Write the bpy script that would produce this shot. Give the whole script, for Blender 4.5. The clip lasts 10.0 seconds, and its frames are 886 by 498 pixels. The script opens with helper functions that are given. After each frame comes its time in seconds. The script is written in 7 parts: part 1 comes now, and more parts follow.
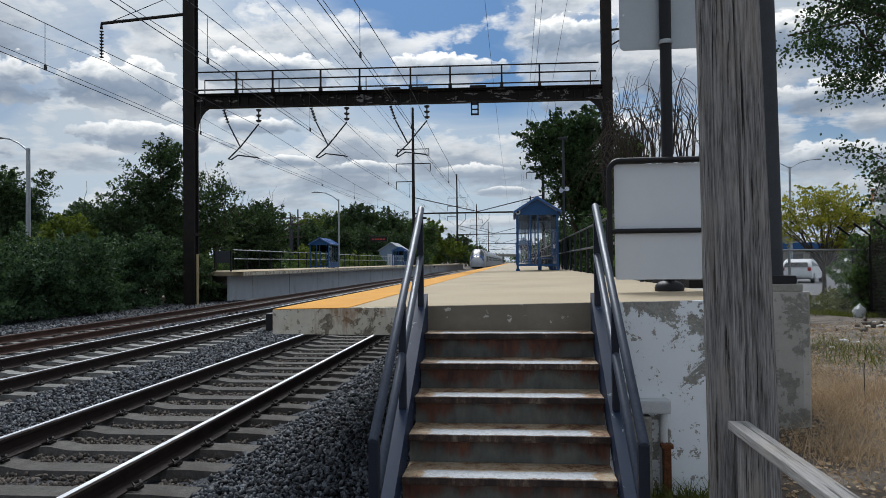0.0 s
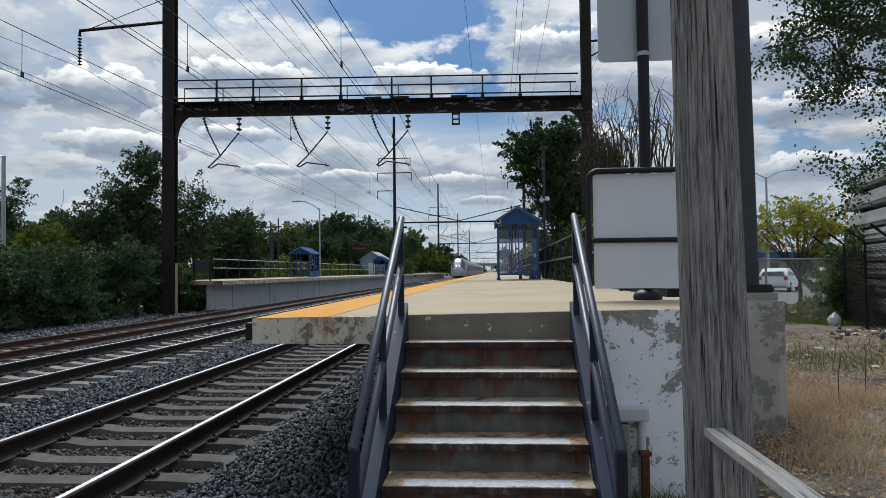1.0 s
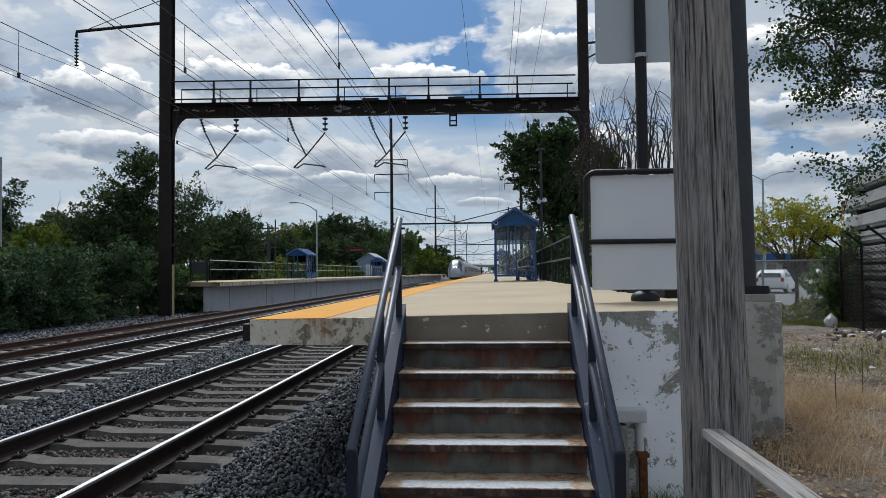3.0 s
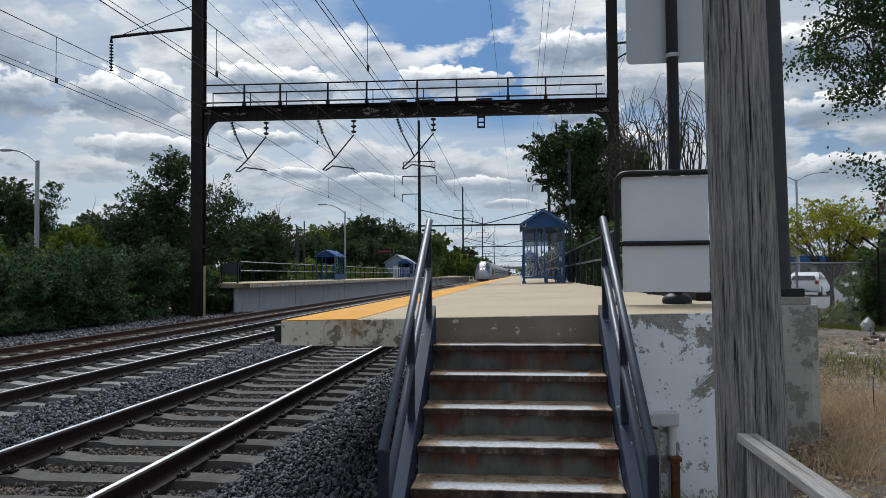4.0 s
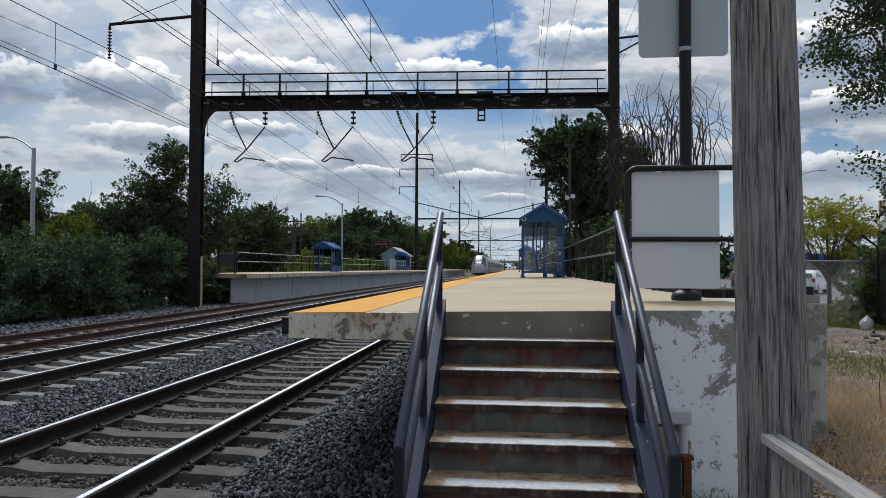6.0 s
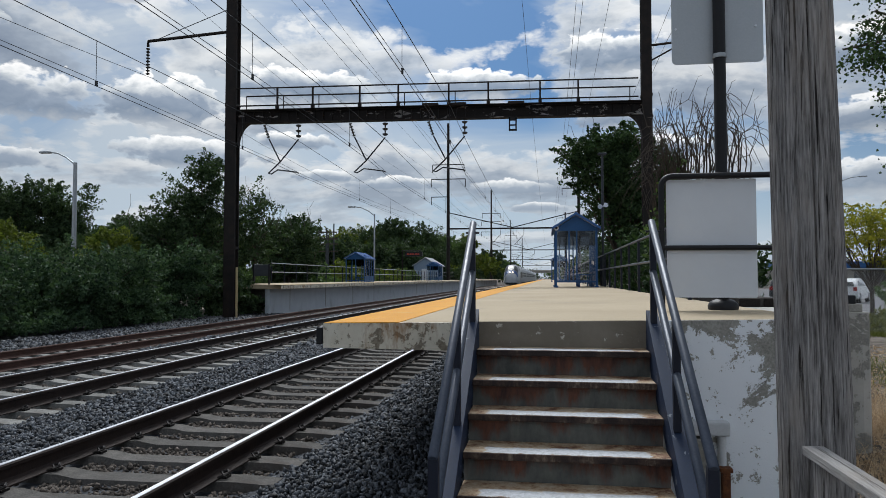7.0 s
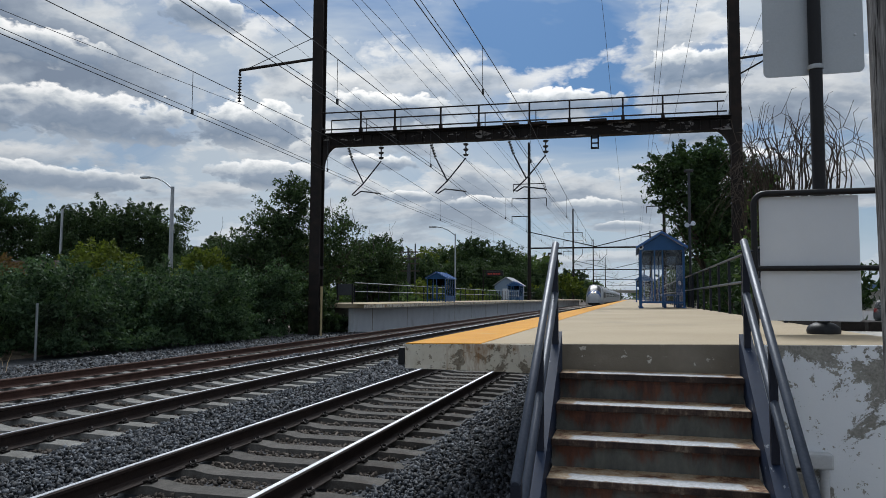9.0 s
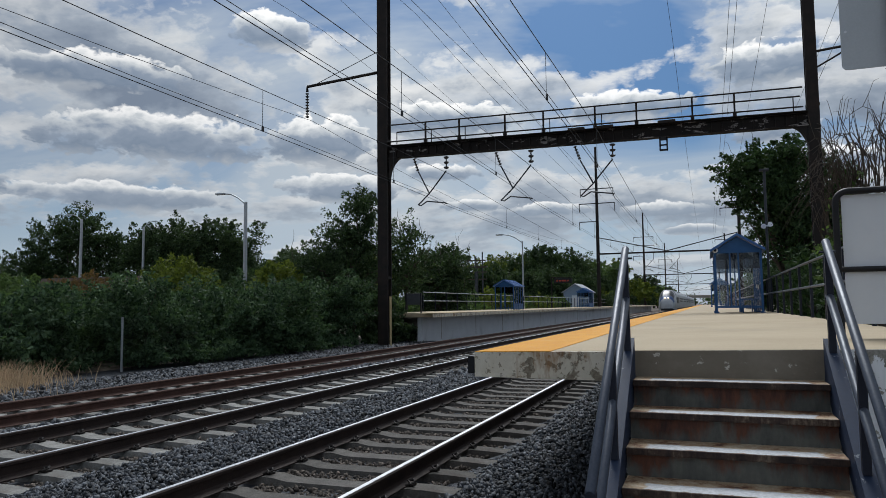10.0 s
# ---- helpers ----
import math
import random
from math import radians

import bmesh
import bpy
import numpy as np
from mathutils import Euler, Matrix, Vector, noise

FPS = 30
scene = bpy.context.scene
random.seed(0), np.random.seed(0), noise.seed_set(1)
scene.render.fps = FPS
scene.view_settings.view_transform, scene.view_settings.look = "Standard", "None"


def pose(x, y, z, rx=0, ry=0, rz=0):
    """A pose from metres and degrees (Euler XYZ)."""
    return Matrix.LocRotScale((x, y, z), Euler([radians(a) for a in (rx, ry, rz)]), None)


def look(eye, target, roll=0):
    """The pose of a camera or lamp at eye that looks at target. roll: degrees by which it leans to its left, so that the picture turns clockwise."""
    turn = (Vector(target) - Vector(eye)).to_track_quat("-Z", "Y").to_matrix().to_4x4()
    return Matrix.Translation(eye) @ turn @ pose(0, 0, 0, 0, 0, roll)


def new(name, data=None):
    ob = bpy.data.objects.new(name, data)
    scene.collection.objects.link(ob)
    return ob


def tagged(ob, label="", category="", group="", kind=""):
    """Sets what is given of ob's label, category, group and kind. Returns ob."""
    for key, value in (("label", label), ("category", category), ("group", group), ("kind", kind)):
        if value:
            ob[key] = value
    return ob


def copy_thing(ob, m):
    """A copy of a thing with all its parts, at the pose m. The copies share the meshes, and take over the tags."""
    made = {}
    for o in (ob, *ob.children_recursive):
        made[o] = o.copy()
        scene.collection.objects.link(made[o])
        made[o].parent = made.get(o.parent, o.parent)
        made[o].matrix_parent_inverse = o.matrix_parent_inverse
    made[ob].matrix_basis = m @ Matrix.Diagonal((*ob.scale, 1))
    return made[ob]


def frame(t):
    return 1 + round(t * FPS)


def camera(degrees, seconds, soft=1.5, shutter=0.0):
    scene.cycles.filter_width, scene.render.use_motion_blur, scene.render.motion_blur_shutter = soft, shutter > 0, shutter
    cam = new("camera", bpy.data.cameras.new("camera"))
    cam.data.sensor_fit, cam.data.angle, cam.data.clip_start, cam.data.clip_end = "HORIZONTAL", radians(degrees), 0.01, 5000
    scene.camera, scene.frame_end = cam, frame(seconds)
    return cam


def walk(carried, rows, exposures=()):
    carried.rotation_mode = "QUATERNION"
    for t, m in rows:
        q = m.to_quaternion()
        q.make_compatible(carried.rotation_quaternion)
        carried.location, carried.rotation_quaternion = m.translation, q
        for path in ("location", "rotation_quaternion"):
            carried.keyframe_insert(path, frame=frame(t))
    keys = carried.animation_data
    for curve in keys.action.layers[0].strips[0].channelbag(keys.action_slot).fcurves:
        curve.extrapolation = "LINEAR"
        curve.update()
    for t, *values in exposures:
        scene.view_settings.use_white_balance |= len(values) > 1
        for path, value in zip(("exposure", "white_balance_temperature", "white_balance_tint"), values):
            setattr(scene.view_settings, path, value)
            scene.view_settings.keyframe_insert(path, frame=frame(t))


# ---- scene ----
PATH = [
    (0, (0.051, -0.11, 1.717), (-0.147, 1.8798, 1.755), -0.6),
    (0.5, (0.0518, -0.1294, 1.7143), (-0.1296, 1.8617, 1.7656), -0.6),
    (1, (0.06, -0.1328, 1.7159), (-0.0856, 1.8609, 1.779), -0.62),
    (1.5, (0.0667, -0.1136, 1.7187), (-0.0396, 1.8823, 1.7876), -0.64),
    (2, (0.0651, -0.135, 1.7124), (-0.0215, 1.8619, 1.7818), -0.64),
    (2.5, (0.0632, -0.1289, 1.7134), (-0.0357, 1.8675, 1.7783), -0.56),
    (4, (0.0349, -0.1366, 1.7135), (-0.1786, 1.8506, 1.7861), -0.46),
    (4.5, (0.035, -0.1205, 1.7186), (-0.1775, 1.8671, 1.7831), -0.05),
    (5, (-0.0442, -0.0257, 1.7151), (-0.2363, 1.9645, 1.7646), 0.37),
    (6.5, (-0.09, -0.0854, 1.7155), (-0.3153, 1.9008, 1.7793), 0.0),
    (7, (-0.0937, -0.0829, 1.7156), (-0.3837, 1.8943, 1.7968), 0.02),
    (7.5, (-0.0989, -0.0903, 1.7214), (-0.4449, 1.8775, 1.8114), -0.07),
    (8, (-0.0898, -0.0579, 1.7254), (-0.48, 1.9011, 1.8246), -0.0),
    (8.5, (-0.1039, -0.084, 1.7242), (-0.5423, 1.864, 1.8391), 0.38),
    (9, (-0.1031, -0.0632, 1.7261), (-0.6126, 1.8661, 1.8612), 0.27),
    (9.5, (-0.0965, -0.0556, 1.7252), (-0.6943, 1.8469, 1.877), -0.01),
    (10, (-0.1028, -0.0661, 1.7235), (-0.7896, 1.8055, 1.8828), -0.64),
]
cam = camera(63.4, 10.0, soft=0.85)
walk(cam, [(t, look(eye, target, roll)) for t, eye, target, roll in PATH], [(0, 0.0), (5, 0.0), (7.5, -0.03), (9, -0.10), (10, -0.18)])

# ---- light ----
def node(nt, kind, **values):
    n = nt.nodes.new(kind)
    for key, value in values.items():
        n.inputs[key].default_value = value
    return n


def link(nt, *pairs):
    for a, b in pairs:
        nt.links.new(a, b)


def math_node(nt, op, a, b=None, clamp=False):
    n = nt.nodes.new("ShaderNodeMath")
    n.operation, n.use_clamp = op, clamp
    for i, v in enumerate((a, b)):
        if v is None:
            continue
        if isinstance(v, (int, float)):
            n.inputs[i].default_value = v
        else:
            nt.links.new(v, n.inputs[i])
    return n.outputs[0]


def ramp(nt, fac, stops, interp="LINEAR"):
    n = nt.nodes.new("ShaderNodeValToRGB")
    n.color_ramp.interpolation = interp
    while len(n.color_ramp.elements) < len(stops):
        n.color_ramp.elements.new(0.5)
    for e, (p, c) in zip(n.color_ramp.elements, stops):
        e.position = p
        e.color = (c, c, c, 1) if isinstance(c, (int, float)) else (*c, 1)
    nt.links.new(fac, n.inputs[0])
    return n.outputs[0]


def mix(nt, fac, a, b, blend="MIX"):
    n = nt.nodes.new("ShaderNodeMix")
    n.data_type, n.blend_type = "RGBA", blend
    for i, v in ((0, fac), (6, a), (7, b)):
        if isinstance(v, (int, float)):
            n.inputs[i].default_value = v
        elif isinstance(v, tuple):
            n.inputs[i].default_value = (*v, 1)
        else:
            nt.links.new(v, n.inputs[i])
    return n.outputs[2]


SUN_EL, SUN_AZ = 50.0, 12.0          # degrees above the horizon; degrees left of straight down the track


def make_world():
    w = bpy.data.worlds.new("sky")
    scene.world = w
    w.use_nodes = True
    nt = w.node_tree
    nt.nodes.clear()
    out = nt.nodes.new("ShaderNodeOutputWorld")
    bg = nt.nodes.new("ShaderNodeBackground")
    sky = nt.nodes.new("ShaderNodeTexSky")
    sky.sky_type, sky.sun_disc = "NISHITA", False
    sky.sun_elevation, sky.sun_rotation = radians(SUN_EL), radians(-SUN_AZ)
    sky.air_density, sky.dust_density, sky.ozone_density = 1.0, 0.6, 2.0
    co = nt.nodes.new("ShaderNodeTexCoord")
    sep = nt.nodes.new("ShaderNodeSeparateXYZ")
    link(nt, (co.outputs["Generated"], sep.inputs[0]))
    x, y, z = sep.outputs
    zz = math_node(nt, "ADD", math_node(nt, "MAXIMUM", z, 0.0), 0.21)
    u, v = math_node(nt, "DIVIDE", math_node(nt, "MULTIPLY", x, 0.8), zz), math_node(nt, "DIVIDE", y, zz)
    az = math_node(nt, "MULTIPLY", math_node(nt, "ARCTAN2", x, y), 180 / math.pi)
    el = math_node(nt, "MULTIPLY", math_node(nt, "ARCSINE", z), 180 / math.pi)

    def layer(ox, oy, scale, detail, rough, dist, lift=0.0):
        c = nt.nodes.new("ShaderNodeCombineXYZ")
        link(nt, (math_node(nt, "ADD", u, ox), c.inputs[0]), (math_node(nt, "ADD", v, oy), c.inputs[1]))
        c.inputs[2].default_value = lift
        n = node(nt, "ShaderNodeTexNoise", Scale=scale, Detail=detail, Roughness=rough, Distortion=dist)
        link(nt, (c.outputs[0], n.inputs["Vector"]))
        return n.outputs[0]

    def spot(direction, size):
        d = nt.nodes.new("ShaderNodeVectorMath")
        d.operation = "DISTANCE"
        link(nt, (co.outputs["Generated"], d.inputs[0]))
        d.inputs[1].default_value = Vector(direction).normalized()
        return ramp(nt, math_node(nt, "DIVIDE", d.outputs["Value"], size), [(0.0, 1.0), (1.0, 0.0)], "EASE")

    def toward(azimuth, elevation):
        a, e = radians(azimuth), radians(elevation)
        return (math.sin(a) * math.cos(e), math.cos(a) * math.cos(e), math.sin(e))

    # rounded heaps: a fine and a coarse cauliflower relief over the whole sky
    flat = nt.nodes.new("ShaderNodeCombineXYZ")
    link(nt, (math_node(nt, "MULTIPLY", az, 0.75), flat.inputs[0]), (math_node(nt, "MULTIPLY", el, 1.25), flat.inputs[1]))
    relief = []
    for scale, detail in ((0.42, 2.0), (1.25, 2.0)):
        n = nt.nodes.new("ShaderNodeTexVoronoi")
        n.feature, n.voronoi_dimensions = "SMOOTH_F1", "2D"
        n.inputs["Scale"].default_value, n.inputs["Detail"].default_value, n.inputs["Smoothness"].default_value = scale, detail, 0.6
        wob = node(nt, "ShaderNodeTexNoise", Scale=0.5, Detail=4.0)
        off = nt.nodes.new("ShaderNodeVectorMath")
        off.operation = "MULTIPLY_ADD"
        off.inputs[1].default_value = (1.6, 1.6, 0)
        link(nt, (flat.outputs[0], wob.inputs["Vector"]), (wob.outputs["Color"], off.inputs[0]), (flat.outputs[0], off.inputs[2]), (off.outputs[0], n.inputs["Vector"]))
        relief.append(n.outputs["Distance"])
    frayed = node(nt, "ShaderNodeTexNoise", Scale=0.55, Detail=7.0, Roughness=0.58)
    link(nt, (flat.outputs[0], frayed.inputs["Vector"]))
    heap = math_node(nt, "SUBTRACT", math_node(nt, "ADD", math_node(nt, "MULTIPLY", relief[0], 0.55), math_node(nt, "MULTIPLY", relief[1], 0.35)), 0.42)
    heap = math_node(nt, "SUBTRACT", math_node(nt, "MULTIPLY", math_node(nt, "SUBTRACT", frayed.outputs[0], 0.5), 1.3), heap)

    def bank(azimuth, elevation, wide, tall):
        """How deep inside one heap of cloud, and how high up in it, a direction lies."""
        p = math_node(nt, "DIVIDE", math_node(nt, "SUBTRACT", az, azimuth), wide)
        q = math_node(nt, "DIVIDE", math_node(nt, "SUBTRACT", el, elevation), tall)
        p2 = math_node(nt, "MULTIPLY", p, p)
        depth = math_node(nt, "SUBTRACT", 1.0, math_node(nt, "ADD", p2, math_node(nt, "MULTIPLY", q, q)))
        return depth, math_node(nt, "ADD", q, math_node(nt, "MULTIPLY", p2, 0.45))

    # far layer: veil, thin sheets and small flat clouds
    gap = math_node(nt, "MULTIPLY", spot(toward(-4.2, 18.5), 0.12), 0.115)
    for a, e, size, k in ((-1.0, 14.0, 0.06, 0.08), (-10.5, 21.0, 0.09, 0.08), (22.0, 9.3, 0.05, 0.10), (-16.5, 7.8, 0.05, 0.05), (16.0, 5.0, 0.06, 0.05), (2.0, 27.0, 0.15, 0.06)):
        gap = math_node(nt, "ADD", gap, math_node(nt, "MULTIPLY", spot(toward(a, e), size), k))
    big = layer(SKY_OX, SKY_OY, 1.75, 8.0, 0.55, 0.15)
    upper = layer(SKY_OX, SKY_OY - 0.13, 1.75, 8.0, 0.55, 0.15)
    mass = math_node(nt, "SUBTRACT", math_node(nt, "ADD", big, math_node(nt, "MULTIPLY", heap, 0.10)), gap)
    above = math_node(nt, "SUBTRACT", math_node(nt, "ADD", upper, math_node(nt, "MULTIPLY", heap, 0.06)), gap)
    wisp = layer(3.1, 7.7, 0.8, 6.0, 0.6, 0.9, 2.0)
    cover = ramp(nt, mass, [(0.45, 0.0), (0.50, 0.75), (0.56, 1.0)])
    body = math_node(nt, "ADD", math_node(nt, "MULTIPLY", above, 0.75), math_node(nt, "MULTIPLY", mass, 0.25))
    thick = ramp(nt, body, [(0.44, (0.86, 0.88, 0.90)), (0.49, (0.64, 0.68, 0.73)), (0.54, (0.38, 0.445, 0.54)), (0.62, (0.24, 0.30, 0.40))])
    blue = mix(nt, 1.0, sky.outputs[0], (0.034, 0.050, 0.066), "MULTIPLY")
    veil = math_node(nt, "SUBTRACT", ramp(nt, wisp, [(0.40, 0.18), (0.60, 0.90)]), math_node(nt, "MULTIPLY", gap, 5.0), True)
    base = mix(nt, veil, blue, (0.57, 0.64, 0.715))
    low = ramp(nt, z, [(0.0, 0.8), (0.09, 0.45), (0.22, 0.0)])
    base = mix(nt, low, base, (0.47, 0.63, 0.80))
    col = mix(nt, cover, base, thick)
    # near layer: the heaped banks, white along their tops and slate grey below
    for a, e, w, t in BANKS:
        depth, up = bank(a, e, w, t)
        inside = math_node(nt, "ADD", math_node(nt, "ADD", depth, 0.16), math_node(nt, "MULTIPLY", heap, 0.95))
        edge = ramp(nt, math_node(nt, "MULTIPLY", inside, 0.5), [(0.14, 0.0), (0.23, 0.85), (0.36, 1.0)])
        fade = ramp(nt, math_node(nt, "ADD", math_node(nt, "MULTIPLY", up, 0.4), 0.5), [(0.05, 0.0), (0.30, 1.0)])
        lit = math_node(nt, "ADD", up, math_node(nt, "MULTIPLY", heap, -0.60))
        shade = ramp(nt, math_node(nt, "ADD", math_node(nt, "MULTIPLY", lit, 0.35), 0.5), [(0.28, (0.46, 0.51, 0.58)), (0.44, (0.235, 0.305, 0.415)), (0.58, (0.315, 0.385, 0.495)), (0.70, (0.70, 0.75, 0.80)), (0.79, (1.26, 1.26, 1.26))])
        col = mix(nt, math_node(nt, "MULTIPLY", edge, fade), col, shade)
    haze = ramp(nt, z, [(0.0, 0.85), (0.06, 0.45), (0.15, 0.12), (0.26, 0.0)])
    col = mix(nt, haze, col, (0.66, 0.75, 0.84))
    # clouds and haze brighten towards the sun behind them
    a, e = radians(SUN_AZ), radians(SUN_EL)
    near_sun = spot((-math.sin(a) * math.cos(e), math.cos(a) * math.cos(e), math.sin(e)), 0.95)
    col = mix(nt, 1.0, col, mix(nt, near_sun, (1.0, 1.0, 1.0), (1.95, 1.92, 1.84)), "MULTIPLY")
    # added fill: unseen sky behind the camera, raised to brighten faces turned to it
    rear_fill = spot((math.sin(a) * 0.8, -math.cos(a) * 0.8, 0.6), 1.1)
    col = mix(nt, 1.0, col, mix(nt, rear_fill, (1.0, 1.0, 1.0), (1.7, 1.68, 1.62)), "MULTIPLY")
    link(nt, (col, bg.inputs[0]), (bg.outputs[0], out.inputs[0]))
    bg.inputs[1].default_value = SKY_STRENGTH


SKY_OX, SKY_OY, SKY_STRENGTH = 4.3, 2.6, 0.82
# heaped clouds: degrees to the right of straight ahead, degrees up, half width, half height
BANKS = ((-47.0, 17.0, 8.0, 1.8), (-33.8, 21.0, 4.0, 1.9), (4.8, 17.2, 5.0, 2.2), (21.0, 15.6, 6.0, 2.2), (38.0, 15.0, 8.0, 2.4), (-62.0, 15.0, 9.0, 2.6),
         (-19.6, 14.8, 7.0, 1.9), (-5.4, 15.2, 6.2, 1.5), (-42.0, 12.7, 10.5, 2.5), (-30.0, 13.0, 6.0, 2.6), (5.5, 12.4, 4.5, 1.2), (24.0, 11.2, 7.0, 1.7),
         (-20.4, 10.6, 4.0, 0.9), (-28.2, 9.3, 6.5, 1.6), (-44.5, 8.2, 9.5, 1.4), (10.5, 10.0, 3.4, 1.1), (-12.0, 7.5, 5.0, 0.8), (-3.2, 7.2, 4.2, 0.9), (23.4, 7.0, 5.0, 1.6), (-17.8, 8.0, 3.0, 0.7), (38.0, 8.5, 8.0, 1.5), (-0.3, 5.6, 3.0, 0.6), (-58.0, 9.0, 7.0, 1.6))
make_world()
sun = new("sun", bpy.data.lights.new("sun", "SUN"))
sun.data.energy, sun.data.angle, sun.data.color = 2.85, radians(24), (0.955, 0.98, 1.0)
_a, _e = radians(SUN_AZ), radians(SUN_EL)
sun.matrix_world = look((0, 0, 40), (math.sin(_a) * math.cos(_e), -math.cos(_a) * math.cos(_e), 40 - math.sin(_e)))


# ---- materials ----
def material(name, colors, scale=4.0, rough=0.8, metal=0.0, bump=0.2, bump_scale=60.0, stain=None, stain_at=(0.55, 0.65), stain_scale=1.6,
             stretch=(1, 1, 1), tone=0.0, spec=0.3, fine=0.5, detail=6.0):
    """Grain between two colours, fine relief, and a second, larger pattern of stain or wear; tone: how far single pieces differ."""
    m = bpy.data.materials.new(name)
    m.use_nodes = True
    nt = m.node_tree
    b = nt.nodes["Principled BSDF"]
    co = nt.nodes.new("ShaderNodeTexCoord")
    mp = node(nt, "ShaderNodeMapping", Scale=stretch)
    link(nt, (co.outputs["Object"], mp.inputs[0]))
    n1 = node(nt, "ShaderNodeTexNoise", Scale=scale, Detail=detail, Roughness=0.62)
    n2 = node(nt, "ShaderNodeTexNoise", Scale=bump_scale, Detail=4.0, Roughness=0.6)
    link(nt, (mp.outputs[0], n1.inputs["Vector"]), (mp.outputs[0], n2.inputs["Vector"]))
    f = math_node(nt, "ADD", math_node(nt, "MULTIPLY", n1.outputs[0], 1.0 - fine), math_node(nt, "MULTIPLY", n2.outputs[0], fine))
    col = ramp(nt, f, [(0.36, colors[0]), (0.64, colors[1])])
    if stain:
        n3 = node(nt, "ShaderNodeTexNoise", Scale=stain_scale, Detail=7.0, Roughness=0.65, Distortion=0.4)
        link(nt, (mp.outputs[0], n3.inputs["Vector"]))
        col = mix(nt, ramp(nt, n3.outputs[0], [(stain_at[0], 0.0), (stain_at[1], 1.0)]), col, stain)
    if tone:
        info = nt.nodes.new("ShaderNodeObjectInfo")
        geo = nt.nodes.new("ShaderNodeNewGeometry")
        r = math_node(nt, "FRACT", math_node(nt, "ADD", info.outputs["Random"], geo.outputs["Random Per Island"]))
        hs = nt.nodes.new("ShaderNodeHueSaturation")
        link(nt, (math_node(nt, "ADD", math_node(nt, "MULTIPLY", r, 2 * tone), 1.0 - tone), hs.inputs["Value"]), (col, hs.inputs["Color"]))
        col = hs.outputs[0]
    bp = node(nt, "ShaderNodeBump", Strength=bump, Distance=0.02)
    rg = math_node(nt, "ADD", math_node(nt, "MULTIPLY", n2.outputs[0], 0.25), rough - 0.125, True)
    link(nt, (n2.outputs[0], bp.inputs["Height"]), (bp.outputs[0], b.inputs["Normal"]), (col, b.inputs["Base Color"]), (rg, b.inputs["Roughness"]))
    b.inputs["Metallic"].default_value = metal
    b.inputs["Specular IOR Level"].default_value = spec
    return m


def leaf_material(name, dark, light, odd=None, glow=0.35, tint=(1.2, 1.3, 0.6)):
    m = bpy.data.materials.new(name)
    m.use_nodes = True
    nt = m.node_tree
    b, out = nt.nodes["Principled BSDF"], nt.nodes["Material Output"]
    geo = nt.nodes.new("ShaderNodeNewGeometry")
    co = nt.nodes.new("ShaderNodeTexCoord")
    n = node(nt, "ShaderNodeTexNoise", Scale=0.7, Detail=3.0)
    link(nt, (co.outputs["Object"], n.inputs["Vector"]))
    f = math_node(nt, "ADD", math_node(nt, "MULTIPLY", geo.outputs["Random Per Island"], 0.55), math_node(nt, "MULTIPLY", n.outputs[0], 0.45))
    stops = [(0.2, dark), (0.75, light)] + ([(0.9, odd)] if odd else [])
    col = ramp(nt, f, stops)
    tr = nt.nodes.new("ShaderNodeBsdfTranslucent")
    mx = nt.nodes.new("ShaderNodeMixShader")
    mx.inputs[0].default_value = glow
    link(nt, (col, b.inputs["Base Color"]), (mix(nt, 1.0, col, tint, "MULTIPLY"), tr.inputs[0]), (b.outputs[0], mx.inputs[1]), (tr.outputs[0], mx.inputs[2]), (mx.outputs[0], out.inputs[0]))
    b.inputs["Roughness"].default_value = 0.65
    b.inputs["Specular IOR Level"].default_value = 0.16
    return m


def glass_material(name, tint=(0.8, 0.85, 0.88), keep=0.8):
    m = bpy.data.materials.new(name)
    m.use_nodes = True
    nt = m.node_tree
    nt.nodes.remove(nt.nodes["Principled BSDF"])
    gl = node(nt, "ShaderNodeBsdfGlossy", Roughness=0.06)
    tr = nt.nodes.new("ShaderNodeBsdfTransparent")
    tr.inputs[0].default_value = (*tint, 1)
    mx = nt.nodes.new("ShaderNodeMixShader")
    fr = node(nt, "ShaderNodeFresnel", IOR=1.5)
    link(nt, (math_node(nt, "ADD", fr.outputs[0], 0.3 * (1 - keep), True), mx.inputs[0]), (tr.outputs[0], mx.inputs[1]), (gl.outputs[0], mx.inputs[2]), (mx.outputs[0], nt.nodes["Material Output"].inputs[0]))
    return m


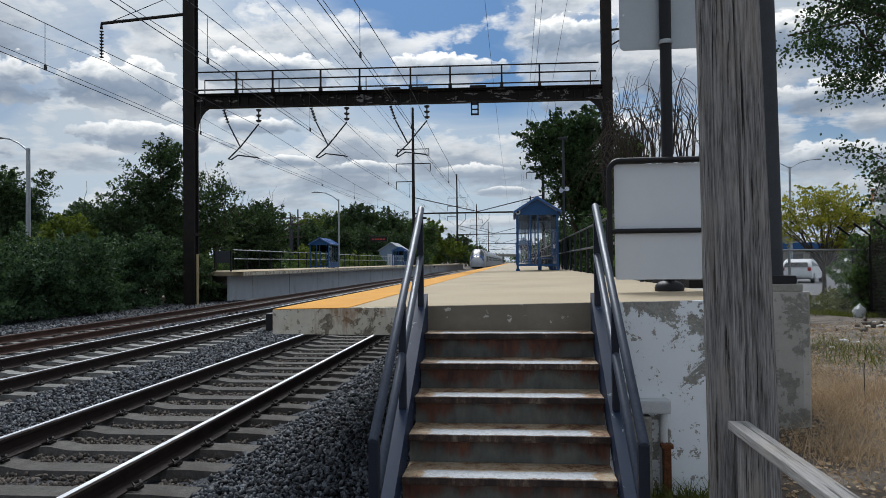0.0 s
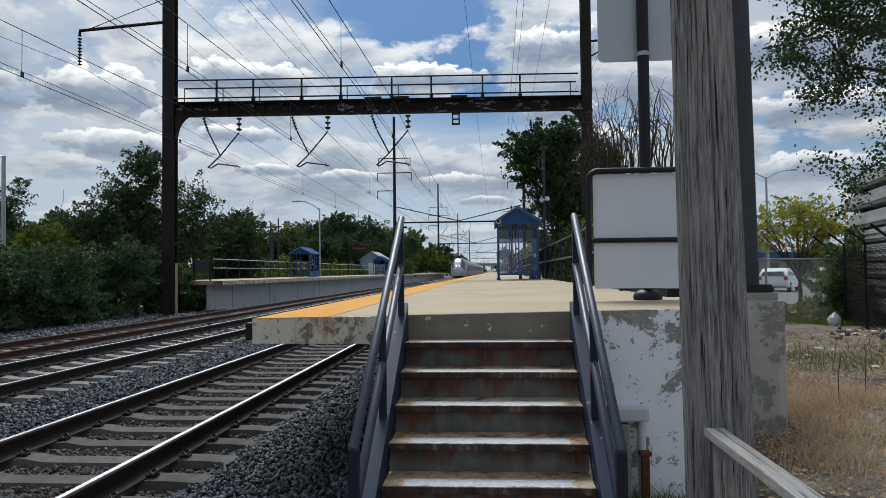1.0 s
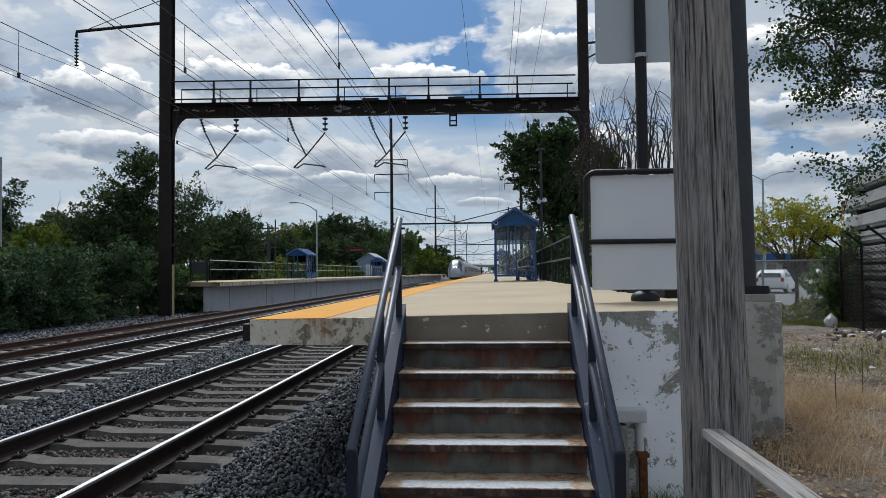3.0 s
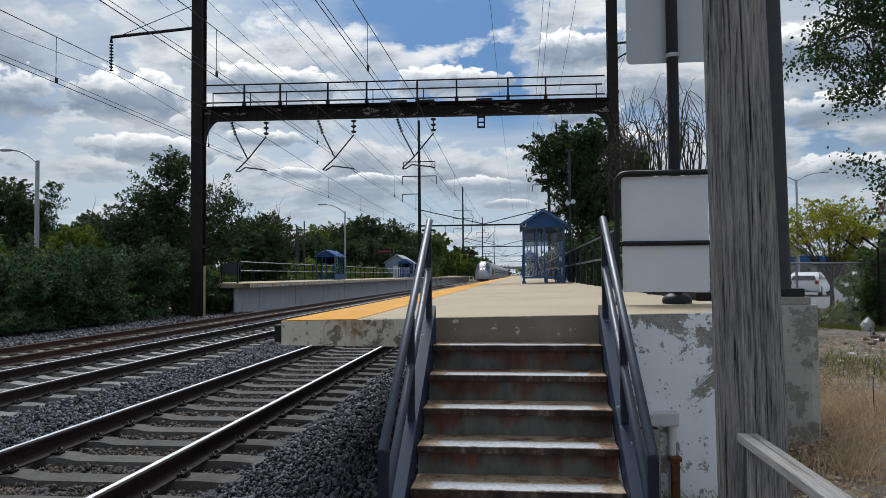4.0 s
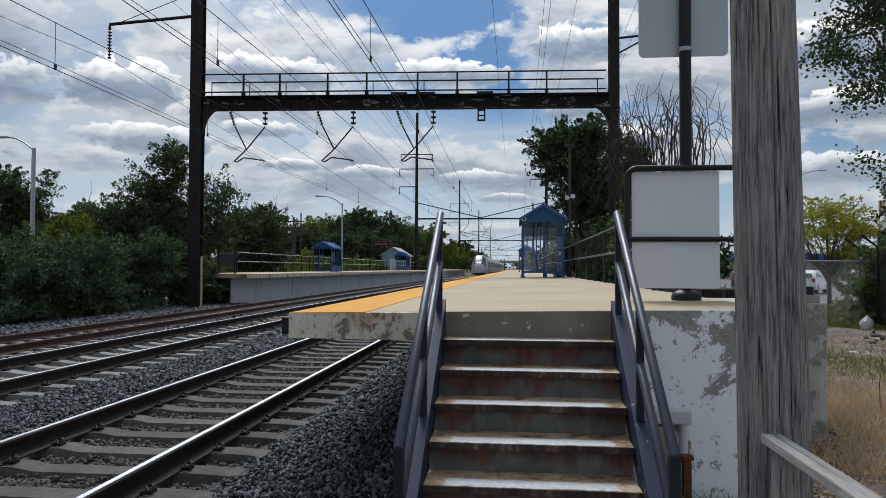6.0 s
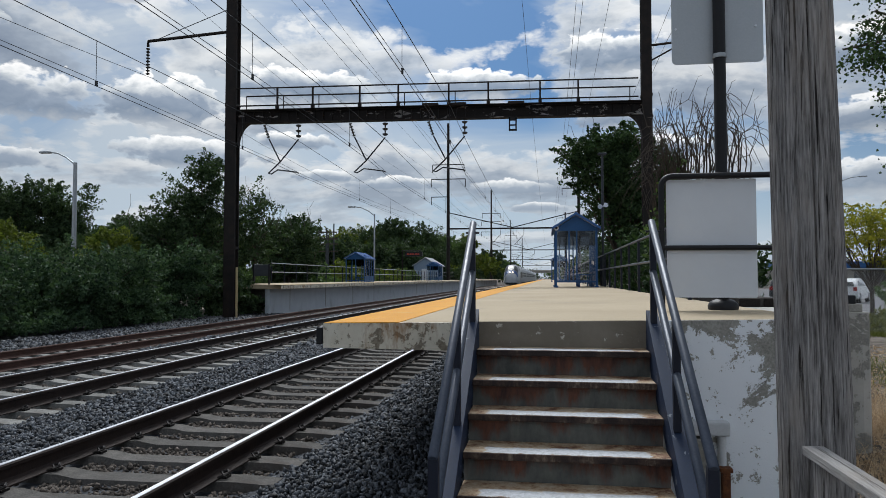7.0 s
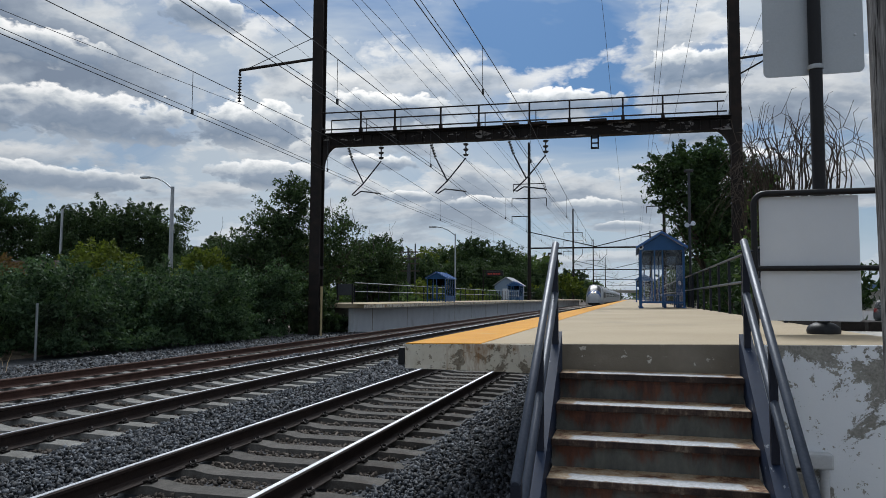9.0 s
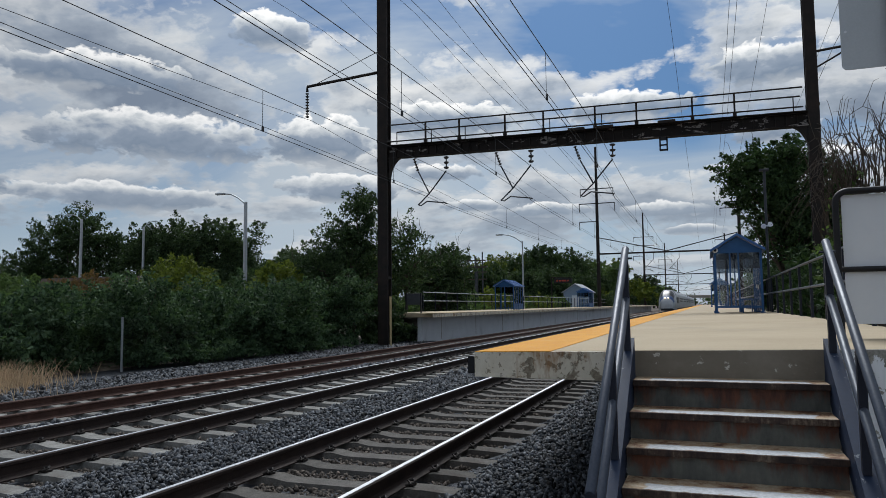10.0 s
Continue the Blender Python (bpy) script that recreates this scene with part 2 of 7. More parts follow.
def wall_material(name, paints, bares, limit=0.565, lift=0.13, chip=0.665, size=1.0, streak=None):
    """Paint flaking off concrete; streak: a colour that has run down in places."""
    m = bpy.data.materials.new(name)
    m.use_nodes = True
    nt = m.node_tree
    b = nt.nodes["Principled BSDF"]
    co = nt.nodes.new("ShaderNodeTexCoord")
    big = node(nt, "ShaderNodeTexNoise", Scale=1.7 * size, Detail=9.0, Roughness=0.68, Distortion=0.3)
    small = node(nt, "ShaderNodeTexNoise", Scale=9.0 * size, Detail=6.0, Roughness=0.7)
    grain = node(nt, "ShaderNodeTexNoise", Scale=70.0, Detail=4.0)
    for n in (big, small, grain):
        link(nt, (co.outputs["Object"], n.inputs["Vector"]))
    sep = nt.nodes.new("ShaderNodeSeparateXYZ")
    link(nt, (co.outputs["Object"], sep.inputs[0]))
    top = ramp(nt, math_node(nt, "SUBTRACT", sep.outputs[2], 0.6), [(0.35, 0.0), (0.85, lift)])
    gone = ramp(nt, math_node(nt, "ADD", big.outputs[0], top), [(limit, 0.0), (limit + 0.015, 1.0)])
    chips = ramp(nt, small.outputs[0], [(chip, 0.0), (chip + 0.01, 1.0)])
    bare = math_node(nt, "MAXIMUM", gone, chips)
    conc = ramp(nt, math_node(nt, "ADD", math_node(nt, "MULTIPLY", small.outputs[0], 0.6), math_node(nt, "MULTIPLY", grain.outputs[0], 0.4)), [(0.38, bares[0]), (0.62, bares[1])])
    paint = ramp(nt, big.outputs[0], [(0.3, paints[1]), (0.56, paints[0])])
    col = mix(nt, bare, paint, conc)
    if streak:
        mp = node(nt, "ShaderNodeMapping", Scale=(1, 1, 0.25))
        run = node(nt, "ShaderNodeTexNoise", Scale=5.0, Detail=6.0, Roughness=0.7)
        link(nt, (co.outputs["Object"], mp.inputs[0]), (mp.outputs[0], run.inputs["Vector"]))
        col = mix(nt, ramp(nt, run.outputs[0], [(0.52, 0.0), (0.64, 0.9)]), col, streak)
    bp = node(nt, "ShaderNodeBump", Strength=0.5, Distance=0.01)
    link(nt, (col, b.inputs["Base Color"]), (math_node(nt, "SUBTRACT", math_node(nt, "MULTIPLY", grain.outputs[0], 0.4), bare), bp.inputs["Height"]), (bp.outputs[0], b.inputs["Normal"]))
    b.inputs["Roughness"].default_value = 0.75
    return m


def tread_material():
    """Concrete and worn paint between rust at the back and along the nosing."""
    m = bpy.data.materials.new("rusty painted tread")
    m.use_nodes = True
    nt = m.node_tree
    b = nt.nodes["Principled BSDF"]
    co = nt.nodes.new("ShaderNodeTexCoord")
    info = nt.nodes.new("ShaderNodeObjectInfo")
    sh = nt.nodes.new("ShaderNodeVectorMath")
    link(nt, (co.outputs["Object"], sh.inputs[0]), (info.outputs["Location"], sh.inputs[1]))
    n1 = node(nt, "ShaderNodeTexNoise", Scale=5.0, Detail=8.0, Roughness=0.7)
    n2 = node(nt, "ShaderNodeTexNoise", Scale=40.0, Detail=5.0, Roughness=0.7)
    mp = node(nt, "ShaderNodeMapping", Scale=(1.0, 1.0, 0.15))
    link(nt, (sh.outputs[0], mp.inputs[0]), (mp.outputs[0], n1.inputs["Vector"]), (sh.outputs[0], n2.inputs["Vector"]))
    sep = nt.nodes.new("ShaderNodeSeparateXYZ")
    link(nt, (co.outputs["Object"], sep.inputs[0]))
    x, y, z = sep.outputs
    wob = math_node(nt, "MULTIPLY", math_node(nt, "SUBTRACT", n1.outputs[0], 0.5), 0.20)
    yy = math_node(nt, "ADD", math_node(nt, "ADD", y, wob), math_node(nt, "MULTIPLY", math_node(nt, "SUBTRACT", n2.outputs[0], 0.5), 0.05))
    worn = math_node(nt, "MULTIPLY", ramp(nt, yy, [(0.012, 0.0), (0.018, 1.0)]), ramp(nt, yy, [(0.150, 1.0), (0.168, 0.0)]))
    ends = ramp(nt, math_node(nt, "ADD", math_node(nt, "ABSOLUTE", x), wob), [(0.48, 1.0), (0.50, 0.0)])
    worn = math_node(nt, "MULTIPLY", worn, ends)
    rust = ramp(nt, math_node(nt, "ADD", math_node(nt, "MULTIPLY", n1.outputs[0], 0.7), math_node(nt, "MULTIPLY", n2.outputs[0], 0.3)),
                [(0.37, (0.050, 0.017, 0.010)), (0.43, (0.17, 0.075, 0.035)), (0.49, (0.33, 0.225, 0.135)), (0.60, (0.46, 0.385, 0.285))])
    pale = ramp(nt, n2.outputs[0], [(0.35, (0.33, 0.345, 0.36)), (0.6, (0.50, 0.52, 0.55))])
    lip = ramp(nt, math_node(nt, "ADD", y, math_node(nt, "MULTIPLY", wob, 0.12)), [(0.008, 1.0), (0.016, 0.0)])
    edge = ramp(nt, math_node(nt, "ADD", math_node(nt, "MULTIPLY", n1.outputs[0], 0.75), math_node(nt, "MULTIPLY", n2.outputs[0], 0.25)), [(0.43, (0.020, 0.011, 0.009)), (0.52, (0.062, 0.036, 0.026)), (0.63, (0.24, 0.185, 0.13))])
    col = mix(nt, lip, mix(nt, worn, rust, pale), edge)
    bp = node(nt, "ShaderNodeBump", Strength=0.5, Distance=0.01)
    link(nt, (col, b.inputs["Base Color"]), (n2.outputs[0], bp.inputs["Height"]), (bp.outputs[0], b.inputs["Normal"]))
    b.inputs["Roughness"].default_value = 0.8
    return m


def riser_material():
    """Grey painted steel with rust that has run down from the nosing above."""
    m = bpy.data.materials.new("rust-streaked grey riser")
    m.use_nodes = True
    nt = m.node_tree
    b = nt.nodes["Principled BSDF"]
    co = nt.nodes.new("ShaderNodeTexCoord")
    info = nt.nodes.new("ShaderNodeObjectInfo")
    sh = nt.nodes.new("ShaderNodeVectorMath")
    link(nt, (co.outputs["Object"], sh.inputs[0]), (info.outputs["Location"], sh.inputs[1]))
    outs = []
    for sc, st in ((3.2, 0.35), (14.0, 0.3), (60.0, 1.0), (2.0, 1.0)):
        mp = node(nt, "ShaderNodeMapping", Scale=(1, 1, st))
        n = node(nt, "ShaderNodeTexNoise", Scale=sc, Detail=6.0, Roughness=0.65)
        link(nt, (sh.outputs[0], mp.inputs[0]), (mp.outputs[0], n.inputs["Vector"]))
        outs.append(n.outputs[0])
    sep = nt.nodes.new("ShaderNodeSeparateXYZ")
    link(nt, (co.outputs["Object"], sep.inputs[0]))
    h = math_node(nt, "MULTIPLY", sep.outputs[2], 1 / 0.178)
    run = math_node(nt, "ADD", math_node(nt, "MULTIPLY", outs[0], 1.9), math_node(nt, "ADD", math_node(nt, "MULTIPLY", outs[1], 0.7), math_node(nt, "MULTIPLY", h, 0.55)))
    rust = ramp(nt, math_node(nt, "MULTIPLY", run, 0.5), [(0.485, 0.0), (0.63, 0.95)])
    grey = ramp(nt, math_node(nt, "ADD", math_node(nt, "MULTIPLY", outs[3], 0.6), math_node(nt, "MULTIPLY", outs[1], 0.4)), [(0.38, (0.050, 0.054, 0.050)), (0.62, (0.165, 0.162, 0.140))])
    red = ramp(nt, outs[1], [(0.35, (0.028, 0.010, 0.008)), (0.65, (0.150, 0.048, 0.022))])
    col = mix(nt, rust, grey, red)
    bp = node(nt, "ShaderNodeBump", Strength=0.3, Distance=0.01)
    link(nt, (col, b.inputs["Base Color"]), (outs[2], bp.inputs["Height"]), (bp.outputs[0], b.inputs["Normal"]))
    b.inputs["Roughness"].default_value = 0.7
    return m


M_PLATFORM = material("tan platform concrete", ((0.37, 0.293, 0.192), (0.48, 0.393, 0.275)), 0.6, 0.85, bump=0.15, bump_scale=80, stain=(0.33, 0.28, 0.21), stain_at=(0.58, 0.75), stain_scale=0.5)
M_YELLOW = material("worn yellow paint", ((0.58, 0.235, 0.004), (0.70, 0.32, 0.008)), 2.0, 0.75, bump=0.3, stain=(0.50, 0.34, 0.13), stain_at=(0.60, 0.70), stain_scale=2.5)
M_FADED = material("faded yellow paint", ((0.42, 0.31, 0.15), (0.55, 0.43, 0.25)), 1.5, 0.8, bump=0.15, stain=(0.36, 0.30, 0.21), stain_at=(0.5, 0.65), stain_scale=0.8)
M_CONC = material("weathered concrete", ((0.20, 0.185, 0.16), (0.37, 0.35, 0.31)), 2.2, 0.9, bump=0.4, bump_scale=45, stain=(0.45, 0.42, 0.36), stain_at=(0.56, 0.62), stain_scale=3.0)
M_SLABFACE = wall_material("stained cracked slab paint", ((0.63, 0.56, 0.44), (0.76, 0.70, 0.59)), ((0.15, 0.115, 0.08), (0.33, 0.275, 0.20)), 0.56, 0.0, 0.60, 2.6, (0.30, 0.14, 0.045))
M_BROWNFACE = wall_material("chipped brown paint", ((0.19, 0.16, 0.12), (0.25, 0.215, 0.17)), ((0.34, 0.31, 0.26), (0.58, 0.54, 0.47)), 0.66, 0.0, 0.64, 1.6)
M_WHITEWALL = wall_material("flaking white paint", ((0.87, 0.89, 0.92), (0.90, 0.92, 0.94)), ((0.20, 0.19, 0.165), (0.40, 0.38, 0.34)), 0.575, 0.04, 0.585, 1.15)
M_FOOTING = wall_material("worn grey wash on concrete", ((0.38, 0.36, 0.325), (0.46, 0.44, 0.405)), ((0.17, 0.165, 0.15), (0.30, 0.285, 0.25)), 0.535, 0.0, 0.61, 1.6)
M_OPPWALL = material("dull white painted wall", ((0.62, 0.645, 0.68), (0.74, 0.765, 0.80)), 1.2, 0.85, bump=0.1, stain=(0.42, 0.43, 0.44), stain_at=(0.55, 0.75), stain_scale=0.4)
M_TREAD = tread_material()
M_RISER = riser_material()
M_STRINGER = material("blue-grey painted steel", ((0.010, 0.021, 0.050), (0.018, 0.033, 0.072)), 3.0, 0.6, bump=0.02, stain=(0.20, 0.22, 0.25), stain_at=(0.64, 0.655), stain_scale=14.0)
M_RAILTUBE = material("dull grey handrail tube", ((0.034, 0.044, 0.066), (0.062, 0.074, 0.102)), 4.0, 0.42, metal=0.2, bump=0.05)
M_NAVY = material("navy painted post", ((0.008, 0.010, 0.020), (0.014, 0.018, 0.032)), 4.0, 0.5, bump=0.05)
M_BLACK = material("black powder coat", ((0.006, 0.006, 0.008), (0.012, 0.012, 0.014)), 4.0, 0.5, bump=0.05)
M_SIGNBACK = material("matt white sign panel", ((0.60, 0.625, 0.665), (0.66, 0.685, 0.725)), 1.0, 0.6, bump=0.02, fine=0.1)
M_ALU = material("grey aluminium sign back", ((0.40, 0.43, 0.46), (0.46, 0.49, 0.52)), 1.5, 0.55, metal=0.2, bump=0.03)
M_POLEGREY = material("grey painted steel pole", ((0.030, 0.034, 0.040), (0.050, 0.054, 0.062)), 4.0, 0.55, bump=0.05)
M_GANTRY = material("rusted black steel", ((0.007, 0.006, 0.006), (0.020, 0.014, 0.012)), 3.0, 0.75, bump=0.3, stain=(0.026, 0.017, 0.013), stain_at=(0.5, 0.7), stain_scale=1.5)
M_BEAM = material("flaking black girder paint", ((0.007, 0.006, 0.006), (0.020, 0.014, 0.012)), 3.0, 0.75, bump=0.3, stain=(0.27, 0.25, 0.24), stain_at=(0.59, 0.62), stain_scale=2.4, stretch=(0.5, 1, 1.6))
M_STEEL = material("galvanised steel", ((0.30, 0.32, 0.34), (0.42, 0.44, 0.46)), 4.0, 0.5, metal=0.5, bump=0.05)
M_PORCELAIN = material("grey brown porcelain", ((0.035, 0.032, 0.032), (0.075, 0.07, 0.068)), 6.0, 0.4, bump=0.02)
M_WIRE = material("dark wire", ((0.03, 0.032, 0.036), (0.05, 0.052, 0.056)), 4.0, 0.6, bump=0.0)
M_RAILTOP = material("polished rail head", ((0.44, 0.45, 0.48), (0.58, 0.59, 0.62)), 3.0, 0.46, metal=1.0, bump=0.03, stretch=(1, 0.05, 1))
M_RAILSIDE = material("brown rail side", ((0.016, 0.010, 0.009), (0.042, 0.026, 0.021)), 6.0, 0.75, bump=0.2)
M_RUSTRAIL = material("rusty rail head", ((0.05, 0.024, 0.018), (0.10, 0.048, 0.035)), 6.0, 0.7, bump=0.2)
M_TIE = material("dusty concrete sleeper", ((0.055, 0.051, 0.047), (0.130, 0.121, 0.111)), 7.0, 0.9, bump=0.5, bump_scale=50, tone=0.18, stain=(0.06, 0.048, 0.04), stain_at=(0.55, 0.72), stain_scale=3.0)
M_TIEGREY = material("pale concrete sleeper", ((0.14, 0.137, 0.128), (0.28, 0.275, 0.26)), 7.0, 0.9, bump=0.5, bump_scale=50, tone=0.18, stain=(0.10, 0.085, 0.07), stain_at=(0.58, 0.75), stain_scale=3.0)
M_CLIP = material("dark spring clip", ((0.010, 0.008, 0.008), (0.022, 0.017, 0.015)), 6.0, 0.6, bump=0.1)
M_BALLAST = material("grey crushed stone", ((0.018, 0.020, 0.024), (0.07, 0.076, 0.088)), 9.0, 0.85, bump=0.8, bump_scale=22, tone=0.0, detail=8)
M_STONE = material("grey ballast stone", ((0.018, 0.020, 0.024), (0.120, 0.130, 0.147)), 11.0, 0.70, bump=0.3, bump_scale=90, tone=0.95)
M_BROWNBALLAST = material("brown dusty stone", ((0.05, 0.042, 0.036), (0.12, 0.10, 0.085)), 20.0, 0.9, bump=0.3, bump_scale=90, tone=0.6)
M_SOIL = material("dry soil with litter", ((0.058, 0.050, 0.042), (0.31, 0.265, 0.225)), 1.6, 0.95, bump=0.8, bump_scale=25, stain=(0.055, 0.043, 0.034), stain_at=(0.47, 0.62), stain_scale=0.6, detail=9)
M_BLUE = material("blue painted steel", ((0.014, 0.070, 0.20), (0.022, 0.095, 0.25)), 3.0, 0.45, bump=0.05)
M_BLUEROOF = material("blue metal roof", ((0.035, 0.11, 0.30), (0.05, 0.14, 0.36)), 3.0, 0.4, bump=0.05)
M_GLASS = glass_material("shelter glass", (0.985, 0.99, 0.995), keep=1.0)
M_BARK = material("grey brown bark", ((0.035, 0.028, 0.022), (0.10, 0.082, 0.065)), 9.0, 0.95, bump=0.8, bump_scale=30, stretch=(1, 1, 0.25))
M_LEAF_DARK = leaf_material("dark hedge leaves", (0.013, 0.028, 0.014), (0.072, 0.112, 0.052), glow=0.25)
M_LEAF_HEDGE = leaf_material("blackish green hedge leaves", (0.012, 0.030, 0.017), (0.098, 0.160, 0.088), glow=0.24)
M_LEAF_DEEP = leaf_material("deep green tree leaves", (0.012, 0.028, 0.012), (0.060, 0.105, 0.042), glow=0.2)
M_LEAF_TREE = leaf_material("green tree leaves", (0.030, 0.060, 0.026), (0.125, 0.185, 0.075), glow=0.35)
M_LEAF_LIGHT = leaf_material("olive green leaves", (0.045, 0.068, 0.016), (0.155, 0.185, 0.042), glow=0.4)
M_LEAF_RUSSET = leaf_material("russet leaves", (0.07, 0.045, 0.025), (0.17, 0.105, 0.055), glow=0.35)
M_LEAF_YELLOW = leaf_material("turning yellow leaves", (0.13, 0.15, 0.03), (0.36, 0.32, 0.045), (0.48, 0.34, 0.05), glow=0.4)
M_GRASS = leaf_material("green weeds", (0.06, 0.085, 0.02), (0.20, 0.20, 0.06), (0.36, 0.30, 0.14), glow=0.3)
M_STRAW = leaf_material("dry straw grass", (0.30, 0.21, 0.13), (0.64, 0.51, 0.35), (0.40, 0.29, 0.20), glow=0.3, tint=(1.05, 0.95, 0.85))


# ---- building helpers ----
def box(bm, x0, x1, y0, y1, z0, z1, bevel=0.0):
    vs = [bm.verts.new((x, y, z)) for x in (x0, x1) for y in (y0, y1) for z in (z0, z1)]
    fs = [bm.faces.new([vs[i] for i in q]) for q in ((0, 1, 3, 2), (4, 6, 7, 5), (0, 4, 5, 1), (2, 3, 7, 6), (0, 2, 6, 4), (1, 5, 7, 3))]
    if bevel:
        bmesh.ops.bevel(bm, geom=list({e for f in fs for e in f.edges}), offset=bevel, segments=2, affect="EDGES", profile=0.6)
    return bm


def prism(bm, poly, axis, a0, a1):
    """A polygon drawn across an axis, drawn out along it from a0 to a1."""
    def at(p, a):
        return {"x": (a, p[0], p[1]), "y": (p[0], a, p[1]), "z": (p[0], p[1], a)}[axis]
    n = len(poly)
    lo, hi = [bm.verts.new(at(p, a0)) for p in poly], [bm.verts.new(at(p, a1)) for p in poly]
    bm.faces.new(lo), bm.faces.new(hi[::-1])
    for i in range(n):
        bm.faces.new((lo[i], hi[i], hi[(i + 1) % n], lo[(i + 1) % n]))
    return bm


def tube(bm, pts, radius, n=8, caps=True):
    """A round bar through points; radius is one number, or one for each point."""
    pts = [Vector(p) for p in pts]
    rr = [radius] * len(pts) if isinstance(radius, (int, float)) else list(radius)
    rings, side = [], None
    for i, p in enumerate(pts):
        d = (pts[min(i + 1, len(pts) - 1)] - pts[max(i - 1, 0)]).normalized()
        if side is None:
            side = d.orthogonal().normalized()
        side = (side - d * side.dot(d)).normalized()
        up = d.cross(side)
        rings.append([bm.verts.new(p + (side * math.cos(a) + up * math.sin(a)) * rr[i]) for a in (2 * math.pi * k / n for k in range(n))])
    for a, b in zip(rings, rings[1:]):
        for k in range(n):
            bm.faces.new((a[k], a[(k + 1) % n], b[(k + 1) % n], b[k]))
    if caps:
        bm.faces.new(rings[0][::-1]), bm.faces.new(rings[-1])
    return bm


def mesh_of(bm, name, mat, smooth=False):
    bmesh.ops.recalc_face_normals(bm, faces=bm.faces)
    me = bpy.data.meshes.new(name)
    bm.to_mesh(me)
    bm.free()
    me.materials.append(mat)
    if smooth:
        me.shade_smooth()
        me.set_sharp_from_angle(angle=radians(40))
    return me


def raw_mesh(name, verts, faces, mat):
    me = bpy.data.meshes.new(name)
    me.from_pydata(verts, [], faces)
    me.materials.append(mat)
    return me


def part(name, bm, mat, parent=None, label="", smooth=False, at=None):
    me = bm if isinstance(bm, bpy.types.Mesh) else mesh_of(bm, name, mat, smooth)
    ob = new(name, me)
    if parent:
        ob.parent = parent
    if at:
        ob.location = at
    return tagged(ob, label)


def thing(name, label, category, at=(0, 0, 0), group="", kind=""):
    ob = new(name)
    ob.empty_display_size = 0.2
    ob.location = at
    return tagged(ob, label, category, group, kind)


def setting(name, bm, mat, label="", smooth=False):
    ob = part(name, bm, mat, None, label, smooth)
    return tagged(ob, kind="structure")


B = bmesh.new


# ---- the large structure ----
PT, RAIL = 1.395, 0.27                # platform top at its middle, rail top
SLOPE = 0.0165                        # the platform falls towards its edge
TRACKS = (-3.55, -7.29, -11.2)
DROP = (0.0, 0.0, 0.17)                # the third track lies lower
EDGE, FRONT, BACK = -1.83, 5.38, 1.85
RISE, RUN, HALF = 0.1778, 0.2794, 0.61
TREAD_Z, TREAD_Y = 1.200, FRONT - RUN


def grid_sheet(name, x0, x1, y0, y1, nx, ny, height, mat):
    verts = [(x0 + (x1 - x0) * i / nx, y0 + (y1 - y0) * j / ny) for j in range(ny + 1) for i in range(nx + 1)]
    faces = [(j * (nx + 1) + i, j * (nx + 1) + i + 1, (j + 1) * (nx + 1) + i + 1, (j + 1) * (nx + 1) + i) for j in range(ny) for i in range(nx)]
    me = raw_mesh(name, [(x, y, height(x, y)) for x, y in verts], faces, mat)
    me.shade_smooth()
    return me


def ground_height(x, y):
    """Level by the track, a low bank of soil to the right, gently uneven elsewhere."""
    h = 0.05 * (noise.noise((x * 0.5, y * 0.5, 0)) + 0.4 * noise.noise((x * 1.7, y * 1.7, 3)))
    if x > 2.5:
        k = min(1.0, (x - 2.5) / 5.0)
        h = h * 1.5 + 0.10 * k + 0.22 * math.exp(-((x - 7.5) / 1.8) ** 2 - ((y - 14) / 6.0) ** 2) + 0.10 * math.exp(-((x - 4.2) / 1.3) ** 2 - ((y - 9) / 3.0) ** 2)
    elif x > -13.2:
        h = h * 0.3 - 0.02
    if x < -7.9:
        h -= 0.22 * min(1.0, -7.9 - x) * min(1.0, max(0.0, (x + 18.4) / 1.2))
    return h


far = B()
for x0, x1, y0, y1 in ((-2500, -60, -200, 4500), (45, 2500, -200, 4500), (-60, 45, 110, 4500), (-60, 45, -200, -14)):
    vs = [far.verts.new(p) for p in ((x0, y0, 0.02), (x1, y0, 0.02), (x1, y1, 0.02), (x0, y1, 0.02))]
    far.faces.new(vs)
ground = tagged(new("ground", grid_sheet("ground", -60, 45, -14, 110, 210, 248, ground_height, M_SOIL)), "dry brown soil with leaf litter and weeds", "ground", kind="structure")
part("far_ground", far, M_SOIL, ground)


def ballast_height(x, y):
    z = 0.075 + 0.018 * noise.noise((x * 1.3, y * 1.3, 5)) + 0.012 * noise.noise((x * 5, y * 5, 9))
    if min(abs(x - c) for c in TRACKS) < 1.25:
        z -= 0.05
    z -= 0.17 * min(1.0, max(0.0, (-8.9 - x) / 0.9))
    if x > -1.4:
        z -= 0.05 * (x + 1.4)
    return z


ballast = tagged(new("ballast", grid_sheet("ballast", -17.2, -0.66, -8, 300, 82, 616, ballast_height, M_BALLAST)), "bed of grey crushed stone under the tracks", "ballast", kind="structure")


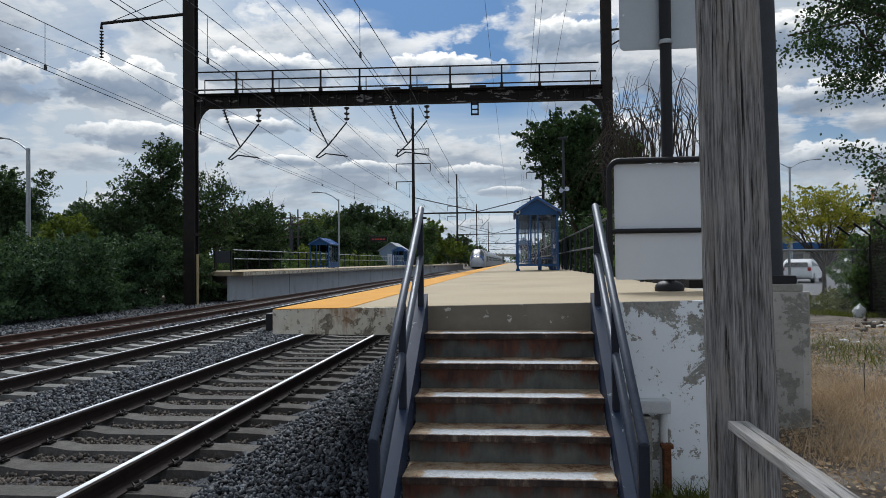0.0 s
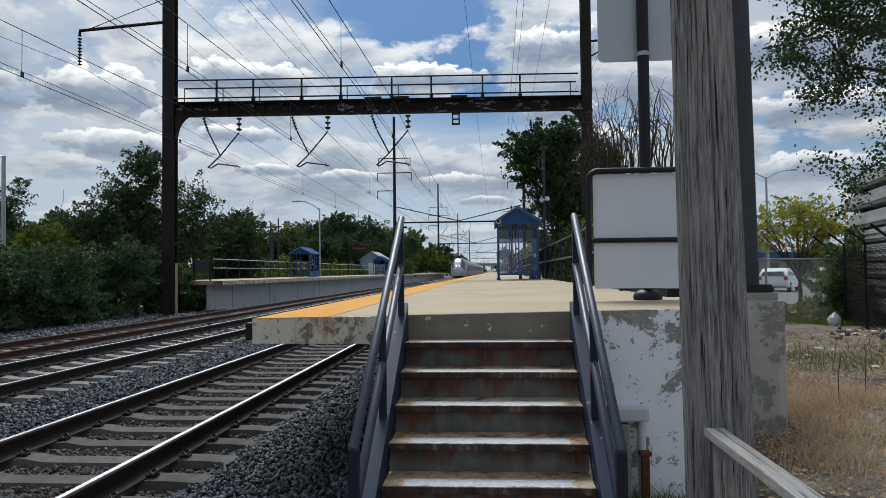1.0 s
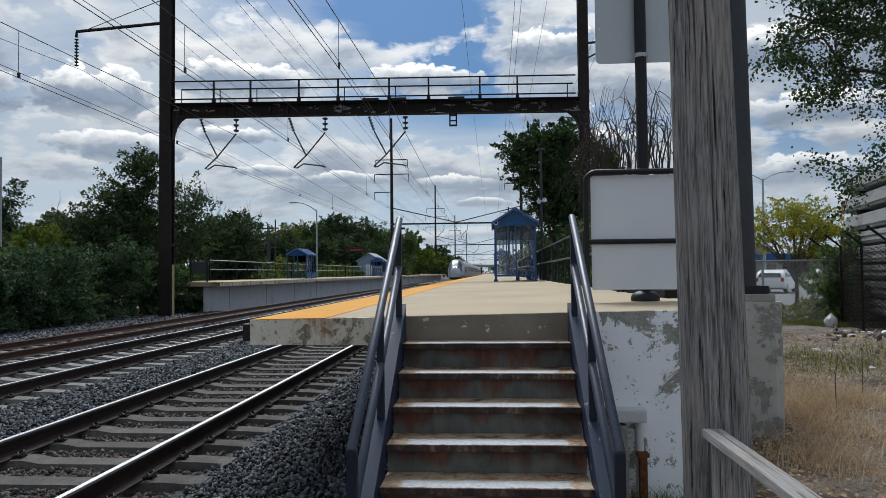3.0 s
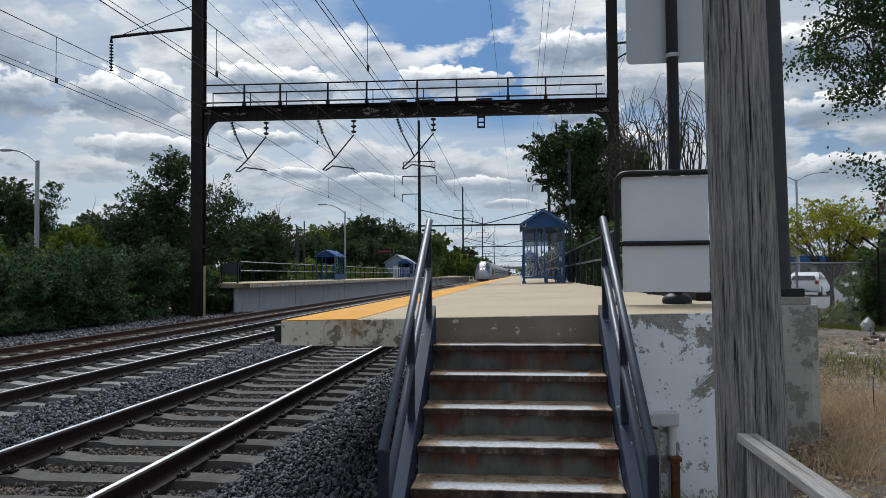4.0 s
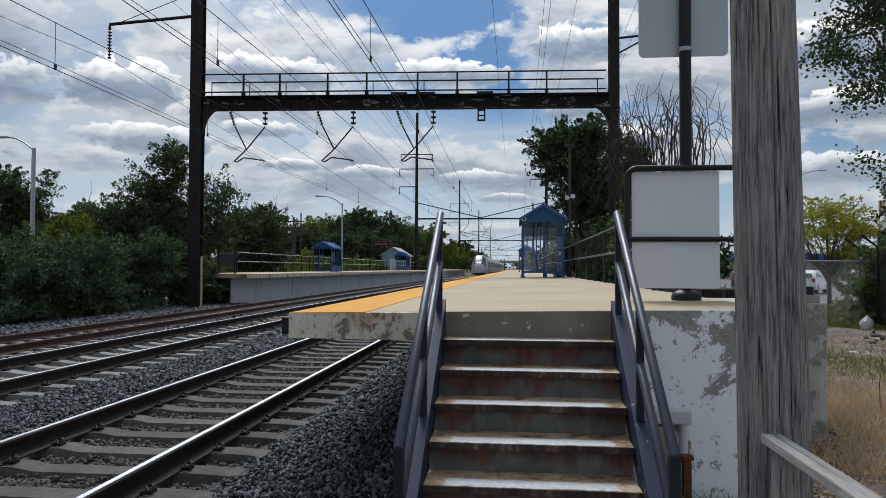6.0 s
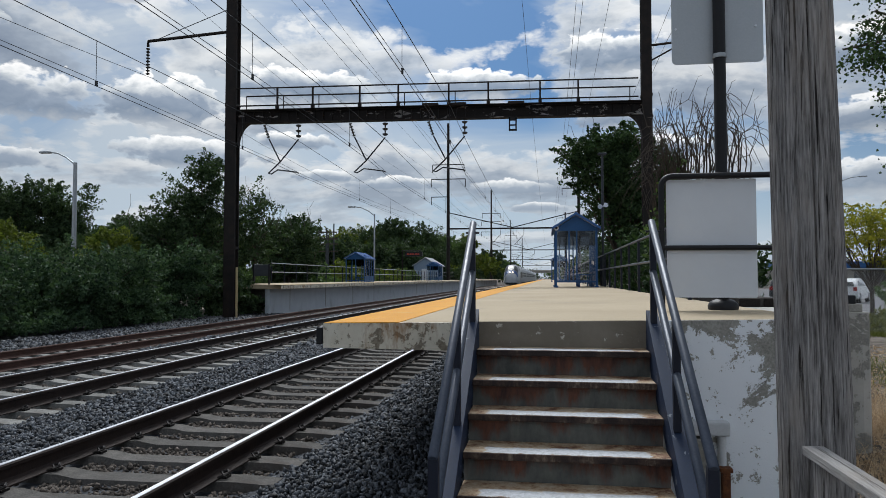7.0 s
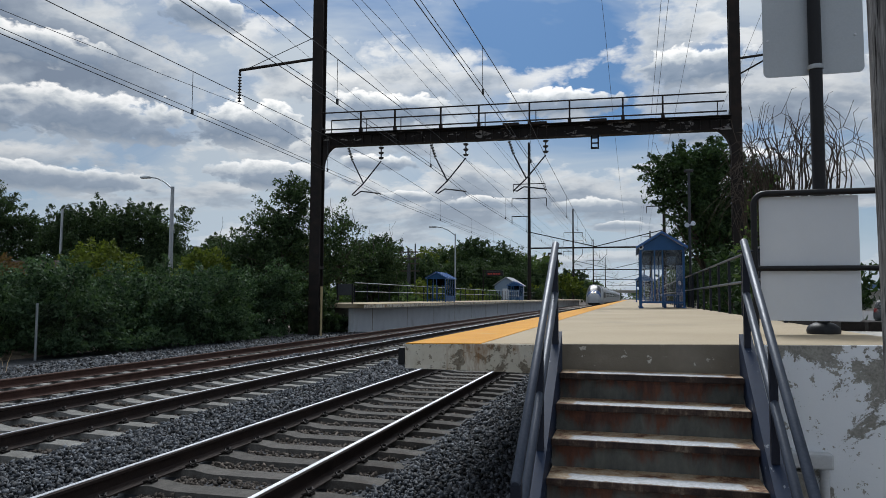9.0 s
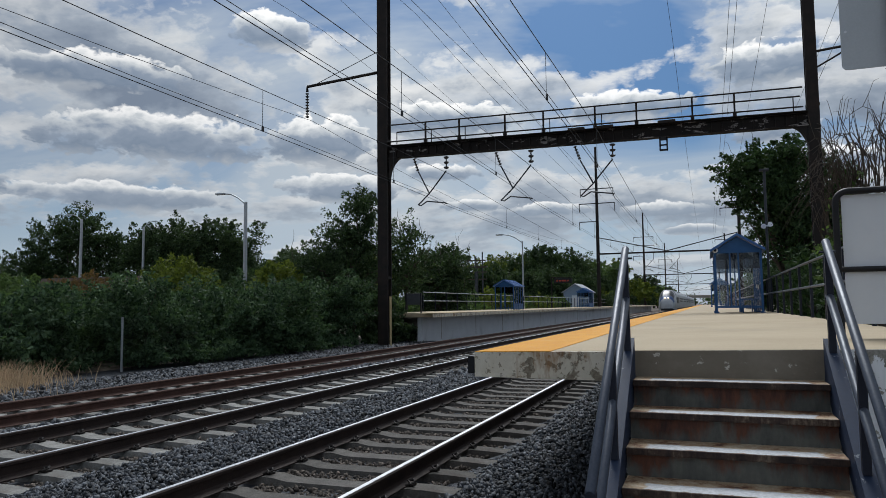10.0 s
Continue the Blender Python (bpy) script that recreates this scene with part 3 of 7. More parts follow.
def stones(name, spots, mat, seed):
    """Loose stones as one mesh: rough eight-cornered lumps, each turned and squashed by chance."""
    rng = np.random.default_rng(seed)
    base = np.array([(x, y, z) for x in (-1, 1) for y in (-1, 1) for z in (-1, 1)]) * 0.72
    tri = np.array([(0, 1, 3), (0, 3, 2), (4, 6, 7), (4, 7, 5), (0, 4, 5), (0, 5, 1), (2, 3, 7), (2, 7, 6), (0, 2, 6), (0, 6, 4), (1, 5, 7), (1, 7, 3)])
    n = len(spots)
    spots = np.asarray(spots)
    v = base[None] * rng.uniform(0.25, 1.45, (n, 8, 3)) * rng.uniform((0.75, 0.6, 0.5), (1.25, 1.0, 0.85), (n, 3))[:, None]
    q = rng.normal(size=(n, 4))
    q /= np.linalg.norm(q, axis=1)[:, None]
    w, x, y, z = q.T
    m = np.stack([1 - 2 * (y * y + z * z), 2 * (x * y - z * w), 2 * (x * z + y * w), 2 * (x * y + z * w), 1 - 2 * (x * x + z * z), 2 * (y * z - x * w),
                  2 * (x * z - y * w), 2 * (y * z + x * w), 1 - 2 * (x * x + y * y)], 1).reshape(n, 3, 3)
    v = np.einsum("nij,nkj->nki", m, v) * spots[:, 3][:, None, None] + spots[:, :3][:, None]
    f = (tri[None] + 8 * np.arange(n)[:, None, None]).reshape(-1)
    return fast_mesh(name, v.reshape(-1, 3), f, 3, mat)


def fast_mesh(name, verts, loops, per_face, mat):
    me = bpy.data.meshes.new(name)
    nf = len(loops) // per_face
    me.vertices.add(len(verts)), me.loops.add(len(loops)), me.polygons.add(nf)
    me.vertices.foreach_set("co", np.asarray(verts, np.float32).ravel())
    me.loops.foreach_set("vertex_index", np.asarray(loops, np.int32))
    me.polygons.foreach_set("loop_start", np.arange(0, len(loops), per_face, dtype=np.int32))
    me.update(calc_edges=True)
    me.validate()
    me.materials.append(mat)
    return me


rng = np.random.default_rng(4)
spots = []
for y0, y1, x0, x1, gap, size in ((1.8, 8, -8.5, -0.68, 0.036, 0.026), (8, 16, -13.4, -0.68, 0.050, 0.032), (16, 34, -13.4, -1.0, 0.11, 0.06), (1.8, 8, -13.4, -8.5, 0.07, 0.045), (9, 34, -15.1, -13.4, 0.085, 0.05)):
    nx, ny = int((x1 - x0) / gap), int((y1 - y0) / gap)
    xs, ys = np.meshgrid(np.linspace(x0, x1, nx), np.linspace(y0, y1, ny))
    xs, ys = (xs + rng.uniform(-gap, gap, xs.shape) * 0.6).ravel(), (ys + rng.uniform(-gap, gap, ys.shape) * 0.6).ravel()
    ss = size * rng.uniform(0.5, 1.35, xs.shape)
    for x, y, s in zip(xs, ys, ss):
        bed = min(abs(x - c) for c in TRACKS)
        on_tie = abs((y + 0.3) % 0.61 - 0.305) < 0.15
        if bed < 1.30 and (on_tie and rng.random() < 0.985 or abs(bed - 0.752) < 0.1):
            continue
        spots.append((x, y, ballast_height(x, y) + s * rng.uniform(0.05, 0.85) + (0.012 if bed > 1.4 else -0.012), s))
inside = [p for p in spots if min(abs(p[0] - c) for c in TRACKS) < 1.1]
outside = [p for p in spots if min(abs(p[0] - c) for c in TRACKS) >= 1.1]
tagged(part("ballast_stone", stones("ballast_stone", outside, M_STONE, 1), M_STONE), "loose grey crushed ballast stones beside the tracks", "ballast", kind="stuff")
tagged(part("track_stone", stones("track_stone", inside, M_BROWNBALLAST, 2), M_BROWNBALLAST), "dusty brown ballast stones between the rails", "ballast", kind="stuff")

# tracks
def tie_mesh(mat):
    bm = B()
    top = [(-1.30, 0.082), (-1.0, 0.097), (-0.56, 0.097), (-0.40, 0.07), (0.40, 0.07), (0.56, 0.097), (1.0, 0.097), (1.30, 0.082)]
    rows = [(-0.145, -0.10, 0.0), (-0.115, 0.0, 1.0), (0.115, 0.0, 1.0), (0.145, -0.10, 0.0)]
    vs = [[bm.verts.new((x, y, z + dz)) for x, z in top] for y, dz, _ in rows]
    for a, b in zip(vs, vs[1:]):
        for i in range(len(top) - 1):
            bm.faces.new((a[i], a[i + 1], b[i + 1], b[i]))
    for i in (0, -1):
        bm.faces.new([r[i] for r in vs])
    return mesh_of(bm, "tie", mat)


def clip_mesh():
    bm = B()
    tube(bm, [(0.05, -0.06, 0.005), (0.12, -0.065, 0.03), (0.145, -0.02, 0.045), (0.11, 0.03, 0.05), (0.07, 0.0, 0.042), (0.10, -0.02, 0.02)], 0.013, 6)
    box(bm, 0.075, 0.13, -0.04, 0.05, -0.005, 0.02)
    return mesh_of(bm, "clip", M_CLIP)


CLIP = clip_mesh()
RAIL_PROFILE = [(-0.075, 0), (0.075, 0), (0.075, 0.012), (0.02, 0.035), (0.010, 0.05), (0.010, 0.125), (0.036, 0.138), (0.036, 0.163), (0.028, 0.172), (-0.028, 0.172), (-0.036, 0.163), (-0.036, 0.138), (-0.010, 0.125), (-0.010, 0.05), (-0.02, 0.035), (-0.075, 0.012)]


def track(index, xc, tie_mat, head_mat, side_mat, label, near_clips):
    root = thing("track_%d" % index, label, "railway track", (xc, 0, -DROP[index - 1]), kind="structure")
    tie = tie_mesh(tie_mat)
    for s in (-0.7525, 0.7525):
        bm = B()
        prism(bm, [(x + s, z + RAIL - 0.172) for x, z in RAIL_PROFILE], "y", -8, 420)
        rail = part("rail", bm, side_mat, root)
        bm = B()
        box(bm, s - 0.021, s + 0.021, -8, 420, RAIL - 0.002, RAIL + 0.003)
        part("running_surface", bm, head_mat, rail)
    rest = B()
    for i in range(-8, 420):
        y = i * 0.61
        if i < 82:
            part("tie", tie, tie_mat, root, at=(0, y, 0))
        elif i < 300:
            box(rest, -1.3, 1.3, y - 0.12, y + 0.12, 0.0, 0.10)
        if 0 <= i < near_clips:
            for s in (-0.7525, 0.7525):
                for d in (1, -1):
                    c = part("clip", CLIP, M_CLIP, root, at=(s, y, 0.098))
                    c.scale = (d, d, 1)
    tagged(part("far_tie", rest, tie_mat, root), kind="stuff")


track(1, TRACKS[0], M_TIE, M_RAILTOP, M_RAILSIDE, "track with polished rails on dusty concrete sleepers", 34)
track(2, TRACKS[1], M_TIEGREY, M_RAILTOP, M_RAILSIDE, "track with brown rails on pale concrete sleepers", 40)
track(3, TRACKS[2], M_TIEGREY, M_RUSTRAIL, M_RUSTRAIL, "little used track with rust-red rails", 0)


def platform_z(x):
    return PT + SLOPE * x


# the platform with its stairs
LENGTH = 190.0
bm = B()
prism(bm, [(EDGE, platform_z(EDGE)), (BACK, platform_z(BACK)), (BACK, 1.16), (EDGE, 1.17)], "y", FRONT + 0.02, LENGTH)
platform = setting("platform", bm, M_PLATFORM, "high concrete platform with tan painted top")
bm = B()
prism(bm, [(EDGE, platform_z(EDGE) - 0.002), (-0.69, platform_z(-0.69) - 0.002), (-0.69, 1.165), (EDGE, 1.175)], "y", FRONT - 0.05, FRONT + 0.02)
part("slab_end", bm, M_SLABFACE, platform, "stained cracked slab end")
bm = B()
prism(bm, [(-0.685, platform_z(-0.685) - 0.002), (0.70, platform_z(0.7) - 0.002), (0.70, 1.05), (-0.685, 1.05)], "y", FRONT - 0.012, FRONT + 0.02)
part("top_riser", bm, M_BROWNFACE, platform, "brown painted face above the top step")
bm = B()
prism(bm, [(0.705, platform_z(0.7) - 0.002), (BACK - 0.03, platform_z(BACK) - 0.002), (BACK, platform_z(BACK) - 0.02), (BACK, -0.05), (0.705, -0.05)], "y", FRONT - 0.02, FRONT + 0.02)
part("end_wall", bm, M_WHITEWALL, platform, "flaking white paint on grey concrete")
bm = B()
box(bm, -0.45, 0.70, FRONT + 0.025, FRONT + 0.3, -0.05, 1.16)
box(bm, 0.7, BACK, FRONT + 0.025, LENGTH, -0.05, 1.155)
part("support_wall", bm, M_CONC, platform)
bm = B()
prism(bm, [(EDGE + 0.004, platform_z(EDGE) + 0.004), (EDGE + 0.60, platform_z(EDGE + 0.60) + 0.004), (EDGE + 0.60, platform_z(EDGE + 0.60) - 0.001), (EDGE + 0.004, platform_z(EDGE) - 0.001)], "y", FRONT - 0.049, LENGTH)
part("warning_strip", bm, M_YELLOW, platform, "worn yellow edge strip")
bm = B()
box(bm, EDGE - 0.055, EDGE - 0.003, FRONT - 0.06, LENGTH, 1.20, platform_z(EDGE) - 0.03, 0.01)
part("edge_bumper", bm, M_BLACK, platform, "black rubbing strip")
# buttress that carries the steel mast
bm = B()
rim = [(1.86, 7.5), (2.95, 7.5), (3.02, 7.53), (3.06, 7.6), (3.06, 8.7), (1.86, 8.7)]
prism(bm, rim, "z", -0.05, 1.38)
setting("mast_footing", bm, M_FOOTING, "weathered concrete block with worn paint")
bm = B()
box(bm, 2.62, 3.0, 7.6, 7.98, 1.38, 1.46, 0.01)
part("pad", bm, M_CONC, bpy.data.objects["mast_footing"])


def staircase():
    root = thing("platform_stairs", "rusty steel stairs with worn painted treads up to the platform", "stairs")
    tread = B()
    box(tread, -HALF, HALF, 0.0, RUN + 0.056, -0.042, 0.0, 0.006)
    tread = mesh_of(tread, "tread", M_TREAD)
    riser = B()
    box(riser, -HALF, HALF, -0.004, 0.004, -RISE + 0.0, 0.0)
    riser = mesh_of(riser, "riser", M_RISER)
    for k in range(7):
        y, z = TREAD_Y - RUN * k, TREAD_Z - RISE * k
        part("tread", tread, M_TREAD, root, at=(0, y, z))
        part("riser", riser, M_RISER, root, at=(0, y + 0.060, z - 0.042))
    for s in (-1, 1):
        line = lambda y, up: TREAD_Z + 0.042 + (y - TREAD_Y) * RISE / RUN + up
        bm = B()
        web = [(FRONT - 0.02, line(FRONT, 0.06)), (FRONT - 0.02, line(FRONT, -0.26)), (3.25, -0.02), (2.98, -0.02), (2.98, line(2.98, 0.06))]
        prism(bm, web, "x", s * (HALF + 0.004), s * (HALF + 0.016))
        for up in (0.06, ):
            a, b = (FRONT - 0.02, line(FRONT, up)), (2.98, line(2.98, up))
            prism(bm, [a, b, (b[0], b[1] - 0.012), (a[0], a[1] - 0.012)], "x", s * (HALF + 0.016), s * (HALF + 0.085))
        part("stringer", bm, M_STRINGER, root, "blue-grey painted steel stringer")
        x = s * 0.652
        top, low = Vector((x, 5.30, 2.125)), Vector((x, 3.39, 0.845))
        d = (low - top).normalized()
        for name, drop in (("handrail", 0.0), ("lower_rail", 0.325)):
            a, b = top - Vector((0, 0, drop)), low - Vector((0, 0, drop))
            if drop:
                a = a + d * 0.06
                b = b + d * 0.05
            bm = B()
            tube(bm, [a - d * 0.012, a - d * 0.006, a, b, b + d * 0.01], (0.012, 0.021, 0.026, 0.026, 0.02), 14)
            part(name, bm, M_RAILTUBE, root, "dull grey metal tube", True)
        for y, w in ((5.24, 0.022), (4.33, 0.022), (3.41, 0.026)):
            zt = top.z + (y - top.y) * (d.z / d.y) - 0.012
            zb = line(y, 0.06)
            bm = B()
            if y < 3.5:
                zb = -0.02
            box(bm, x - w, x + w, y - w, y + w, zb, zt, 0.004)
            part("post", bm, M_NAVY, root, "navy painted square post")
            bm = B()
            if y > 5:
                tube(bm, [(x - 0.05, y, zt - 0.02), (x + 0.05, y, zt - 0.02)], 0.008, 6)
                part("bolt", bm, M_NAVY, root)
    bm = B()
    box(bm, -HALF, HALF, 4.9, 5.3, 0.95, 1.0)
    part("landing_brace", bm, M_STRINGER, root)
    return root


staircase()

# the platform on the other side
OX = -12.55
bm = B()
prism(bm, [(OX, 1.38), (-15.7, 1.43), (-15.7, 1.20), (OX, 1.19)], "y", 32.9, 190)
opp = setting("opposite_platform", bm, M_PLATFORM, "long concrete platform across the tracks")
bm = B()
box(bm, OX - 1.20, OX - 0.95, 33.3, 189, -0.15, 1.19)
part("platform_wall", bm, M_OPPWALL, opp, "dull white painted wall")
bm = B()
box(bm, -15.5, -15.2, 34.2, 189, -0.05, 1.19)
part("back_wall", bm, M_CONC, opp, "bare concrete back wall")
bm = B()
box(bm, -15.19, OX - 1.21, 34.2, 34.4, -0.05, 1.19)
part("end_wall", bm, M_CONC, opp, "bare concrete end wall")
bm = B()
for i in range(24):
    box(bm, OX - 0.952, OX - 0.938, 36.0 + i * 6.1, 36.05 + i * 6.1, 0, 1.18)
part("wall_joint", bm, M_CONC, opp)
bm = B()
box(bm, OX - 0.002, OX + 0.012, 32.3, 190, 1.20, 1.37)
part("edge_face", bm, M_SLABFACE, opp)
bm = B()
box(bm, OX - 0.6, OX - 0.005, 32.4, 190, 1.391, 1.396)
part("edge_strip", bm, M_FADED, opp, "faded yellow edge strip")


# ---- the catenary ----
GY0, GX0, GY1, GX1 = 30.2, -14.1, 31.0, 4.07        # feet of the near gantry


def insulator(bm, a, b, n=5, r=0.10):
    a, b = Vector(a), Vector(b)
    pts, rr = [], []
    for i in range(n):
        for f, q in ((0.15, 0.03), (0.3, r), (0.55, r * 0.8), (0.7, 0.03)):
            pts.append(a.lerp(b, (i + f) / n)), rr.append(q)
    tube(bm, pts, rr, 8)


def column(name, root, x, y, height, w, clean=True):
    """A riveted column of two channels and a web, wider below the beam."""
    bm = B()
    for s in (-1, 1):
        box(bm, x - w, x + w, y + s * w * 0.8 - 0.03, y + s * w * 0.8 + 0.03, 0.0, height)
    box(bm, x - 0.6 * w, x + 0.6 * w, y - w * 0.78, y + w * 0.78, 0.0, height)
    for z in (3.0, 8.5, 9.4):
        box(bm, x - w - 0.02, x + w + 0.02, y - w * 0.85 - 0.02, y + w * 0.85 + 0.02, z, z + 0.12)
    return part(name, bm, M_GANTRY, root)


def steady_arm(root, x, y, z_beam, side=1):
    """Sloping strut, insulator, bracket tube and registration arm over one track."""
    bm = B()
    insulator(bm, (x, y, z_beam - 0.05), (x, y, z_beam - 0.75), 3, 0.13)
    part("insulator", bm, M_PORCELAIN, root, "stack of insulator discs")
    bm = B()
    insulator(bm, (x - 1.6, y, z_beam - 0.05), (x - 1.38, y, z_beam - 0.7), 5, 0.08)
    part("insulator", bm, M_PORCELAIN, root, "stack of insulator discs")
    bm = B()
    tube(bm, [(x, y, z_beam - 0.75), (x - 0.85, y, z_beam - 1.75), (x - 1.4, y, z_beam - 2.26), (x - 1.25, y, z_beam - 2.28), (x - 0.95, y, z_beam - 2.1), (x - 0.1, y, z_beam - 2.22), (x + 0.02, y, z_beam - 2.27)], 0.032, 7)
    tube(bm, [(x - 1.38, y, z_beam - 0.7), (x - 0.85, y, z_beam - 1.73)], 0.032, 7)
    part("steady_arm", bm, M_POLEGREY, root)


def gantry():
    root = thing("signal_gantry", "dark rusted steel overhead line gantry with railed walkway", "gantry")
    column("column", root, GX0, GY0, 26.0, 0.25)
    column("column", root, GX1, GY1, 26.0, 0.215)
    bm = B()
    tube(bm, [(GX0 + 0.34, GY0 - 0.12, -0.05), (GX0 + 0.34, GY0 - 0.12, 2.2)], 0.055, 8)
    part("conduit", bm, M_FADED, root, "pale tan conduit beside the column")
    span = Vector((GX1 - GX0, GY1 - GY0, 0))
    u = span.normalized()
    v = Vector((-u.y, u.x, 0))
    o = Vector((GX0, GY0, 0))

    def along(bm, a, b, half, z0, z1, off=0.0):
        c = [o + u * a + v * (off - half), o + u * b + v * (off - half), o + u * b + v * (off + half), o + u * a + v * (off + half)]
        lo, hi = [bm.verts.new((p.x, p.y, z0)) for p in c], [bm.verts.new((p.x, p.y, z1)) for p in c]
        bm.faces.new(lo[::-1]), bm.faces.new(hi)
        for i in range(4):
            bm.faces.new((lo[i], lo[(i + 1) % 4], hi[(i + 1) % 4], hi[i]))

    L = span.length
    bm = B()
    along(bm, 0.25, L - 0.2, 0.03, 8.66, 9.14)
    for z in (8.63, 9.12):
        along(bm, 0.25, L - 0.2, 0.20, z, z + 0.035)
    for i in range(44):
        a = 0.6 + i * (L - 1.2) / 43
        along(bm, a, a + 0.04, 0.14, 8.67, 9.12)
    part("beam", bm, M_BEAM, root, "rusted girder with flaking grey patches")
    bm = B()
    along(bm, 0.3, L - 0.2, 0.45, 9.17, 9.20, 0.1)
    part("walkway", bm, M_GANTRY, root)
    for foot, s in ((0.29, 1), (L - 0.21, -1)):
        bm = B()
        c = o + u * foot
        ring = [(0.0, -1.05)] + [(0.75 - 0.75 * math.cos(radians(t)), -1.05 + 1.05 * math.sin(radians(t))) for t in range(0, 91, 10)] + [(0.0, 0.0)]
        vs = []
        for h in (-0.16, 0.16):
            vs.append([bm.verts.new((c.x + u.x * s * p[0] + v.x * h, c.y + u.y * s * p[0] + v.y * h, 8.68 + p[1])) for p in ring])
        bm.faces.new(vs[0]), bm.faces.new(vs[1][::-1])
        for i in range(len(ring)):
            j = (i + 1) % len(ring)
            bm.faces.new((vs[0][i], vs[1][i], vs[1][j], vs[0][j]))
        part("knee_bracket", bm, M_GANTRY, root)
    for name, z in (("top_rail", 10.12), ("middle_rail", 9.76), ("toe_rail", 9.34)):
        bm = B()
        a, b = o + u * 0.3 - v * 0.4, o + u * (L - 0.4) - v * 0.4
        if name == "middle_rail":
            a, b = a + u * 0.5, b - u * 0.1
        tube(bm, [(a.x, a.y, z), (b.x, b.y, z)], 0.032, 6)
        part(name, bm, M_GANTRY, root)
    post = B()
    box(post, -0.035, 0.035, -0.035, 0.035, 9.18, 10.12)
    box(post, -0.07, 0.07, -0.07, 0.07, 9.18, 9.36)
    post = mesh_of(post, "post", M_GANTRY)
    small = B()
    tube(small, [(0, 0, 9.18), (0, 0, 9.76)], 0.022, 5)
    small = mesh_of(small, "stanchion", M_GANTRY)
    for i, a in enumerate((2.2, 3.8, 5.9, 7.6, 9.8, 11.5, 13.7, 15.3)):
        c = o + u * a - v * 0.4
        part("post", post, M_GANTRY, root, at=(c.x, c.y, 0))
        if i < 5 and i != 2:
            c = c + u * 0.28
            part("stanchion", small, M_GANTRY, root, at=(c.x, c.y, 0))
    for a in (0.8, L - 0.75):
        c = o + u * a - v * 0.4
        part("stanchion", small, M_GANTRY, root, at=(c.x, c.y, 0))
    bm = B()
    c = o + u * 12.55
    for zz in ((8.02, 8.10), (8.24, 8.30), (8.46, 8.6)):
        box(bm, c.x - 0.17, c.x + 0.17, c.y - 0.25, c.y - 0.22, *zz)
    for xx in (-0.17, 0.11):
        box(bm, c.x + xx, c.x + xx + 0.06, c.y - 0.25, c.y - 0.22, 8.02, 8.66)
    part("hanging_plate", bm, M_BLACK, root)
    for a in (9.0, 10.2, 12.7):
        bm = B()
        c = o + u * a
        box(bm, c.x - 0.35, c.x + 0.35, c.y - 0.4, c.y - 0.1, 9.15, 9.28, 0.02)
        part("junction_box", bm, M_GANTRY, root)
    for x in WIRE_X:
        steady_arm(root, x, GY0 + (x - GX0) * (GY1 - GY0) / (GX1 - GX0), 8.64)
    # side arms
    bm = B()
    tube(bm, [(GX0 - 0.2, GY0, 12.85), (-18.25, GY0, 12.6), (-18.25, GY0, 12.35)], 0.07, 6)
    tube(bm, [(GX0 - 0.2, GY0, 13.9), (-17.7, GY0, 12.7)], 0.018, 5)
    part("side_arm", bm, M_GANTRY, root)
    bm = B()
    insulator(bm, (-18.25, GY0, 12.3), (-18.25, GY0, 11.0), 9, 0.10)
    part("insulator", bm, M_PORCELAIN, root)
    bm = B()
    tube(bm, [(GX1 + 0.1, GY1, 11.6), (GX1 + 1.9, GY1, 11.75)], 0.05, 6)
    tube(bm, [(GX1 + 0.1, GY1, 10.9), (GX1 + 1.6, GY1, 11.7)], 0.035, 6)
    part("side_arm", bm, M_GANTRY, root)
    return root


WIRE_X = (-11.05, -7.15, -3.65)
gantry()
GANTRIES = (-45.0, 30.7, 107.0, 190.0, 290.0, 420.0)


def far_gantry(y, k):
    root = thing("catenary_mast", "pair of tall dark poles with a cross beam over the tracks", "catenary mast", (0, y, 0), "far catenary masts")
    for name, x, h in (("pole", -15.0, 25.2), ("pole", 4.4, 19.0)):
        bm = B()
        tube(bm, [(x, 0, 0), (x, 0, h)], (0.30, 0.17), 8)
        part(name, bm, M_GANTRY, root)
    bm = B()
    box(bm, -15.0, 4.4, -0.15, 0.15, 9.04, 9.26)
    part("beam", bm, M_GANTRY, root)
    bm = B()
    tube(bm, [(-15, 0, 11.6), (-5.3, 0, 9.3), (4.4, 0, 11.6)], 0.07, 5)
    part("stay", bm, M_GANTRY, root)
    for z, a, b in ((18.9, -17.4, -12.6), (16.7, -17.6, -12.4), (14.0, -17.6, -15.0)):
        bm = B()
        tube(bm, [(a, 0, z), (b, 0, z)], 0.07, 5)
        for x in (a, b):
            if abs(x + 15) > 1:
                tube(bm, [(x, 0, z), (x, 0, z - 1.2)], 0.06, 5)
        part("cross_arm", bm, M_GANTRY, root)
    for z, a, b in ((17.5, 2.2, 6.4), (15.0, 2.0, 6.6)):
        bm = B()
        tube(bm, [(a, 0, z), (b, 0, z)], 0.07, 5)
        for x in (a, b):
            tube(bm, [(x, 0, z), (x, 0, z - 1.0)], 0.05, 5)
        part("cross_arm", bm, M_GANTRY, root)
    for x in WIRE_X:
        bm = B()
        tube(bm, [(x, 0, 9.0), (x, 0, 8.2), (x - 1.4, 0, 6.7), (x - 0.9, 0, 6.75), (x, 0, 6.4)], 0.04, 5)
        part("steady_arm", bm, M_POLEGREY, root)
    return root


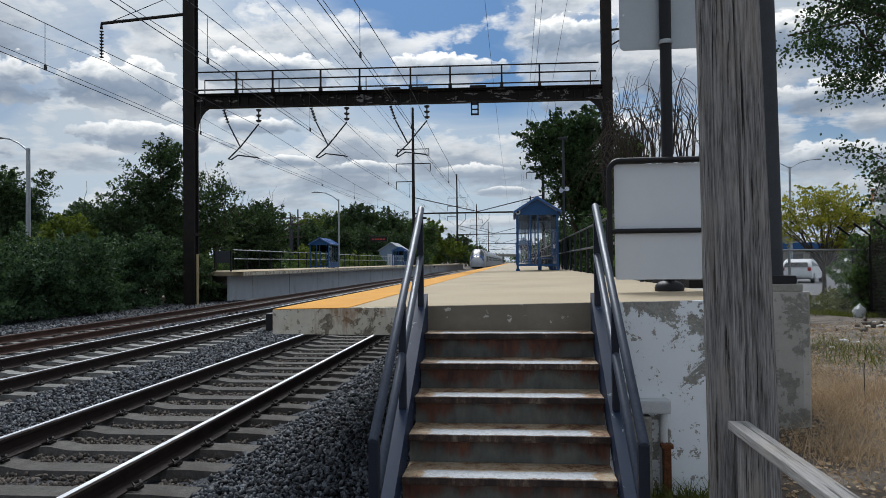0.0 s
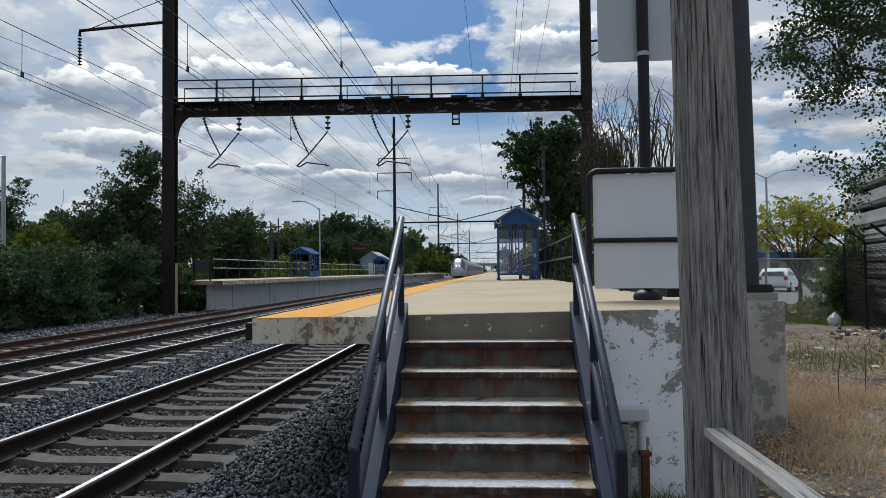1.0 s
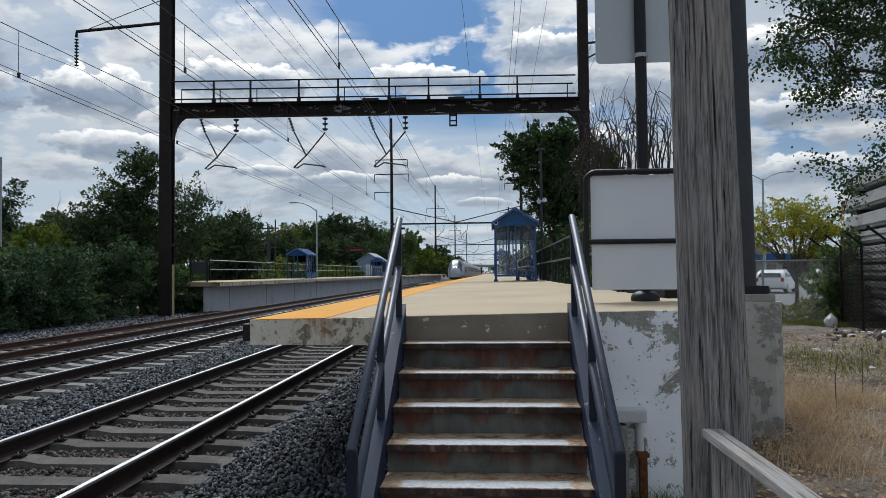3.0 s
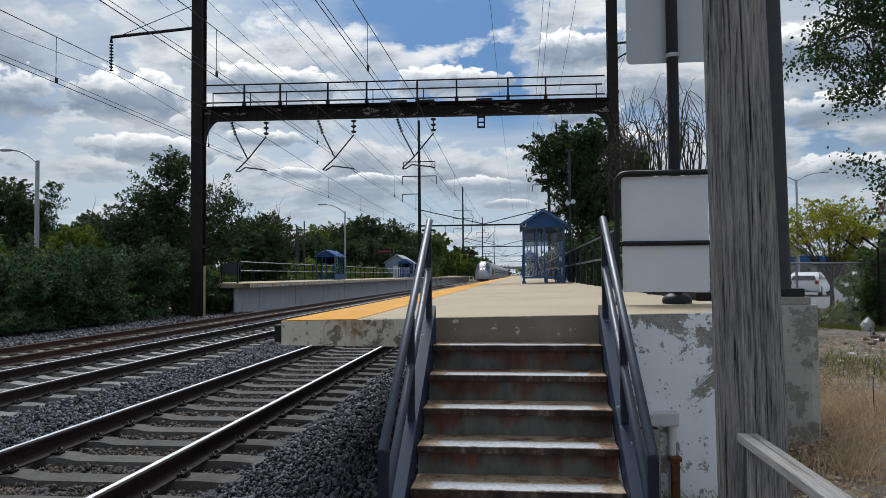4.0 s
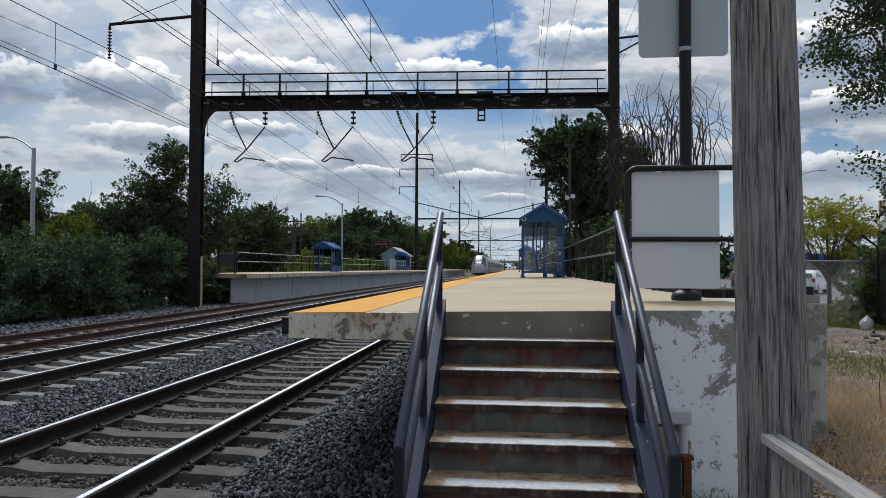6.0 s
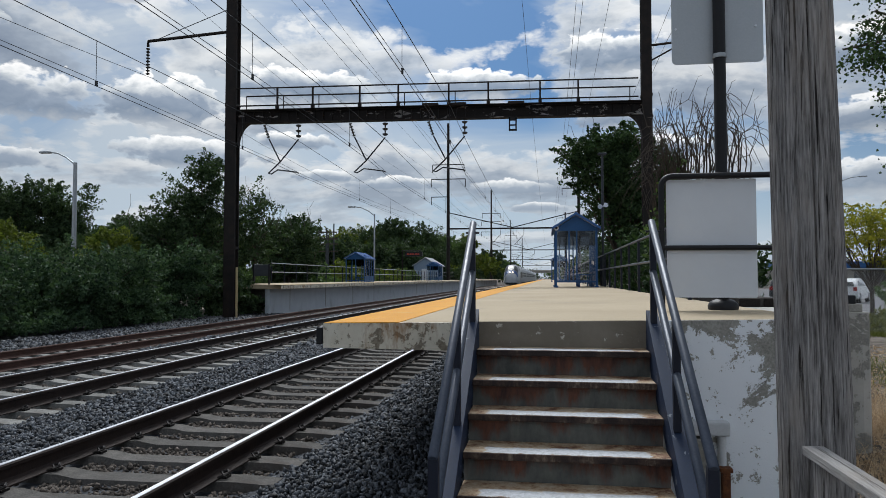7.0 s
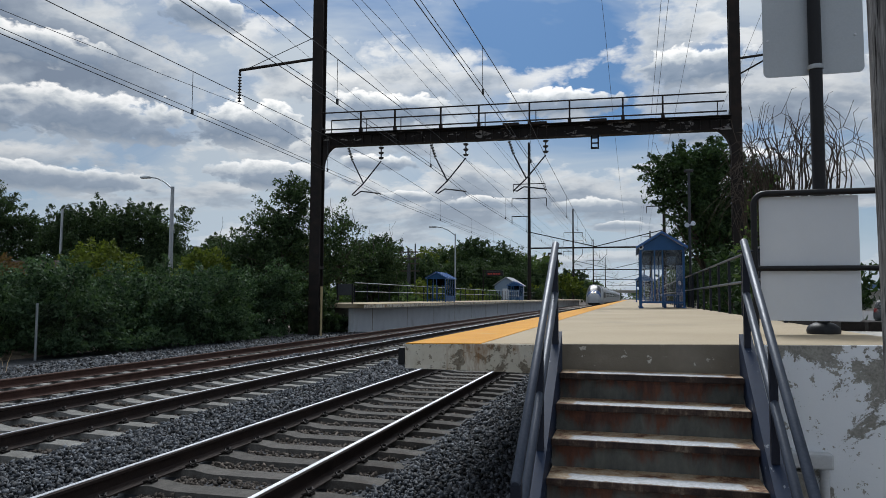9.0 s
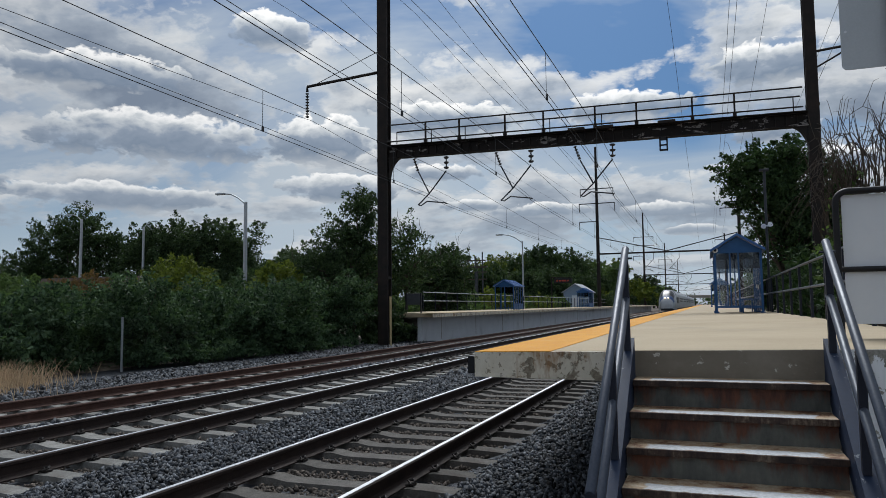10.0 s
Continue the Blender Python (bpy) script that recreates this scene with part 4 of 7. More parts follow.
first = far_gantry(GANTRIES[2], 0)
for y in GANTRIES[3:]:
    copy_thing(first, pose(0, y, 0))


def wire(name, pts, r, label, group):
    bm = B()
    tube(bm, pts, r, 5)
    ob = part(name, bm, M_WIRE)
    return tagged(ob, label, "overhead wire", group)


def pulled(y):
    """How far the track wires are pulled over to the right before the near gantry."""
    return 0.38 * (1 - math.exp((y - 30.7) / 5.0)) if y < 30.7 else 0.0


def sagged(x, z, sag, x_shift=0.0, stop=420.0):
    pts = []
    for y0, y1 in zip(GANTRIES, GANTRIES[1:]):
        n = 12
        for i in range(n):
            f = i / n
            pts.append((x + x_shift * math.sin(y0), y0 + (y1 - y0) * f, z - sag * 4 * f * (1 - f)))
    return [p for p in pts if p[1] <= stop] + [(x, GANTRIES[-1], z)]


for x in WIRE_X:
    root = thing("catenary_wire", "carrying wire, droppers and contact wire over a track", "overhead wire", (0, 0, 0), "catenary wires")
    mess = [(x + pulled(p[1]), p[1], p[2]) for p in sagged(x, 7.80, 0.70)]
    for name, pts, r in (("carrying_wire", mess, 0.010), ("contact_wire", [(x + pulled(y), y, 6.27) for y in range(-45, 421, 4)], 0.009),
                         ("auxiliary_wire", [(x + 0.03 + pulled(y), y, 6.37 + 0.02 * math.sin(y)) for y in range(-45, 421, 4)], 0.007)):
        bm = B()
        tube(bm, pts, r, 5)
        part(name, bm, M_WIRE, root)
    for y0, y1 in zip(GANTRIES[:3], GANTRIES[1:4]):
        for i in range(1, 9):
            f = i / 9 + 0.02
            bm = B()
            y = y0 + (y1 - y0) * f
            xw = x + pulled(y)
            tube(bm, [(xw, y, 7.80 - 0.70 * 4 * f * (1 - f)), (xw, y, 6.37)], 0.007, 4)
            box(bm, xw - 0.012, xw + 0.03, y - 0.03, y + 0.03, 6.26, 6.38)
            part("dropper", bm, M_WIRE, root)
for x, z, sag, r in ((-18.25, 11.0, 1.25, 0.014), (-12.6, 15.6, 0.9, 0.014), (-17.4, 17.7, 1.0, 0.014), (-12.6, 17.7, 1.0, 0.014), (-17.6, 15.5, 1.0, 0.012),
                     (1.25, 14.6, 0.9, 0.014), (6.4, 16.5, 0.9, 0.014), (1.6, 15.0, 0.9, 0.014), (2.8, 14.8, 0.9, 0.012), (-1.1, 13.2, 0.8, 0.012), (4.9, 11.7, 0.6, 0.012), (-7.1, 10.1, 0.6, 0.011)):
    wire("feeder_wire", sagged(x, z, sag), r * 0.75, "thin dark feeder wire strung between tall poles", "feeder wires")


# ---- at the head of the stairs ----
def wood_material(name, a, b, crack, along=2):
    m = bpy.data.materials.new(name)
    m.use_nodes = True
    nt = m.node_tree
    p = nt.nodes["Principled BSDF"]
    co = nt.nodes.new("ShaderNodeTexCoord")
    outs = []
    for sc, detail, st in ((85.0, 9.0, 0.05), (70.0, 7.0, 0.03), (5.0, 7.0, 0.35), (240.0, 5.0, 0.05)):
        mp = node(nt, "ShaderNodeMapping", Scale=tuple(st if k == along else 1 for k in range(3)))
        n = node(nt, "ShaderNodeTexNoise", Scale=sc, Detail=detail, Roughness=0.6)
        link(nt, (co.outputs["Object"], mp.inputs[0]), (mp.outputs[0], n.inputs["Vector"]))
        outs.append(n.outputs[0])
    f = math_node(nt, "ADD", math_node(nt, "MULTIPLY", outs[0], 0.5), math_node(nt, "ADD", math_node(nt, "MULTIPLY", outs[2], 0.25), math_node(nt, "MULTIPLY", outs[3], 0.25)))
    col = ramp(nt, f, [(0.40, a), (0.60, b)])
    cr = ramp(nt, outs[1], [(0.36, 1.0), (0.40, 0.0)])
    col = mix(nt, cr, col, crack)
    warm = ramp(nt, outs[2], [(0.50, 0.0), (0.68, 0.5)])
    col = mix(nt, warm, col, tuple(c * k for c, k in zip(b, (0.80, 0.70, 0.60))))
    bp = node(nt, "ShaderNodeBump", Strength=0.9, Distance=0.012)
    link(nt, (col, p.inputs["Base Color"]), (math_node(nt, "SUBTRACT", f, math_node(nt, "MULTIPLY", cr, 0.6)), bp.inputs["Height"]), (bp.outputs[0], p.inputs["Normal"]))
    p.inputs["Roughness"].default_value = 0.9
    p.inputs["Specular IOR Level"].default_value = 0.2
    return m


M_WOOD = wood_material("weathered grey pole wood", (0.075, 0.069, 0.066), (0.37, 0.352, 0.342), (0.016, 0.014, 0.014))
M_BOARD = wood_material("silvered board", (0.27, 0.255, 0.245), (0.46, 0.44, 0.42), (0.17, 0.155, 0.145), 1)


def wooden_pole():
    """A leaning, split utility pole: long drying cracks run down it as real grooves."""
    root = thing("utility_pole", "weathered grey wooden utility pole with long drying cracks", "utility pole", (1.19, 3.62, 0))
    rng = random.Random(8)
    n, rows, top = 240, 90, 8.0
    cracks = [(rng.uniform(0, 6.283), rng.uniform(-1.0, 4.0), rng.uniform(0.6, 2.5), rng.uniform(0.0015, 0.006), rng.uniform(0.008, 0.014)) for _ in range(110)]
    cracks += [(-math.pi / 2 - 0.10, 2.6, 2.6, 0.022, 0.020), (-math.pi / 2 + 0.20, 0.6, 1.3, 0.014, 0.018), (-math.pi / 2 - 0.50, 1.0, 1.0, 0.010, 0.016)]
    verts, faces = [], []
    for j in range(rows + 1):
        z = -0.05 + (top + 0.05) * j / rows
        R = 0.173 - 0.0075 * z
        for i in range(n):
            a = 2 * math.pi * i / n
            r = R * (1 + 0.012 * noise.noise((2 * math.cos(a), 2 * math.sin(a), z * 0.5)))
            for ca, cz, ch, depth, wide in cracks:
                d = (a - ca - 0.06 * noise.noise((ca, z * 0.8, 2)) + math.pi) % (2 * math.pi) - math.pi
                f = 1 - ((z - cz) / ch) ** 2
                if f > 0 and abs(d) < 3 * wide:
                    r -= depth * f * math.exp(-(d / wide) ** 2)
            verts.append((r * math.cos(a) - 0.018 * z, r * math.sin(a), z))
    for j in range(rows):
        for i in range(n):
            k = (i + 1) % n
            faces.append((j * n + i, j * n + k, (j + 1) * n + k, (j + 1) * n + i))
    me = raw_mesh("trunk", verts, faces, M_WOOD)
    me.shade_smooth()
    part("trunk", me, M_WOOD, root)


wooden_pole()


def wooden_rail():
    root = thing("wooden_handrail", "silvered timber handrail nailed to the utility pole", "handrail", (1.1, 2.0, 0))
    bm = B()
    box(bm, -0.048, 0.046, -1.6, 1.44, 0.91, 0.95, 0.004)
    part("top_board", bm, M_BOARD, root)
    bm = B()
    box(bm, -0.03, 0.06, 1.27, 1.36, -0.03, 0.908, 0.005)
    part("post", bm, M_WOOD, root)
    bm = B()
    box(bm, -0.03, 0.06, -1.5, -1.41, -0.03, 0.908, 0.005)
    part("post", bm, M_WOOD, root)


wooden_rail()


def sign_stand():
    """Tall black post on a domed rubber foot with two panels, seen from behind."""
    z0 = platform_z(1.53)
    root = thing("sign_post", "black sign post with backs of white and grey panels", "sign", (1.54, 7.02, z0))
    bm = B()
    tube(bm, [(0, 0, 0), (0, 0, 0.03), (0, 0, 0.06), (0, 0, 0.085), (0, 0, 0.10)], (0.135, 0.14, 0.13, 0.10, 0.06), 24)
    part("foot", bm, M_BLACK, root, "black domed rubber foot", True)
    bm = B()
    tube(bm, [(0, 0, 0.05), (0, 0, 3.4)], 0.056, 18)
    part("post", bm, M_BLACK, root, "", True)
    bm = B()
    tube(bm, [(0, 0, 2.40), (0, 0, 2.42), (0, 0, 2.44)], (0.066, 0.069, 0.064), 18)
    part("collar", bm, M_STEEL, root, "steel clamp", True)

    def panel(x0, x1, z0, z1, y, r):
        bm = B()
        poly = []
        for cx, cz, a0 in ((x1 - r, z1 - r, 0), (x0 + r, z1 - r, 90), (x0 + r, z0 + r, 180), (x1 - r, z0 + r, 270)):
            poly += [(cx + r * math.cos(radians(a0 + t)), cz + r * math.sin(radians(a0 + t))) for t in (0, 22, 45, 67, 90)]
        return prism(bm, poly, "y", y, y + 0.006)
    up = part("upper_panel", panel(-0.43, 0.42, 2.37, 3.5, 0.062, 0.05), M_ALU, root, "bare grey aluminium sign back")
    bm = B()
    for x in (-0.39, 0.35):
        tube(bm, [(x, 0.05, 2.72), (x, 0.063, 2.72)], 0.011, 8)
    part("rivet", bm, M_SIGNBACK, up)
    part("upper_board", panel(-0.525, 0.285, 0.60, 1.225, -0.10, 0.012), M_SIGNBACK, root, "plain white board")
    part("lower_board", panel(-0.525, 0.285, 0.115, 0.56, -0.104, 0.02), M_SIGNBACK, root, "plain white board")
    # bent tube frame
    pts = [(-0.575, -0.13, -0.005), (-0.575, -0.13, 1.155)] + [(-0.475 - 0.10 * math.cos(radians(t)), -0.13, 1.155 + 0.10 * math.sin(radians(t))) for t in (18, 36, 54, 72, 90)] + [(0.55, -0.13, 1.255)]
    pts += [(0.55 + 0.09 * math.sin(radians(t)), -0.13, 1.165 + 0.09 * math.cos(radians(t))) for t in (30, 60, 90)] + [(0.64, -0.13, 1.0), (0.64, 0.3, 0.6)]
    bm = B()
    tube(bm, pts[:-1], 0.028, 10)
    part("frame", bm, M_BLACK, root, "bent black tube frame", True)
    bm = B()
    tube(bm, [(-0.56, -0.13, 0.58), (0.63, -0.13, 0.58)], 0.024, 10)
    part("crossbar", bm, M_BLACK, root, "", True)


sign_stand()


def steel_mast():
    root = thing("steel_mast", "dark grey steel lighting mast on a concrete footing", "lamp mast", (2.78, 7.8, 1.46))
    bm = B()
    box(bm, -0.17, 0.17, -0.17, 0.17, 0, 0.085, 0.006)
    part("base_plate", bm, M_BLACK, root)
    bm = B()
    tube(bm, [(-0.02, 0, 0.08), (-0.10, 0, 8.0)], (0.115, 0.09), 20)
    part("shaft", bm, M_POLEGREY, root, "", True)


steel_mast()


def platform_fence():
    root = thing("platform_railing", "dark metal railing along the back of the platform", "railing", (1.80, 0, 0))
    post = B()
    box(post, -0.025, 0.025, -0.025, 0.025, 0, 1.08, 0.004)
    post = mesh_of(post, "post", M_NAVY)
    zb = platform_z(1.8)
    for i in range(45):
        part("post", post, M_NAVY, root, at=(0, 8.2 + i * 1.83, zb))
    for name, z in (("top_rail", 1.09), ("middle_rail", 0.60)):
        bm = B()
        tube(bm, [(0, 8.2, zb + z), (0, 90, zb + z)], 0.026, 8)
        part(name, bm, M_RAILTUBE, root, "dull grey tube", True)


platform_fence()


def shelter(at, label):
    """Gabled waiting shelter of blue tube with glass walls; its open side to the track."""
    root = thing("waiting_shelter", label, "shelter", at, "blue shelters")
    W, D, E, P = 1.40, 3.6, 1.98, 2.43
    for x in (0.035, W - 0.035):
        for y in (0.035, D / 2, D - 0.035):
            bm = B()
            box(bm, x - 0.035, x + 0.035, y - 0.035, y + 0.035, 0, E, 0.004)
            box(bm, x - 0.07, x + 0.07, y - 0.07, y + 0.07, 0, 0.05)
            part("post", bm, M_BLUE, root)
    bm = B()
    for s in (0, 1):
        a = (W / 2, P)
        b = (-0.10, E - 0.05) if s == 0 else (W + 0.10, E - 0.05)
        prism(bm, [a, b, (b[0], b[1] + 0.06), (a[0], a[1] + 0.06)], "y", -0.18, D + 0.18)
    roof = part("roof", bm, M_BLUEROOF, root, "blue gabled metal roof")
    bm = B()
    tube(bm, [(-0.10, 0, E + 0.02), (W / 2, 0, P + 0.07), (W + 0.10, 0, E + 0.02)], 0.014, 4)
    seam = mesh_of(bm, "seam", M_BLUEROOF)
    for i in range(9):
        part("seam", seam, M_BLUEROOF, roof, at=(0, -0.15 + i * (D + 0.28) / 8, 0))
    for y in (-0.02, D - 0.01):
        bm = B()
        prism(bm, [(0.02, E), (W - 0.02, E), (W / 2, P - 0.03)], "y", y, y + 0.03)
        part("gable", bm, M_BLUE, root)
        bm = B()
        box(bm, 0, W, y, y + 0.05, E - 0.09, E + 0.02)
        part("fascia", bm, M_BLUE, root)
    for x in (0.0, W - 0.05):
        bm = B()
        box(bm, x, x + 0.05, 0, D, E - 0.09, E + 0.02)
        part("eaves_beam", bm, M_BLUE, root)
    # end walls
    for y in (0.035, D - 0.035):
        bm = B()
        box(bm, 0.07, W - 0.07, y - 0.012, y + 0.012, 1.40, E - 0.09)
        part("dark_panel", bm, M_TINT, root, "dark tinted panel")
        bm = B()
        box(bm, 0.07, W - 0.07, y - 0.006, y + 0.006, 0.22, 1.40)
        part("pane", bm, M_GLASS, root).visible_shadow = False
        for x in (0.47, 0.72):
            bm = B()
            box(bm, x - 0.022, x + 0.022, y - 0.03, y + 0.03, 0.20, E - 0.09)
            part("mullion", bm, M_BLUE, root)
        bm = B()
        box(bm, 0.07, W - 0.07, y - 0.03, y + 0.03, 0.17, 0.23)
        part("bottom_rail", bm, M_BLUE, root)
    for i in range(4):
        y = 0.1 + i * (D - 0.1) / 4
        bm = B()
        box(bm, W - 0.04, W - 0.03, y, y + (D - 0.1) / 4 - 0.1, 0.55, E - 0.1)
        part("pane", bm, M_GLASS, root).visible_shadow = False
        bm = B()
        box(bm, W - 0.06, W - 0.01, y + (D - 0.1) / 4 - 0.09, y + (D - 0.1) / 4 - 0.02, 0.1, E - 0.09)
        part("mullion", bm, M_BLUE, root)
    bm = B()
    box(bm, W - 0.05, W - 0.02, 0.1, D - 0.1, 0.08, 0.55)
    part("kick_panel", bm, M_BLUE, root)
    bm = B()
    box(bm, 0.75, W - 0.1, 0.5, D - 0.4, 0.42, 0.46, 0.005)
    for y in (0.7, 1.8, D - 0.6):
        box(bm, 0.8, 0.85, y, y + 0.05, 0, 0.42)
        box(bm, W - 0.2, W - 0.15, y, y + 0.05, 0, 0.42)
    part("bench", bm, M_BLUE, root)
    bm = B()
    for y, z in ((0.9, 0.78), (1.7, 0.82)):
        box(bm, W - 0.07, W - 0.06, y, y + 0.5, z, z + 0.12)
    part("notice", bm, M_SIGNBACK, root, "small white notice")
    return root


M_TINT = glass_material("smoked panel", (0.42, 0.45, 0.48), 1.0)
main = shelter((0.13, 24.2, platform_z(0.8) - 0.005), "blue steel waiting shelter with glass walls on the platform")
bm = B()
tube(bm, [(0.05, -0.06, 1.99), (0.05, -0.02, 1.99)], 0.085, 16)
lamp = part("speaker", bm, M_SIGNBACK, main, "round white horn")
bm = B()
tube(bm, [(0.05, -0.068, 1.99), (0.05, -0.055, 1.99)], 0.045, 12)
part("grille", bm, M_BLACK, lamp)
copy_thing(main, pose(0.2, 66, platform_z(0.8) - 0.005))
o1 = shelter((-15.1, 52.0, 1.36), "blue steel shelter with glass walls on the opposite platform")
o1.scale = (1.05, 0.8, 0.93)
copy_thing(o1, pose(-14.9, 87, 1.42))


def opposite_railing():
    root = thing("platform_railing", "light grey metal railing behind the opposite platform", "railing", (-15.4, 0, 1.43))
    post = B()
    tube(post, [(0, 0, 0), (0, 0, 1.12)], 0.035, 6)
    post = mesh_of(post, "post", M_NAVY)
    for i in range(48):
        part("post", post, M_NAVY, root, at=(0, 38.2 + i * 2.0, 0))
    for name, z in (("top_rail", 1.12), ("middle_rail", 0.62)):
        bm = B()
        tube(bm, [(0, 38.2, z), (0, 132, z)], 0.024, 6)
        part(name, bm, M_STEEL, root)


opposite_railing()


def opposite_sign():
    root = thing("notice_board", "dark framed notice board on two legs", "sign", (-13.95, 33.3, 1.40))
    bm = B()
    box(bm, -0.42, 0.42, -0.03, 0.03, 0.42, 0.98, 0.01)
    part("board", bm, M_POLEGREY, root)
    for x in (-0.40, 0.40):
        bm = B()
        box(bm, x - 0.035, x + 0.035, -0.035, 0.035, 0, 1.0)
        part("leg", bm, M_BLACK, root)


opposite_sign()


def street_lamp(at, height, arms, label, r=0.10):
    root = thing("street_lamp", label, "street lamp", at, "street lamps")
    bm = B()
    tube(bm, [(0, 0, 0), (0, 0, height)], (r, r * 0.7), 10)
    part("pole", bm, M_STEEL, root, "", True)
    for dx in arms:
        s = 1 if dx > 0 else -1
        bm = B()
        tube(bm, [(0, 0, height - 0.15), (dx * 0.35, 0, height + 0.32), (dx * 0.7, 0, height + 0.6), (dx, 0, height + 0.68)], 0.045, 7)
        arm = part("arm", bm, M_STEEL, root, "", True)
        bm = B()
        box(bm, min(dx, dx + s * 0.7), max(dx, dx + s * 0.7), -0.14, 0.14, height + 0.62, height + 0.74, 0.03)
        part("lamp_head", bm, M_STEEL, arm)
    return root


street_lamp((-28.8, 40, 0), 8.8, (-1.7,), "grey steel street lamp with one curved arm beyond the hedge", 0.16)
street_lamp((-75.3, 70, 0), 13.4, (-1.7,), "tall grey lamp with one arm before distant trees", 0.22)
street_lamp((-74.5, 80, 0), 13.4, (1.6,), "tall grey lamp with one arm before distant trees", 0.22)
street_lamp((-15.85, 64, 0.0), 7.6, (-1.8,), "grey platform lamp with one curved arm", 0.09)
street_lamp((-15.5, 112, 1.4), 7.0, (-2.0,), "grey platform lamp with one curved arm", 0.09)
street_lamp((27.7, 75, 0), 11.0, (-2.4, 2.4), "double-armed grey lamp over a car park", 0.14)
street_lamp((29.5, 45, 0), 9.3, (-2.0,), "grey car park lamp behind tree branches", 0.12)


def timber_pole(at, height, arms, label):
    root = thing("power_pole", label, "power pole", at, "distant power poles")
    bm = B()
    tube(bm, [(0, 0, 0), (0, 0, height)], (0.12, 0.08), 8)
    part("pole", bm, M_POLEGREY, root)
    for z in arms:
        bm = B()
        box(bm, -1.1, 1.1, -0.06, 0.06, z, z + 0.12)
        part("cross_arm", bm, M_BARK, root)


timber_pole((-22.3, 70, 0), 6.8, (6.3, 5.6), "dark timber power pole behind the railing")
timber_pole((-24.0, 76, 0), 6.5, (6.0, 5.4, 4.6), "dark timber power pole behind the railing")
timber_pole((-24.6, 80, 0), 8.0, (), "dark timber pole behind the railing")
timber_pole((31.2, 56, 0), 8.6, (7.8, 7.0), "timber power pole beyond the car park")


def camera_mast():
    root = thing("speaker_mast", "slim grey platform mast with white horn speakers", "mast", (1.95, 27.5, platform_z(1.9)))
    bm = B()
    tube(bm, [(0, 0, -1.3), (0, 0, 5.0)], 0.045, 8)
    box(bm, -0.16, 0.16, -0.1, 0.1, 4.95, 5.03, 0.02)
    part("pole", bm, M_POLEGREY, root)
    for s in (-1, 1):
        bm = B()
        tube(bm, [(0, 0, 3.0), (s * 0.08, -0.1, 3.0), (s * 0.11, -0.22, 3.0 + 0.03 * s)], (0.03, 0.04, 0.09), 12)
        part("speaker", bm, M_SIGNBACK, root, "white horn speaker")


camera_mast()

def information_display(at):
    root = thing("train_display", "black hanging display with red letters over the platform", "display", at)
    bm = B()
    tube(bm, [(-1.3, 0, 0), (-1.3, 0, 3.5)], 0.07, 6)
    tube(bm, [(-1.3, 0, 3.4), (0.8, 0, 3.4)], 0.05, 6)
    part("stand", bm, M_GANTRY, root)
    bm = B()
    box(bm, -1.0, 1.0, -0.15, 0.15, 2.75, 3.3, 0.02)
    part("case", bm, M_BLACK, root)
    bm = B()
    for i in range(5):
        box(bm, -0.75 + i * 0.3, -0.52 + i * 0.3, -0.165, -0.152, 2.93, 3.1)
    part("text_bar", bm, M_RED, root, "row of dim red bars")


M_RED = material("dull red plastic", ((0.25, 0.03, 0.02), (0.4, 0.06, 0.04)), 4, 0.5)
information_display((-15.2, 80, 1.42))


def hut(at):
    root = thing("station_hut", "pale blue clapboard hut with a gabled roof", "hut", at)
    W, D, E, P = 3.4, 7.0, 2.6, 3.7
    bm = B()
    prism(bm, [(0, 0), (W, 0), (W, E), (W / 2, P), (0, E)], "y", 0, D)
    part("wall", bm, M_PALEBLUE, root)
    bm = B()
    for z in range(16):
        box(bm, -0.015, W + 0.015, -0.015, 0.0, 0.1 + z * 0.16, 0.12 + z * 0.16)
    part("clapboard", bm, M_PALEBLUE, root)
    for s in (0, 1):
        bm = B()
        b = (-0.25, E - 0.1) if s == 0 else (W + 0.25, E - 0.1)
        prism(bm, [(W / 2, P + 0.02), b, (b[0], b[1] + 0.1), (W / 2, P + 0.14)], "y", -0.25, D + 0.25)
        part("roof_side", bm, M_STEEL, root)
    bm = B()
    box(bm, 1.2, 2.2, -0.04, -0.005, 0.0, 2.1)
    part("door", bm, M_SIGNBACK, root)


M_PALEBLUE = material("pale blue boards", ((0.20, 0.27, 0.36), (0.26, 0.34, 0.44)), 2.0, 0.7, bump=0.1)
hut((-19.9, 105, 1.0))


# ---- trees, hedges and weeds ----
def leaf_mesh(name, pts, size, mat, rng, flat=0.0, broad=0.58, folded=True):
    """One small blade at each point, turned by chance; folded: with four corners, else three."""
    n = len(pts)
    a = rng.normal(size=(n, 3))
    a[:, 2] *= 1 - flat
    a /= np.linalg.norm(a, axis=1)[:, None]
    b = np.cross(a, rng.normal(size=(n, 3)))
    b /= np.linalg.norm(b, axis=1)[:, None] + 1e-9
    s = size * rng.uniform(0.6, 1.3, (n, 1))
    if not folded:
        v = np.stack([pts - a * s - b * s * 0.5, pts - a * s * 0.6 + b * s * 0.75, pts + a * s * 1.25 - np.array([0, 0, 0.2]) * s], 1).reshape(-1, 3)
        return fast_mesh(name, v, np.arange(3 * n), 3, mat)
    v = np.stack([pts - a * s, pts + b * s * broad, pts + a * s * 1.1 - np.array([0, 0, 0.25]) * s, pts - b * s * broad], 1).reshape(-1, 3)
    return fast_mesh(name, v, np.arange(4 * n), 4, mat)


